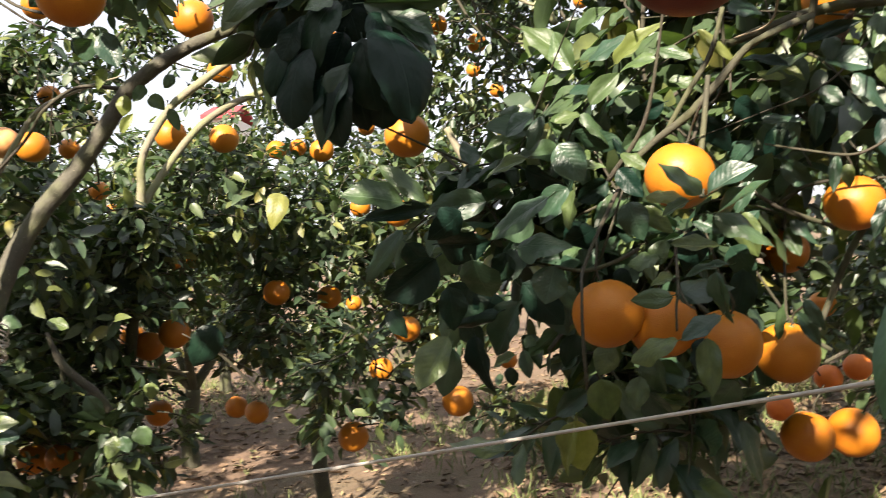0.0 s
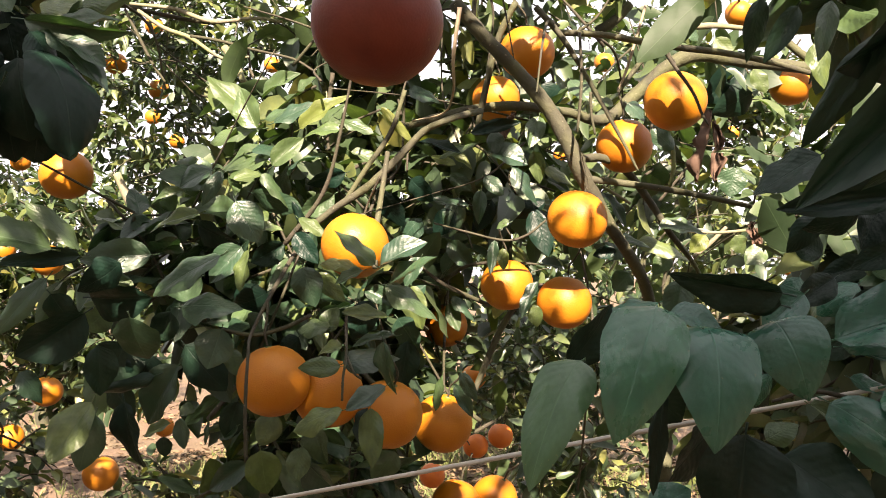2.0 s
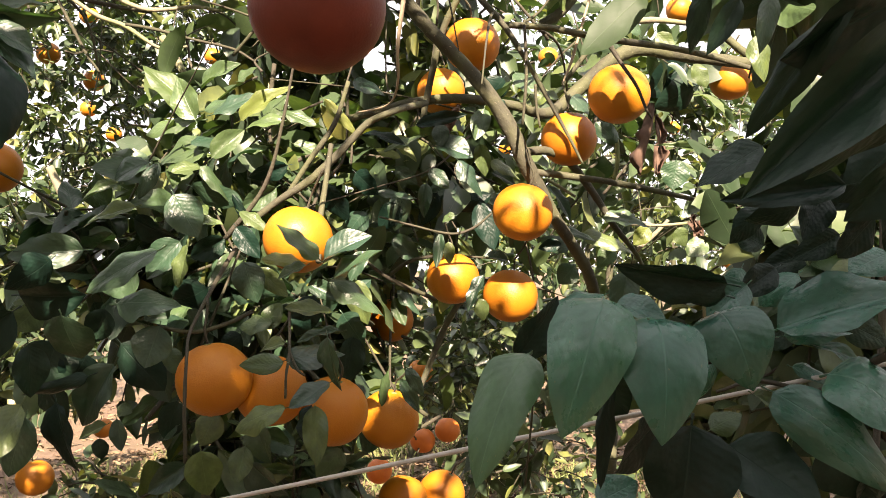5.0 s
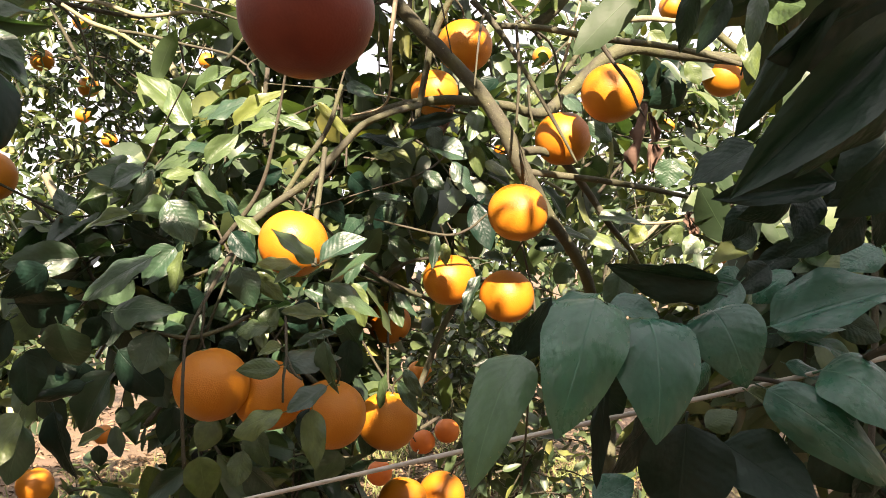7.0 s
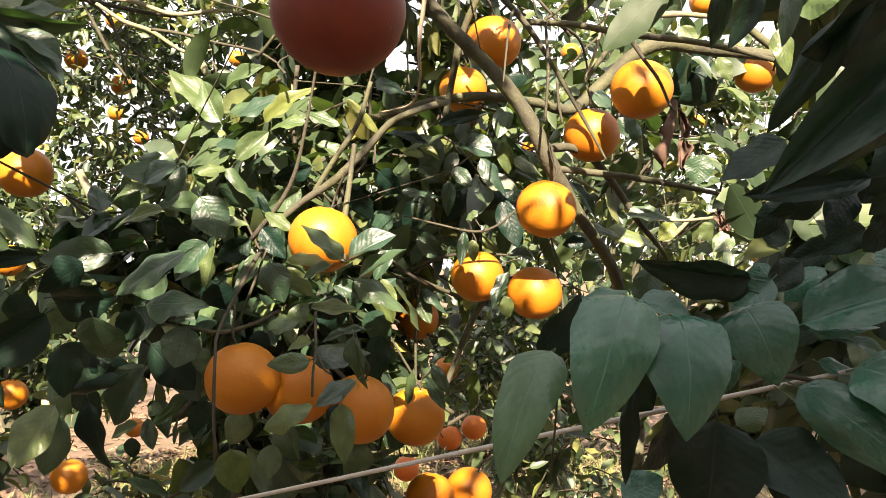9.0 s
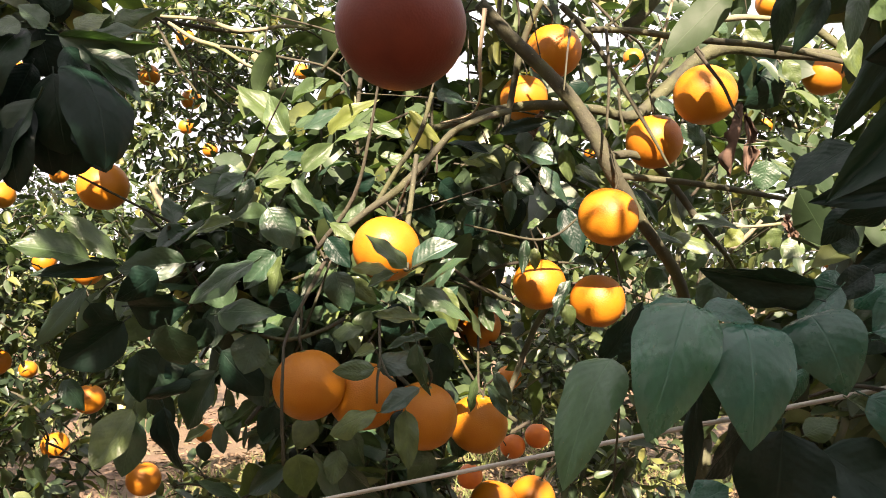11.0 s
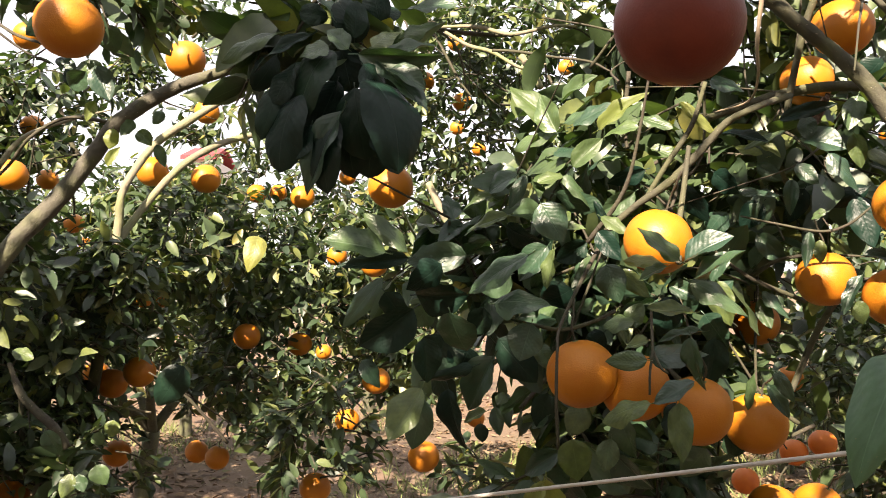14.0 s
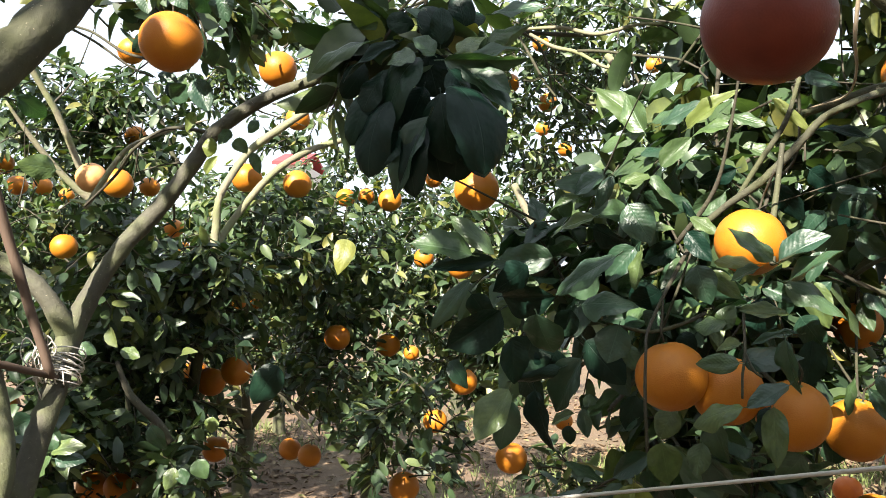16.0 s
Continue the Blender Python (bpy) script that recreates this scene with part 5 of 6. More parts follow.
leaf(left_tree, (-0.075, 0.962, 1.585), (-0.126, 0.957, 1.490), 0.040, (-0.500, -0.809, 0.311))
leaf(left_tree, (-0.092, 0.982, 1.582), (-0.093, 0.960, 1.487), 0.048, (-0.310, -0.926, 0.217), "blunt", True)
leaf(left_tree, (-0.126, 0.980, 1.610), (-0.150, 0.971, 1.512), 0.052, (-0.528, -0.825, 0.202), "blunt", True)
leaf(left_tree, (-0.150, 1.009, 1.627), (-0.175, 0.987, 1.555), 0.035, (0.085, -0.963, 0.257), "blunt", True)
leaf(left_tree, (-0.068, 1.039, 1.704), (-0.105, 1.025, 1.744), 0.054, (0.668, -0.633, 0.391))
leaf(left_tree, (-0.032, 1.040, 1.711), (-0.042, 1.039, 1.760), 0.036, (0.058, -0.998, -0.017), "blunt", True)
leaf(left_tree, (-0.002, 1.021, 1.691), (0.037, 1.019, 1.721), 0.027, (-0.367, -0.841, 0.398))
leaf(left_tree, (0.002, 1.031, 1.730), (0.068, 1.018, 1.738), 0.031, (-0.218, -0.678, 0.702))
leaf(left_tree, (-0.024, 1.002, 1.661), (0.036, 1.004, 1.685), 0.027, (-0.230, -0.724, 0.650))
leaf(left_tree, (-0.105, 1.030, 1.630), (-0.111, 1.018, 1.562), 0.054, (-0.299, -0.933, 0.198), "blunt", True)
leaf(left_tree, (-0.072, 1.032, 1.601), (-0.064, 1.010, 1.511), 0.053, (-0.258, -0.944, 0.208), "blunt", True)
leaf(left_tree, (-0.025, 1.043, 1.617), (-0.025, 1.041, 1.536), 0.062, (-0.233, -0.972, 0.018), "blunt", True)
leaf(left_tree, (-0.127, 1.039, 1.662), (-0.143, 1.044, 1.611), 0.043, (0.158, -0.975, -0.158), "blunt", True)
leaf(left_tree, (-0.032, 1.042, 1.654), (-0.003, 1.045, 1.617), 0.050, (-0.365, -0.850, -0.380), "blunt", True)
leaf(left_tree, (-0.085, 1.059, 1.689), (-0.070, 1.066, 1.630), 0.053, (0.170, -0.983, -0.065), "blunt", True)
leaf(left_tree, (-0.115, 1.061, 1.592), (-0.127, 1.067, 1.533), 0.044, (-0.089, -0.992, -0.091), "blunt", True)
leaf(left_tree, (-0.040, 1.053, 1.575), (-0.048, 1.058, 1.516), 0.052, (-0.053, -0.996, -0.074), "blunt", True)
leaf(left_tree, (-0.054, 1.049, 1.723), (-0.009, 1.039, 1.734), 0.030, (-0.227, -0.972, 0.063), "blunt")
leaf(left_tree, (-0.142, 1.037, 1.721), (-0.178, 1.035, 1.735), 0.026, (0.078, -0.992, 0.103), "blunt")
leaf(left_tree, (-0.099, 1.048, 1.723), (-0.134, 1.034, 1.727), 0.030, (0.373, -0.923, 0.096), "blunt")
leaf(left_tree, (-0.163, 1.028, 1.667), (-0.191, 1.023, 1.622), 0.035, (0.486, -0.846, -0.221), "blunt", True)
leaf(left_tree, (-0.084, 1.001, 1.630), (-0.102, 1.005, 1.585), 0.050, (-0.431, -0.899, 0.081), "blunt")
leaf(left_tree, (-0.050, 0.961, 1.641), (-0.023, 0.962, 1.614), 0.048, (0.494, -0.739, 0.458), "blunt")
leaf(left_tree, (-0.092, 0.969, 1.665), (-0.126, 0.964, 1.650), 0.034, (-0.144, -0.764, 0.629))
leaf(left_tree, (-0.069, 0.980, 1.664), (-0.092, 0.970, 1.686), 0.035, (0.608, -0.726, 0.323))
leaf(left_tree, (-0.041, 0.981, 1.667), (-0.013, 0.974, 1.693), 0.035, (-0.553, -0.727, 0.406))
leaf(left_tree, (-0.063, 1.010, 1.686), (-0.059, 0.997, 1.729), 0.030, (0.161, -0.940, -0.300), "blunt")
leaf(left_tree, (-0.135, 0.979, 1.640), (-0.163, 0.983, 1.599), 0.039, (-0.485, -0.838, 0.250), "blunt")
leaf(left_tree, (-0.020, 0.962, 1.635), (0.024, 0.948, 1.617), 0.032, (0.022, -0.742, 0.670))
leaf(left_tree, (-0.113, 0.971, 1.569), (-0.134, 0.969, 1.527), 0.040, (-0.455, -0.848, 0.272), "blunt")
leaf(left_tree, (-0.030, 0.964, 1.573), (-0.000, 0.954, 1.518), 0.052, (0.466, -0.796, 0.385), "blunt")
leaf(left_tree, (-0.438, 0.986, 1.761), (-0.43, 0.98, 1.724), 0.029, (0.313, -0.924, 0.219))
leaf(left_tree, (-0.399, 0.971, 1.752), (-0.377, 0.969, 1.726), 0.023, (0.0056, -0.996, 0.085))
leaf(left_tree, (-0.374, 0.982, 1.748), (-0.348, 1.023, 1.739), 0.034, (0.689, -0.554, -0.468))
leaf(left_tree, (-0.354, 1.017, 1.763), (-0.339, 1.011, 1.726), 0.032, (0.122, -0.97, 0.212))
leaf(left_tree, (-0.421, 0.98, 1.698), (-0.457, 0.992, 1.677), 0.025, (0.022, -0.854, -0.519))
leaf(left_tree, (-0.418, 1.081, 1.657), (-0.448, 1.096, 1.637), 0.03, (-0.05, -0.834, -0.55))
leaf(left_tree, (-0.407, 1.083, 1.665), (-0.387, 1.082, 1.617), 0.033, (0.203, -0.972, 0.116))
leaf(left_tree, (-0.392, 1.074, 1.717), (-0.382, 1.092, 1.683), 0.033, (0.345, -0.871, -0.351))
leaf(leftfar_tree, (-0.453, 1.716, 1.197), (-0.515, 1.744, 1.11), 0.067, (-0.021, -0.955, -0.295), "deep", True)
leaf(leftfar_tree, (-0.376, 2.151, 1.485), (-0.396, 2.113, 1.391), 0.058, (0.254, -0.913, 0.319), "yellow", True)
leaf(leftfar_tree, (-0.764, 1.382, 1.581), (-0.795, 1.33, 1.585), 0.044, (0.837, -0.522, -0.166))
leaf(left_tree, (-0.759, 1.25, 1.683), (-0.737, 1.314, 1.654), 0.035, (0.753, -0.47, -0.459))
leaf(left_tree, (-0.844, 1.54, 1.05), (-0.812, 1.543, 1.077), 0.05, (0.162, -0.983, -0.081))
leaf(left_tree, (-0.788, 1.359, 1.148), (-0.826, 1.356, 1.129), 0.044, (0.095, -0.994, -0.05))
leaf(left_tree, (-0.785, 1.355, 1.12), (-0.754, 1.39, 1.093), 0.051, (0.747, -0.665, -0.0069))
leaf(left_tree, (-0.434, 1.230, 1.608), (-0.439, 1.223, 1.579), 0.023, (0.115, -1.008, 0.375), "yellow")
leaf(left_tree, (-0.404, 1.231, 1.620), (-0.421, 1.223, 1.596), 0.021, (0.115, -1.008, 0.375), "fresh")
leaf(left_tree, (-0.398, 1.231, 1.604), (-0.376, 1.224, 1.584), 0.023, (0.115, -1.008, 0.375), "fresh")
leaf(left_tree, (-0.360, 1.231, 1.634), (-0.375, 1.223, 1.618), 0.019, (0.115, -1.008, 0.375))
leaf(left_tree, (-0.460, 1.229, 1.648), (-0.473, 1.222, 1.619), 0.019, (0.115, -1.008, 0.375), "yellow")
leaf(left_tree, (-0.356, 1.182, 1.577), (-0.342, 1.175, 1.545), 0.017, (0.115, -1.008, 0.375), "fresh")
leaf(left_tree, (-0.443, 1.232, 1.552), (-0.425, 1.223, 1.579), 0.016, (0.115, -1.008, 0.375), "yellow")
leaf(left_tree, (-0.459, 1.198, 1.703), (-0.450, 1.191, 1.661), 0.037, (0.115, -1.008, 0.375))
leaf(left_tree, (-0.486, 1.198, 1.693), (-0.471, 1.191, 1.659), 0.030, (0.115, -1.008, 0.375), "deep")
leaf(left_tree, (-0.496, 1.177, 1.698), (-0.465, 1.170, 1.684), 0.020, (0.115, -1.008, 0.375))
leaf(centre_tree, (-0.024, 0.968, 1.417), (-0.094, 0.951, 1.439), 0.049, (0.356, -0.647, 0.675))
leaf(centre_tree, (0.003, 0.959, 1.417), (-0.040, 0.953, 1.471), 0.026, (0.414, -0.879, 0.237))
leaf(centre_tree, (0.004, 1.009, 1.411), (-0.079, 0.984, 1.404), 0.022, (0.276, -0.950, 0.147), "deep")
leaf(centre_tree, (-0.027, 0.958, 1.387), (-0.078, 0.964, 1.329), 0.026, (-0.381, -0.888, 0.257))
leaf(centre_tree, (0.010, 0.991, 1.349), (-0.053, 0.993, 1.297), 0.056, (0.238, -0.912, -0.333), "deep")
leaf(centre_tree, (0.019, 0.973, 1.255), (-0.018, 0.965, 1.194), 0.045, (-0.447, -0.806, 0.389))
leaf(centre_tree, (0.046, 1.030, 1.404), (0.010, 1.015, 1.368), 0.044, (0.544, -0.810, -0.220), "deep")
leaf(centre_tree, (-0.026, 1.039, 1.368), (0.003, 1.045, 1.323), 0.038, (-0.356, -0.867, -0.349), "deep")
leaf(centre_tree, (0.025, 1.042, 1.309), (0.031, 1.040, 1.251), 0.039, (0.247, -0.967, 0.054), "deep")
leaf(centre_tree, (-0.058, 1.091, 1.275), (-0.027, 1.087, 1.245), 0.031, (0.403, -0.769, 0.496))
leaf(leftfar_tree, (-0.711, 1.277, 1.109), (-0.658, 1.264, 1.128), 0.031, (-0.399, -0.666, 0.630))
leaf(leftfar_tree, (-0.706, 1.277, 1.098), (-0.655, 1.275, 1.097), 0.032, (-0.016, -0.683, 0.730))
leaf(leftfar_tree, (-0.708, 1.277, 1.111), (-0.713, 1.272, 1.141), 0.022, (0.414, -0.907, -0.072))
leaf(leftfar_tree, (-0.712, 1.277, 1.100), (-0.737, 1.281, 1.065), 0.031, (-0.574, -0.755, 0.317))
leaf(leftfar_tree, (-0.691, 1.323, 1.278), (-0.662, 1.324, 1.267), 0.027, (0.248, -0.744, 0.621))
leaf(leftfar_tree, (-0.642, 1.375, 1.265), (-0.609, 1.376, 1.251), 0.027, (0.310, -0.670, 0.674))
leaf(leftfar_tree, (-0.549, 1.581, 1.112), (-0.553, 1.580, 1.079), 0.030, (0.018, -0.999, 0.034))
leaf(leftfar_tree, (-0.586, 1.581, 1.086), (-0.570, 1.577, 1.067), 0.026, (-0.028, -0.981, 0.190))
leaf(leftfar_tree, (-0.675, 1.578, 1.094), (-0.646, 1.576, 1.045), 0.035, (0.059, -0.996, 0.072))
leaf(leftfar_tree, (-0.625, 1.582, 1.011), (-0.642, 1.569, 0.970), 0.030, (0.089, -0.960, 0.267))
leaf(leftfar_tree, (-0.581, 1.583, 1.027), (-0.563, 1.579, 0.989), 0.039, (0.031, -0.993, 0.118))
leaf(leftfar_tree, (-0.614, 1.582, 1.010), (-0.603, 1.582, 0.978), 0.028, (0.061, -0.998, 0.031))
leaf(centre_tree, (0.727, 0.898, 1.570), (0.698, 0.901, 1.596), 0.026, (-0.213, -0.971, -0.112))
leaf(centre_tree, (0.726, 0.786, 1.533), (0.722, 0.788, 1.497), 0.036, (-0.477, -0.879, 0.006))
leaf(centre_tree, (0.806, 1.028, 1.476), (0.865, 0.991, 1.472), 0.034, (-0.342, -0.618, 0.708))
leaf(centre_tree, (0.840, 1.124, 1.458), (0.901, 1.056, 1.445), 0.036, (-0.448, -0.532, 0.719))
leaf(centre_tree, (0.758, 1.109, 1.532), (0.797, 1.082, 1.486), 0.024, (0.047, -0.846, 0.532))
leaf(centre_tree, (0.779, 1.100, 1.463), (0.820, 1.060, 1.448), 0.020, (-0.322, -0.611, 0.724))
leaf(centre_tree, (0.907, 0.917, 1.575), (0.834, 0.938, 1.583), 0.013, (-0.270, -0.957, 0.104))
leaf(centre_tree, (1.239, 1.300, 1.830), (1.161, 1.340, 1.762), 0.080, (-0.247, -0.932, -0.266), "deep")
leaf(centre_tree, (1.253, 1.294, 1.781), (1.184, 1.313, 1.731), 0.069, (-0.050, -0.956, -0.290), "deep")
leaf(centre_tree, (0.535, 1.280, 1.595), (0.566, 1.249, 1.580), 0.022, (-0.363, -0.678, 0.639), "yellow")
leaf(centre_tree, (0.564, 1.265, 1.600), (0.593, 1.240, 1.577), 0.021, (-0.171, -0.764, 0.623), "yellow")
leaf(centre_tree, (0.445, 1.156, 1.672), (0.486, 1.129, 1.665), 0.035, (-0.303, -0.636, 0.710))
leaf(centre_tree, (0.429, 1.076, 1.581), (0.475, 1.035, 1.576), 0.016, (-0.428, -0.562, 0.708), "deep")
leaf(centre_tree, (0.510, 1.057, 1.583), (0.458, 1.071, 1.564), 0.014, (-0.411, -0.638, 0.651))
leaf(centre_tree, (1.003, 1.206, 1.549), (0.956, 1.230, 1.534), 0.030, (-0.510, -0.557, 0.655), "fresh")
leaf(centre_tree, (0.989, 1.214, 1.529), (0.959, 1.225, 1.516), 0.032, (-0.488, -0.525, 0.697), "fresh")
leaf(centre_tree, (1.015, 1.089, 1.471), (1.035, 1.083, 1.440), 0.030, (-0.354, -0.934, -0.056), "fresh")
leaf(centre_tree, (1.058, 1.067, 1.451), (1.024, 1.072, 1.422), 0.038, (-0.508, -0.733, 0.452))
leaf(centre_tree, (1.040, 1.188, 1.476), (1.015, 1.199, 1.445), 0.033, (-0.481, -0.871, 0.098), "yellow")
leaf(centre_tree, (0.822, 1.135, 1.432), (0.780, 1.155, 1.451), 0.029, (-0.408, -0.907, 0.100))
leaf(centre_tree, (0.860, 1.172, 1.404), (0.834, 1.177, 1.375), 0.041, (-0.402, -0.896, 0.191))
leaf(centre_tree, (0.886, 1.159, 1.384), (0.903, 1.142, 1.355), 0.035, (-0.495, -0.849, 0.182), "fresh")
leaf(centre_tree, (0.920, 1.139, 1.433), (0.890, 1.147, 1.404), 0.035, (-0.596, -0.673, 0.438), "fresh")
leaf(centre_tree, (0.780, 1.100, 1.440), (0.748, 1.117, 1.431), 0.021, (-0.502, -0.858, 0.112), "deep")
leaf(centre_tree, (0.799, 1.307, 1.748), (0.769, 1.319, 1.706), 0.049, (-0.056, -0.968, -0.245), "deep")
leaf(centre_tree, (0.764, 1.213, 1.735), (0.785, 1.185, 1.697), 0.046, (-0.107, -0.827, 0.552))
leaf(centre_tree, (0.758, 1.104, 1.683), (0.729, 1.110, 1.659), 0.033, (-0.550, -0.660, 0.512))
leaf(centre_tree, (0.731, 1.007, 1.653), (0.751, 0.986, 1.634), 0.035, (-0.185, -0.752, 0.632))
leaf(centre_tree, (0.712, 1.016, 1.649), (0.688, 1.025, 1.661), 0.022, (0.004, -0.808, 0.590), "fresh")
leaf(centre_tree, (0.695, 1.139, 1.648), (0.679, 1.143, 1.674), 0.026, (0.003, -0.985, 0.175))
leaf(centre_tree, (1.130, 1.131, 1.819), (1.110, 1.132, 1.858), 0.028, (-0.333, -0.928, -0.166))
leaf(centre_tree, (1.116, 1.251, 1.864), (1.144, 1.234, 1.819), 0.035, (-0.424, -0.903, 0.064), "fresh")
leaf(centre_tree, (1.086, 1.266, 1.859), (1.065, 1.265, 1.889), 0.038, (0.188, -0.976, 0.105))
leaf(centre_tree, (1.180, 1.219, 1.803), (1.207, 1.209, 1.759), 0.035, (-0.367, -0.929, -0.035), "fresh")
leaf(centre_tree, (1.057, 1.284, 1.781), (1.088, 1.270, 1.748), 0.030, (-0.372, -0.928, 0.025))

# ---- masses of foliage ----
clump(centre_tree, (0.278, 1.393, 1.601), (0.136, 0.16, 0.117), 24, 0.075)
clump(centre_tree, (0.138, 1.277, 1.407), (0.13, 0.12, 0.095), 14, 0.085)
clump(centre_tree, (0.700, 1.464, 1.610), (0.19, 0.22, 0.15), 52, 0.078)
clump(centre_tree, (0.331, 1.346, 1.38), (0.206, 0.16, 0.103), 48, 0.085)
clump(centre_tree, (0.361, 1.144, 1.106), (0.233, 0.14, 0.058), 40, 0.085)
clump(centre_tree, (0.600, 1.61, 1.40), (0.140, 0.2, 0.14), 42, 0.08)
clump(centre_tree, (1.018, 1.435, 1.918), (0.374, 0.25, 0.15), 12, 0.08)
clump(centre_tree, (0.624, 1.6, 1.886), (0.303, 0.25, 0.133), 40, 0.08)
clump(centre_tree, (0.611, 1.342, 2.101), (0.466, 0.35, 0.133), 24, 0.085)
clump(centre_tree, (0.957, 1.317, 1.62), (0.222, 0.15, 0.09), 8, 0.075)
clump(farright_tree, (1.5, 2.1, 1.15), (0.277, 0.3, 0.25), 30, 0.055)
clump(farright_tree, (1.887, 3.195, 0.959), (0.436, 0.35, 0.411), 145, 0.072)
clump(farright_tree, (1.75, 1.76, 1.7), (0.42, 0.35, 0.42), 84, 0.06)
clump(right_tree, (0.859, 0.658, 1.433), (0.1, 0.1, 0.12), 46, 0.085)
clump(right_tree, (0.776, 0.587, 1.266), (0.086, 0.08, 0.112), 26, 0.09)
clump(right_tree, (0.68, 0.556, 1.708), (0.162, 0.2, 0.075), 40, 0.09)
clump(leftfar_tree, (-0.864, 2.117, 1.312), (0.271, 0.3, 0.223), 254, 0.049)
clump(leftfar_tree, (-0.96, 2.031, 0.956), (0.319, 0.3, 0.175), 232, 0.049)
clump(leftfar_tree, (-0.675, 2.494, 1.508), (0.288, 0.3, 0.18), 161, 0.049)
clump(leftmid_tree, (-0.445, 2.851, 1.401), (0.322, 0.35, 0.302), 254, 0.049)
clump(leftmid_tree, (-0.485, 2.621, 1.071), (0.225, 0.3, 0.169), 83, 0.049)
clump(leftmid_tree, (-0.232, 2.13, 0.969), (0.153, 0.2, 0.168), 68, 0.052)
clump(leftmid_tree, (-0.026, 2.982, 1.503), (0.27, 0.3, 0.229), 161, 0.049)
clump(midfar_tree, (0.2, 3.212, 2.048), (0.252, 0.35, 0.435), 254, 0.049)
clump(midfar_tree, (0.375, 2.84, 2.228), (0.416, 0.3, 0.208), 161, 0.049)
clump(farthree_tree, (-1.144, 2.709, 1.928), (0.229, 0.35, 0.187), 60, 0.049)
clump(farthree_tree, (-1.599, 2.85, 1.776), (0.298, 0.4, 0.412), 254, 0.049)
clump(farthree_tree, (-1.49, 2.591, 1.332), (0.25, 0.3, 0.312), 161, 0.049)
clump(left_tree, (-0.426, 1.102, 1.790), (0.104, 0.1, 0.045), 20, 0.05)
clump(left_tree, (-0.427, 1.559, 1.879), (0.071, 0.1, 0.071), 16, 0.055)
clump(left_tree, (-0.101, 1.126, 1.751), (0.108, 0.1, 0.042), 12, 0.095)
clump(left_tree, (-0.925, 1.603, 1.013), (0.145, 0.15, 0.119), 24, 0.08)
clump(leftmid_tree, (-0.629, 3.431, 2.227), (0.499, 0.4, 0.374), 139, 0.049)
clump(midfar_tree, (0.072, 2.873, 1.16), (0.241, 0.3, 0.201), 92, 0.049)
clump(midfar_tree, (0.188, 2.212, 0.864), (0.096, 0.12, 0.064), 13, 0.052)
clump(farright_tree, (1.503, 2.077, 0.788), (0.361, 0.3, 0.144), 30, 0.055)
clump(farright_tree, (1.006, 1.608, 1.01), (0.079, 0.15, 0.079), 12, 0.07)
clump(centre_tree, (0.323, 1.65, 1.339), (0.2, 0.15, 0.13), 30, 0.08)
clump(centre_tree, (0.42, 1.544, 1.061), (0.178, 0.15, 0.1), 44, 0.08)
clump(centre_tree, (0.489, 1.712, 1.256), (0.206, 0.2, 0.121), 56, 0.085)
clump(leftfar_tree, (-0.957, 2.393, 1.19), (0.252, 0.25, 0.14), 80, 0.049)
clump(leftfar_tree, (-1.209, 2.276, 1.145), (0.252, 0.25, 0.216), 139, 0.049)
clump(midfar_tree, (-0.03, 3.379, 1.212), (0.377, 0.3, 0.236), 139, 0.049)
clump(centre_tree, (0.515, 1.485, 1.354), (0.150, 0.12, 0.14), 50, 0.08)
clump(centre_tree, (0.342, 1.393, 1.454), (0.146, 0.1, 0.078), 26, 0.075)
clump(centre_tree, (0.497, 1.444, 1.234), (0.229, 0.1, 0.094), 40, 0.075)
clump(midfar_tree, (-0.637, 4.113, 1.837), (0.583, 0.4, 0.175), 139, 0.052)
clump(farthree_tree, (-1.489, 4.114, 1.729), (0.671, 0.4, 0.183), 161, 0.052)
clump(farthree_tree, (-2.18, 3.8, 1.683), (0.488, 0.4, 0.183), 115, 0.052)
clump(leftfar_tree, (-0.799, 2.109, 1.015), (0.112, 0.15, 0.096), 22, 0.049)
clump(leftfar_tree, (-0.822, 2.174, 0.85), (0.2, 0.2, 0.083), 30, 0.049)
clump(left_tree, (-0.98, 1.699, 1.063), (0.125, 0.12, 0.139), 30, 0.075)
clump(right_tree, (0.996, 0.95, 1.253), (0.14, 0.12, 0.131), 40, 0.08)
clump(right_tree, (1.058, 0.808, 1.328), (0.108, 0.12, 0.18), 40, 0.08)
clump(leftfar_tree, (-0.685, 1.972, 1.402), (0.087, 0.06, 0.102), 59, 0.046)
clump(leftfar_tree, (-0.853, 1.74, 1.452), (0.081, 0.06, 0.122), 25, 0.057)
clump(centre_tree, (0.62, 1.801, 1.744), (0.105, 0.12, 0.105), 46, 0.08)
clump(midfar_tree, (1.071, 2.989, 2.023), (0.244, 0.25, 0.2), 139, 0.052)
clump(leftmid_tree, (-0.225, 2.493, 0.997), (0.097, 0.1, 0.071), 41, 0.046)
clump(midfar_tree, (-0.0077, 3.363, 1.026), (0.165, 0.25, 0.189), 100, 0.049)
clump(midfar_tree, (-0.353, 4.145, 0.941), (0.35, 0.3, 0.204), 115, 0.052)
clump(leftmid_tree, (-0.659, 3.098, 1.055), (0.133, 0.2, 0.133), 68, 0.049)
clump(leftmid_tree, (-0.443, 3.118, 0.923), (0.111, 0.2, 0.111), 59, 0.049)
clump(farright_tree, (1.158, 1.679, 1.906), (0.2, 0.2, 0.16), 16, 0.07)
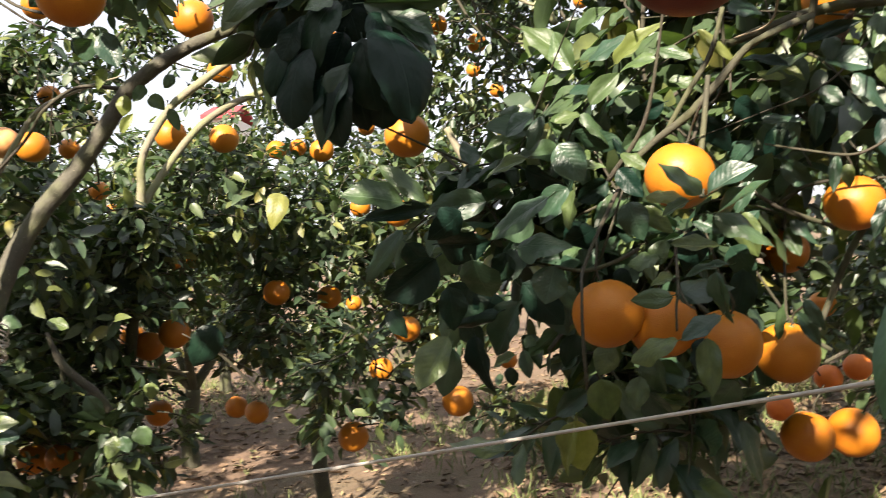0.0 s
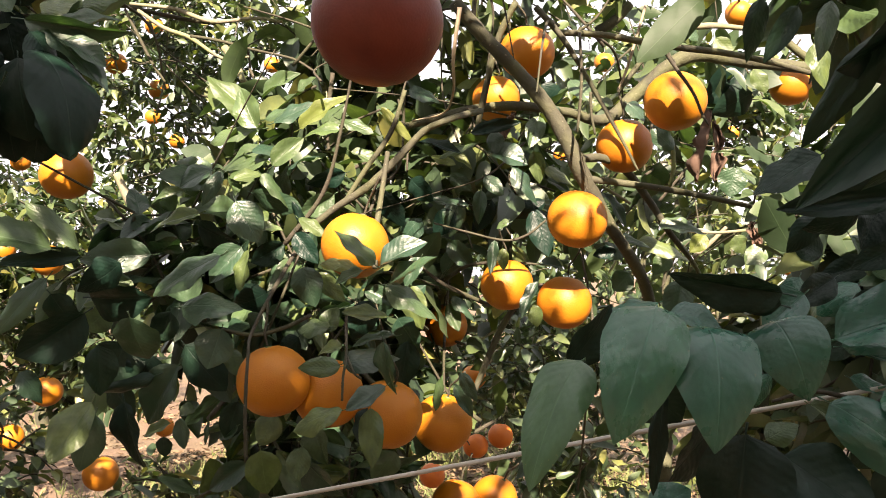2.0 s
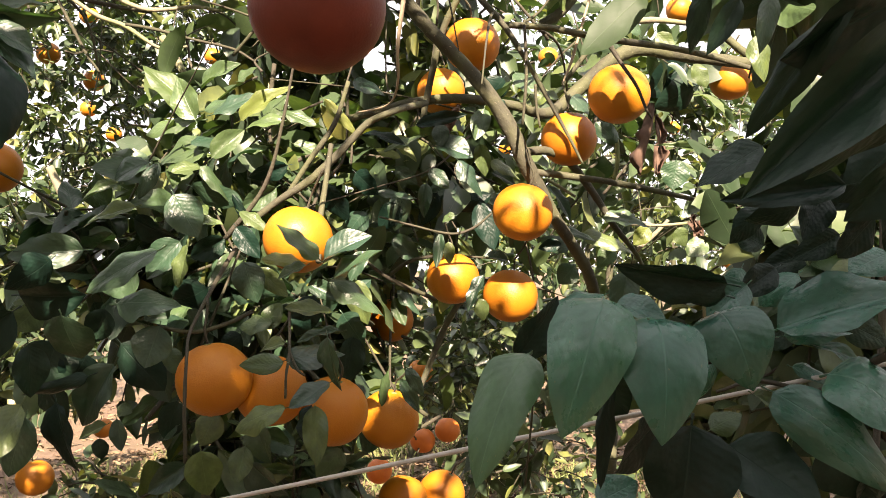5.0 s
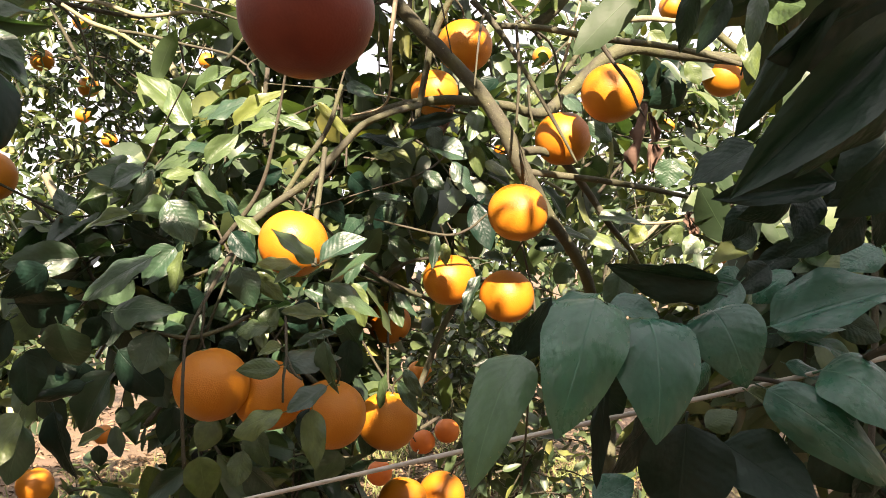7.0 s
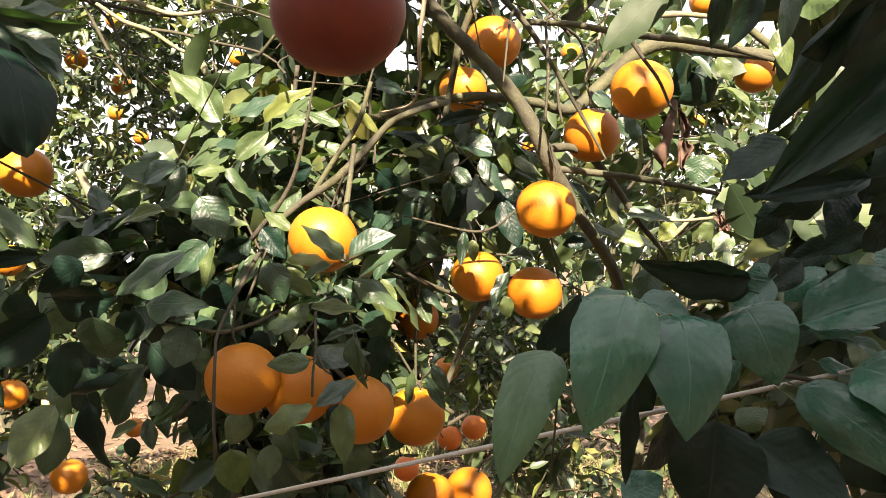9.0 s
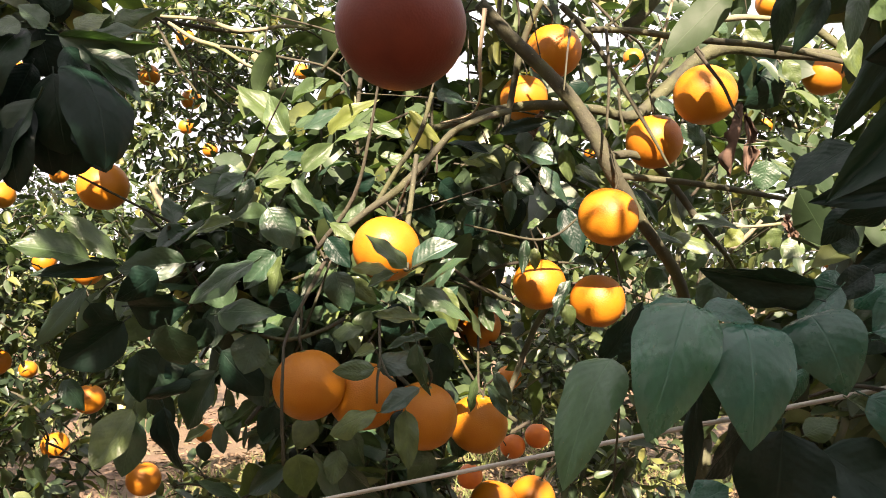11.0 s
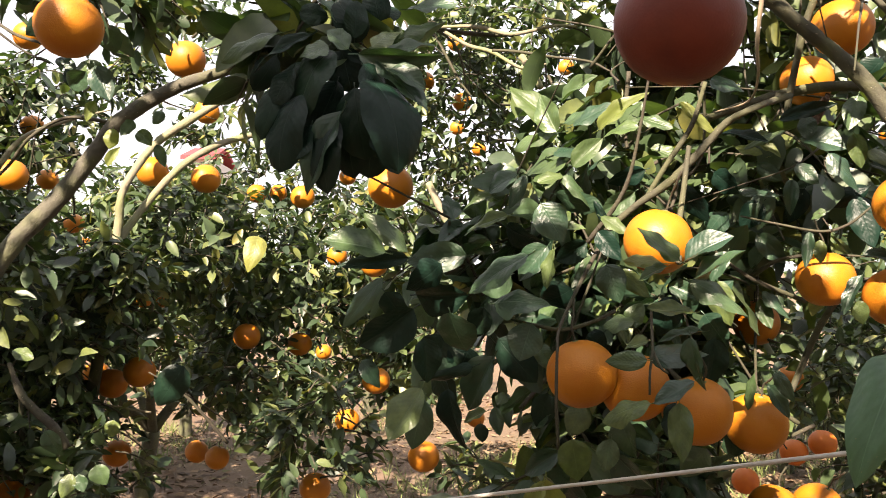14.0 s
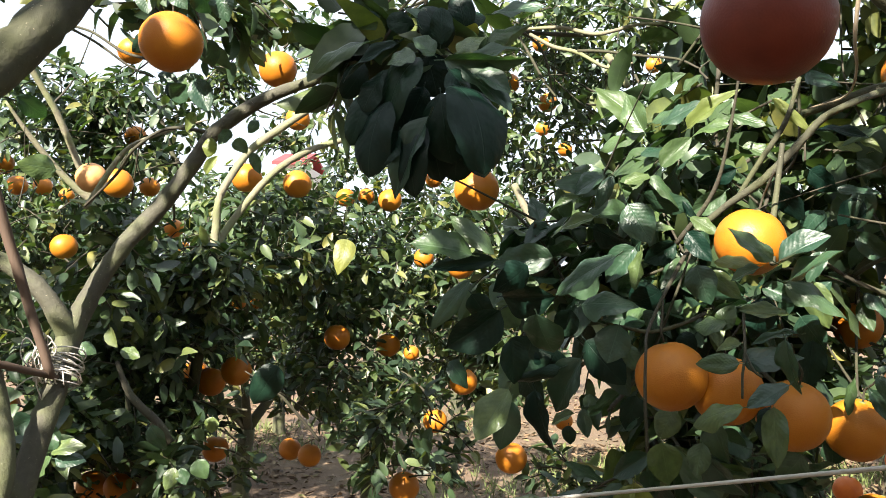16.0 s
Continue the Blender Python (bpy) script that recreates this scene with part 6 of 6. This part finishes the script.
clump(farright_tree, (1.515, 1.718, 1.894), (0.22, 0.2, 0.14), 45, 0.07)
clump(farright_tree, (1.2, 1.98, 1.8), (0.16, 0.15, 0.12), 22, 0.065)
clump(leftfar_tree, (-1.086, 2.273, 0.890), (0.3, 0.2, 0.12), 40, 0.046)
clump(leftfar_tree, (-0.978, 1.875, 0.899), (0.2, 0.15, 0.1), 57, 0.049)
clump(left_tree, (-0.707, 1.731, 0.962), (0.1, 0.1, 0.07), 16, 0.06)
# out of view; added to shade the inside of the centre tree
clump(right_tree, (0.2, 0.45, 2.12), (0.14, 0.1, 0.06), 14, 0.055)
clump(farright_tree, (1.440, 2.683, 1.101), (0.3, 0.2, 0.24), 90, 0.055)
clump(farright_tree, (1.27, 2.28, 1.12), (0.12, 0.12, 0.11), 34, 0.05)
clump(midfar_tree, (0.06, 2.36, 1.15), (0.1, 0.1, 0.08), 30, 0.05)
clump(farright_tree, (1.845, 2.807, 1.206), (0.3, 0.25, 0.2), 60, 0.06)
clump(farthree_tree, (-1.349, 2.859, 1.989), (0.125, 0.100, 0.111), 95, 0.045)
clump(farthree_tree, (-1.301, 2.913, 1.855), (0.127, 0.101, 0.092), 70, 0.045)
clump(farthree_tree, (-1.552, 2.958, 1.947), (0.083, 0.067, 0.083), 24, 0.045)
clump(leftmid_tree, (-1.053, 3.259, 2.183), (0.103, 0.082, 0.087), 40, 0.042)
clump(leftmid_tree, (-0.862, 3.367, 1.958), (0.094, 0.075, 0.052), 22, 0.042)
# crown above the view, added to keep skylight off the leaves below
clump(centre_tree, (0.5, 1.5, 2.36), (0.6, 0.42, 0.26), 190, 0.08)
clump(centre_tree, (0.05, 1.65, 2.4), (0.25, 0.3, 0.2), 30, 0.08)


def row_tree(x, y, height, seed):
    """A whole tree of the rows behind: trunk, limbs and crown."""
    rng = np.random.default_rng(seed)
    root = tree(x, y, "citrus tree with a rounded leafy crown and scattered fruit")
    fork = np.array((x + rng.uniform(-0.05, 0.05), y, 0.45))
    limb(root, [(x, y, -0.05, 0.06), (x, y, 0.2, 0.05), (*fork, 0.045)], "trunk")
    for k in range(4):
        a = k * 1.57 + rng.uniform(0, 1)
        tip = (x + 0.55 * math.cos(a), y + 0.55 * math.sin(a), height * rng.uniform(0.62, 0.8))
        mid = (x + 0.3 * math.cos(a), y + 0.3 * math.sin(a), 0.85)
        limb(root, [(*fork, 0.032), (*mid, 0.022), (*tip, 0.01)])
    for k in range(5):
        a = k * 1.26 + rng.uniform(0, 0.6)
        c = (x + 0.5 * math.cos(a), y + 0.5 * math.sin(a), height * rng.uniform(0.42, 0.62))
        clump(root, c, (0.5, 0.5, 0.42), 70, 0.078)
    clump(root, (x, y, height * 0.78), (0.6, 0.6, 0.36), 100, 0.078)
    return root


# trees behind and beside the camera are unseen, added to block sky and sun
for number, (x, y, h) in enumerate(((-2.6, 4.4, 2.3), (-1.5, 4.9, 2.2), (1.35, 5.3, 2.9), (2.4, 3.6, 3.2), (3.2, 2.0, 3.1), (-2.9, 2.0, 2.9), (2.7, 5.6, 3.3), (-1.8, 7.0, 2.5), (-0.3, 8.2, 2.4), (2.0, 7.8, 2.5), (-4.2, 6.4, 2.4), (4.3, 4.2, 3.3), (-0.9, -1.7, 3.0), (-0.05, -1.35, 2.8), (0.85, -1.7, 3.0), (2.5, -0.5, 3.0), (-2.2, -0.4, 3.0), (-2.4, -2.2, 3.1), (0.0, -3.0, 3.2), (2.4, -2.4, 3.1), (-2.4, 1.2, 2.9), (-4.3, 0.2, 2.9), (-4.5, 2.5, 2.8), (4.7, -0.6, 3.0), (4.7, 1.7, 3.0), (-4.3, -2.4, 3.0), (-2.3, -4.5, 3.0), (0.2, -5.2, 3.1), (2.5, -4.6, 3.0))):
    row_tree(x, y, h, 100 + number)

# boughs over the standing place, out of view, added where they block the sun
clump(left_tree, (0.06, -0.95, 2.4), (0.42, 0.3, 0.18), 170, 0.09)
clump(left_tree, (-0.25, -0.85, 2.42), (0.13, 0.1, 0.1), 50, 0.09)
clump(left_tree, (-0.38, -0.42, 2.4), (0.24, 0.2, 0.14), 62, 0.09)
clump(left_tree, (-0.25, -0.59, 2.44), (0.11, 0.08, 0.07), 50, 0.075)
clump(left_tree, (-1.75, -0.1, 2.5), (0.5, 0.4, 0.2), 110, 0.09)
clump(left_tree, (-0.03, -0.75, 2.48), (0.3, 0.2, 0.13), 110, 0.09)
clump(left_tree, (-0.42, 0.14, 2.4), (0.2, 0.18, 0.12), 42, 0.09)
clump(left_tree, (-0.85, 0.55, 2.4), (0.25, 0.2, 0.16), 14, 0.09)
clump(left_tree, (-1.3, 0.95, 2.3), (0.35, 0.3, 0.2), 15, 0.09)
clump(leftfar_tree, (-1.1, 1.9, 2.3), (0.4, 0.35, 0.15), 12, 0.08)
clump(farthree_tree, (-1.7, 2.2, 2.5), (0.5, 0.4, 0.2), 20, 0.09)
clump(farthree_tree, (-2.5, 2.4, 2.55), (0.45, 0.4, 0.2), 70, 0.09)
clump(left_tree, (-0.85, -0.4, 2.45), (0.4, 0.45, 0.2), 60, 0.09)
clump(right_tree, (0.25, 0.02, 2.42), (0.42, 0.34, 0.12), 9, 0.06)
clump(right_tree, (0.42, 0.66, 2.02), (0.38, 0.14, 0.07), 26, 0.05)
clump(right_tree, (0.17, 0.23, 2.45), (0.1, 0.09, 0.06), 9, 0.07)
clump(left_tree, (-1.45, 0.75, 2.45), (0.3, 0.3, 0.15), 62, 0.09)
clump(right_tree, (0.95, -0.7, 2.5), (0.5, 0.4, 0.2), 30, 0.09)
clump(right_tree, (1.45, 0.1, 2.45), (0.35, 0.5, 0.3), 40, 0.09)
limb(right_tree, [(1.25, 0.35, -0.05, 0.06), (1.27, 0.33, 0.4, 0.05), (1.2, 0.35, 1.0, 0.042), (1.0, 0.4, 1.7, 0.03), (0.75, 0.3, 2.2, 0.02), (0.4, 0.2, 2.45, 0.008)], "trunk")
limb(right_tree, [(1.2, 0.35, 1.0, 0.03), (0.95, 0.45, 1.2, 0.02), (0.66, 0.42, 1.33, 0.011)])

bare_shoots(centre_tree, (0.62, 1.25, 1.72), (0.35, 0.2, 0.2), 34, 11)
bare_shoots(centre_tree, (0.4, 1.2, 1.35), (0.3, 0.12, 0.2), 14, 12)
bare_shoots(farright_tree, (1.25, 1.6, 1.6), (0.4, 0.3, 0.35), 26, 13)
bare_shoots(midfar_tree, (0.35, 2.4, 1.95), (0.4, 0.4, 0.25), 16, 14)
bare_shoots(farthree_tree, (-1.1, 2.3, 1.8), (0.45, 0.3, 0.3), 18, 15)


SINGLES = {centre_tree: 170, right_tree: 110, left_tree: 150}
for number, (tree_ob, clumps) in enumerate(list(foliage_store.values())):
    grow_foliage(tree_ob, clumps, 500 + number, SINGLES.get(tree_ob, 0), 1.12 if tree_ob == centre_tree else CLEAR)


# ---- poles and ties ----


def pole(name, points, material, label, category, sides=8):
    root = new(name)
    root.matrix_basis = pose(*points[0][:3])
    tagged(root, label, category)
    rows = smooth_path(points, 10)
    rng = np.random.default_rng(len(points) + 7)
    verts, faces = tube(rows[:, :3], rows[:, 3] * (1 + rng.normal(0, 0.04, len(rows))), sides, 0.06, rng)
    child(mesh_object("cane", verts, faces, material), root)
    return root


pole("wooden_stake", [(-0.71, 1.047, 1.654, 0.008), (-0.68, 1.107, 1.433, 0.008), (-0.64, 1.144, 1.246, 0.007)], stake_wood, "weathered brown wooden stake tied to a trunk", "stake")
pole("bamboo_cane", [(-0.707, 1.015, 1.294, 0.006), (-0.673, 1.071, 1.273, 0.006), (-0.639, 1.156, 1.245, 0.005)], stake_wood, "thin bamboo cane tied across to a trunk", "cane")
pole("bamboo_pole", [(-1.061, 1.806, 0.778, 0.0034), (-0.465, 1.256, 0.992, 0.0026), (-0.04, 0.862, 1.145, 0.002), (0.385, 0.469, 1.299, 0.0017), (0.896, -0.0031, 1.482, 0.0017)], bamboo, "long thin split bamboo pole tied between the trees", "pole")


def torus(centre, axis, ring, thick, squash, seed):
    """A loop of string round an axis, slightly uneven."""
    rng = np.random.default_rng(seed)
    axis = unit(np.array(axis, float))
    side = unit(np.cross(axis, (0.2, 0.9, 0.1)))
    up = np.cross(axis, side)
    a = np.linspace(0, 2 * math.pi, 25)
    wob = 1 + 0.06 * np.sin(3 * a + rng.uniform(0, 6))
    slant = 0.35 * ring * np.sin(a + rng.uniform(0, 6)) * squash
    pts = np.array(centre) + ring * wob[:, None] * (side * np.cos(a)[:, None] + up * np.sin(a)[:, None]) + axis * slant[:, None]
    return tube(pts, np.full(25, thick), 5)


def string_tie(centre, axis, ring):
    root = new("string_tie")
    root.matrix_basis = pose(*centre)
    tagged(root, "white plastic string wound and knotted round a tree trunk", "string")
    ax = unit(np.array(axis, float))
    for k in range(12):
        along = (k % 6 - 2.5) * 0.003 + (0.011 if k < 6 else -0.013)
        v, f = torus(np.array(centre) + ax * along, axis, ring * (1.02 + 0.035 * (k % 3)), 0.0011, 0.3 + 0.25 * (k % 4), k)
        child(mesh_object("loop", v, f, string_white), root)
    c = np.array(centre) + np.array((-0.016, -0.034, -0.006))
    # wound round the crossing cane
    for k in range(6):
        v, f = torus(c + np.array((0.007 * k - 0.002, 0.002 * k, -0.001 * k)), (1, 0.3, -0.1 + 0.1 * (k % 3)), 0.0095 + 0.001 * (k % 2), 0.0011, 0.6, 20 + k)
        child(mesh_object("loop", v, f, string_white), root)
    # a loose bow up along the stake, and short tails
    for k, (dx, dz, wide) in enumerate(((0.022, 0.058, 0.010), (0.016, 0.062, 0.006), (0.028, 0.05, 0.008), (-0.008, 0.055, 0.014), (0.012, 0.04, 0.012))):
        tip = c + (dx, -0.012, dz)
        pts = smooth_path([tuple(c), tuple(c + (dx * 0.4 - wide, -0.014, dz * 0.5)), tuple(tip + (-wide * 0.6, 0, -0.004)), tuple(tip), tuple(tip + (wide * 0.5, 0.004, -0.012)), tuple(c + (dx * 0.5 + wide * 0.6, -0.006, dz * 0.4)), tuple(c + (0.003, 0, 0.002))], 5)
        v, f = tube(pts, np.full(len(pts), 0.001), 5)
        child(mesh_object("bow", v, f, string_white), root)
    for dx, dz in ((-0.03, -0.02), (-0.022, 0.016), (0.01, -0.034)):
        pts = smooth_path([tuple(c), tuple(c + (dx * 0.4, -0.012, dz * 0.3)), tuple(c + (dx, -0.008, dz))], 6)
        v, f = tube(pts, np.full(len(pts), 0.0011), 5)
        child(mesh_object("tail", v, f, string_white), root)
    v, f = torus(c, (1, 0.2, 0.4), 0.006, 0.005, 0.8, 9)
    child(mesh_object("knot", v, f, string_white), root)


string_tie((-0.649, 1.186, 1.254), (-0.034, 0.5, 0.865), 0.029)


def dried_leaf(x, y, z, length, turn, label):
    """A crumpled, rolled brown dead leaf caught in the twigs."""
    verts, faces = [], []
    rows, cols = 22, 11
    s = np.linspace(0, 1, rows)
    for i in range(rows):
        w = 0.5 * max(half_width(s[i], 0.5), 0.12) * (0.25 + 0.07 * math.sin(17 * s[i] + turn)) * length
        sway = 0.006 * math.sin(5 * s[i] + turn)
        for k in range(cols):
            a = (k / (cols - 1) - 0.5) * 4.6
            crease = 0.005 * noise.noise(Vector((60 * w * math.sin(a) + turn, 9 * s[i], k * 0.7))) + 0.0025 * math.sin(2.6 * k + 11 * s[i])
            r = w * 0.62 + crease
            verts.append((r * math.sin(a) + sway, r * (1 - math.cos(a)) + 0.02 * s[i] ** 2, -s[i] * length + 0.5 * crease))
    for i in range(rows - 1):
        for k in range(cols - 1):
            j = cols * i + k
            faces.append((j, j + 1, j + cols + 1, j + cols))
    uv = [(0.5, 0.5)] * len(verts)
    ob = mesh_object("dried_leaf", verts, faces, dry_leaf, uv)
    solid = ob.modifiers.new("thickness", "SOLIDIFY")
    solid.thickness = 0.0012
    ob.matrix_basis = pose(x, y, z, 0, 0, turn)
    tagged(ob, label, "dead leaf", "dried leaves in the twigs")


dried_leaf(0.917, 1.044, 1.668, 0.115, 20, "curled brown dead leaf hanging from a twig")
dried_leaf(0.934, 1.053, 1.652, 0.1, 160, "curled brown dead leaf hanging from a twig")
dried_leaf(0.622, 1.155, 1.653, 0.05, 80, "curled brown dead leaf hanging from a twig")
dried_leaf(1.079, 1.087, 1.492, 0.05, 10, "curled brown dead leaf hanging from a twig")
dried_leaf(1.083, 1.111, 1.498, 0.055, 120, "curled brown dead leaf hanging from a twig")


def ground_cover():
    rng = np.random.default_rng(77)
    n = 30000
    x, y = rng.uniform(-4.5, 6.0, n), rng.uniform(0.6, 9.0, n)
    keep = np.array([noise.noise(Vector((a * 0.9, b * 0.9, 7))) for a, b in zip(x, y)]) > rng.uniform(-0.5, 0.5, n)
    # more of it lies under the trees of the row
    x, y = np.append(x[keep], rng.uniform(0.4, 3.6, 9000)), np.append(y[keep], rng.uniform(2.4, 6.5, 9000))
    n = len(x)
    z = np.array([ground_height(a, b) for a, b in zip(x, y)]) + 0.006
    a = rng.uniform(0, 6.28, n)
    along = unit(np.stack([np.cos(a), np.sin(a), rng.normal(0, 0.2, n)], 1))
    face = unit(np.stack([rng.normal(0, 0.35, n), rng.normal(0, 0.35, n), np.ones(n)], 1))
    face = unit(face - along * (face * along).sum(1, keepdims=True))
    size = rng.uniform(0.025, 0.075, n)
    v, f, uv = leaf_block(np.stack([x, y, z], 1), along, face, size, size * rng.uniform(0.35, 0.5, n), rng.uniform(-0.3, 0.1, n), rng.uniform(0.1, 0.8, n), rng.uniform(-0.1, 0.1, n))
    tagged(mesh_object("leaf_litter", v, f.tolist(), litter_brown, uv), "dry brown fallen leaves scattered over the soil", "leaf litter", kind="stuff")
    base, along, face, size = [], [], [], []
    for tuft in range(1220):
        cx, cy = rng.uniform(-4, 5.5), rng.uniform(1.6, 8.5)
        if tuft >= 1000:
            cx, cy = rng.uniform(0.4, 3.4), rng.uniform(2.6, 6.0)
        elif noise.noise(Vector((cx * 0.7, cy * 0.7, 21))) < 0.02:
            continue
        for _ in range(rng.integers(10, 22)):
            px, py = cx + rng.normal(0, 0.06), cy + rng.normal(0, 0.06)
            d = unit(np.array((rng.normal(0, 0.5), rng.normal(0, 0.5), 1.0)))
            g = unit(np.cross(d, rng.normal(size=3)))
            base.append((px, py, ground_height(px, py) - 0.005)), along.append(d), face.append(g), size.append(rng.uniform(0.05, 0.16))
    base, along, face, size = map(np.array, (base, along, face, size))
    n = len(base)
    v, f, uv = leaf_block(base, along, face, size, np.full(n, 0.007), rng.uniform(0.1, 0.7, n), np.full(n, 0.2), np.zeros(n))
    tagged(mesh_object("grass", v, f.tolist(), grass_green, uv), "thin tufts of green and straw grass on bare soil", "grass", kind="stuff")


litter_brown = Nodes("litter")
litter_brown.put(litter_brown.bsdf, "Base Color", litter_brown.ramp(litter_brown.add("NewGeometry").outputs["Random Per Island"], (0.0, (0.05, 0.03, 0.017)), (0.5, (0.15, 0.095, 0.052)), (0.85, (0.24, 0.165, 0.098)), (1.0, (0.12, 0.13, 0.045))))
litter_brown.put(litter_brown.bsdf, "Roughness", 0.8)
litter_brown.bump(litter_brown.noise(80.0, 3), 0.4, 0.002)
litter_brown = litter_brown.mat
ground_cover()


def box(name, low, high, material, parent):
    bm = bmesh.new()
    bmesh.ops.create_cube(bm, size=1, matrix=Matrix.Translation([(p + q) / 2 for p, q in zip(low, high)]) @ Matrix.Diagonal([q - p for p, q in zip(low, high)] + [1]))
    ob = part(name, bm, material, parent)
    ob.data.polygons.foreach_set("use_smooth", [False] * 6)
    return ob


def far_house(x, y):
    root = new("house")
    root.matrix_basis = pose(x, y, 0)
    tagged(root, "pale farmhouse with a red pitched roof beyond the trees", "house")
    box("wall", (x - 0.75, y, 0), (x + 0.75, y + 5, 7.25), wall_pale, root)
    bm = bmesh.new()
    profile = [(-0.4, 7.2), (2.5, 8.0), (5.4, 7.2), (5.4, 7.4), (2.5, 8.2), (-0.4, 7.4)]
    ends = [[bm.verts.new((x + sx, y + p, z)) for p, z in profile] for sx in (-0.9, 0.9)]
    for k in range(6):
        bm.faces.new((ends[0][k], ends[0][(k + 1) % 6], ends[1][(k + 1) % 6], ends[1][k]))
    bm.faces.new(ends[0][::-1]), bm.faces.new(ends[1])
    bmesh.ops.recalc_face_normals(bm, faces=bm.faces)
    ob = part("roof", bm, roof_red, root, "red sheet roof")
    ob.data.polygons.foreach_set("use_smooth", [False] * len(ob.data.polygons))
    for wx in (-0.35, 0.35):
        box("window", (x + wx - 0.18, y - 0.04, 4.2), (x + wx + 0.18, y + 0.02, 5.4), stake_wood, root)


far_house(-10.5, 43.4)
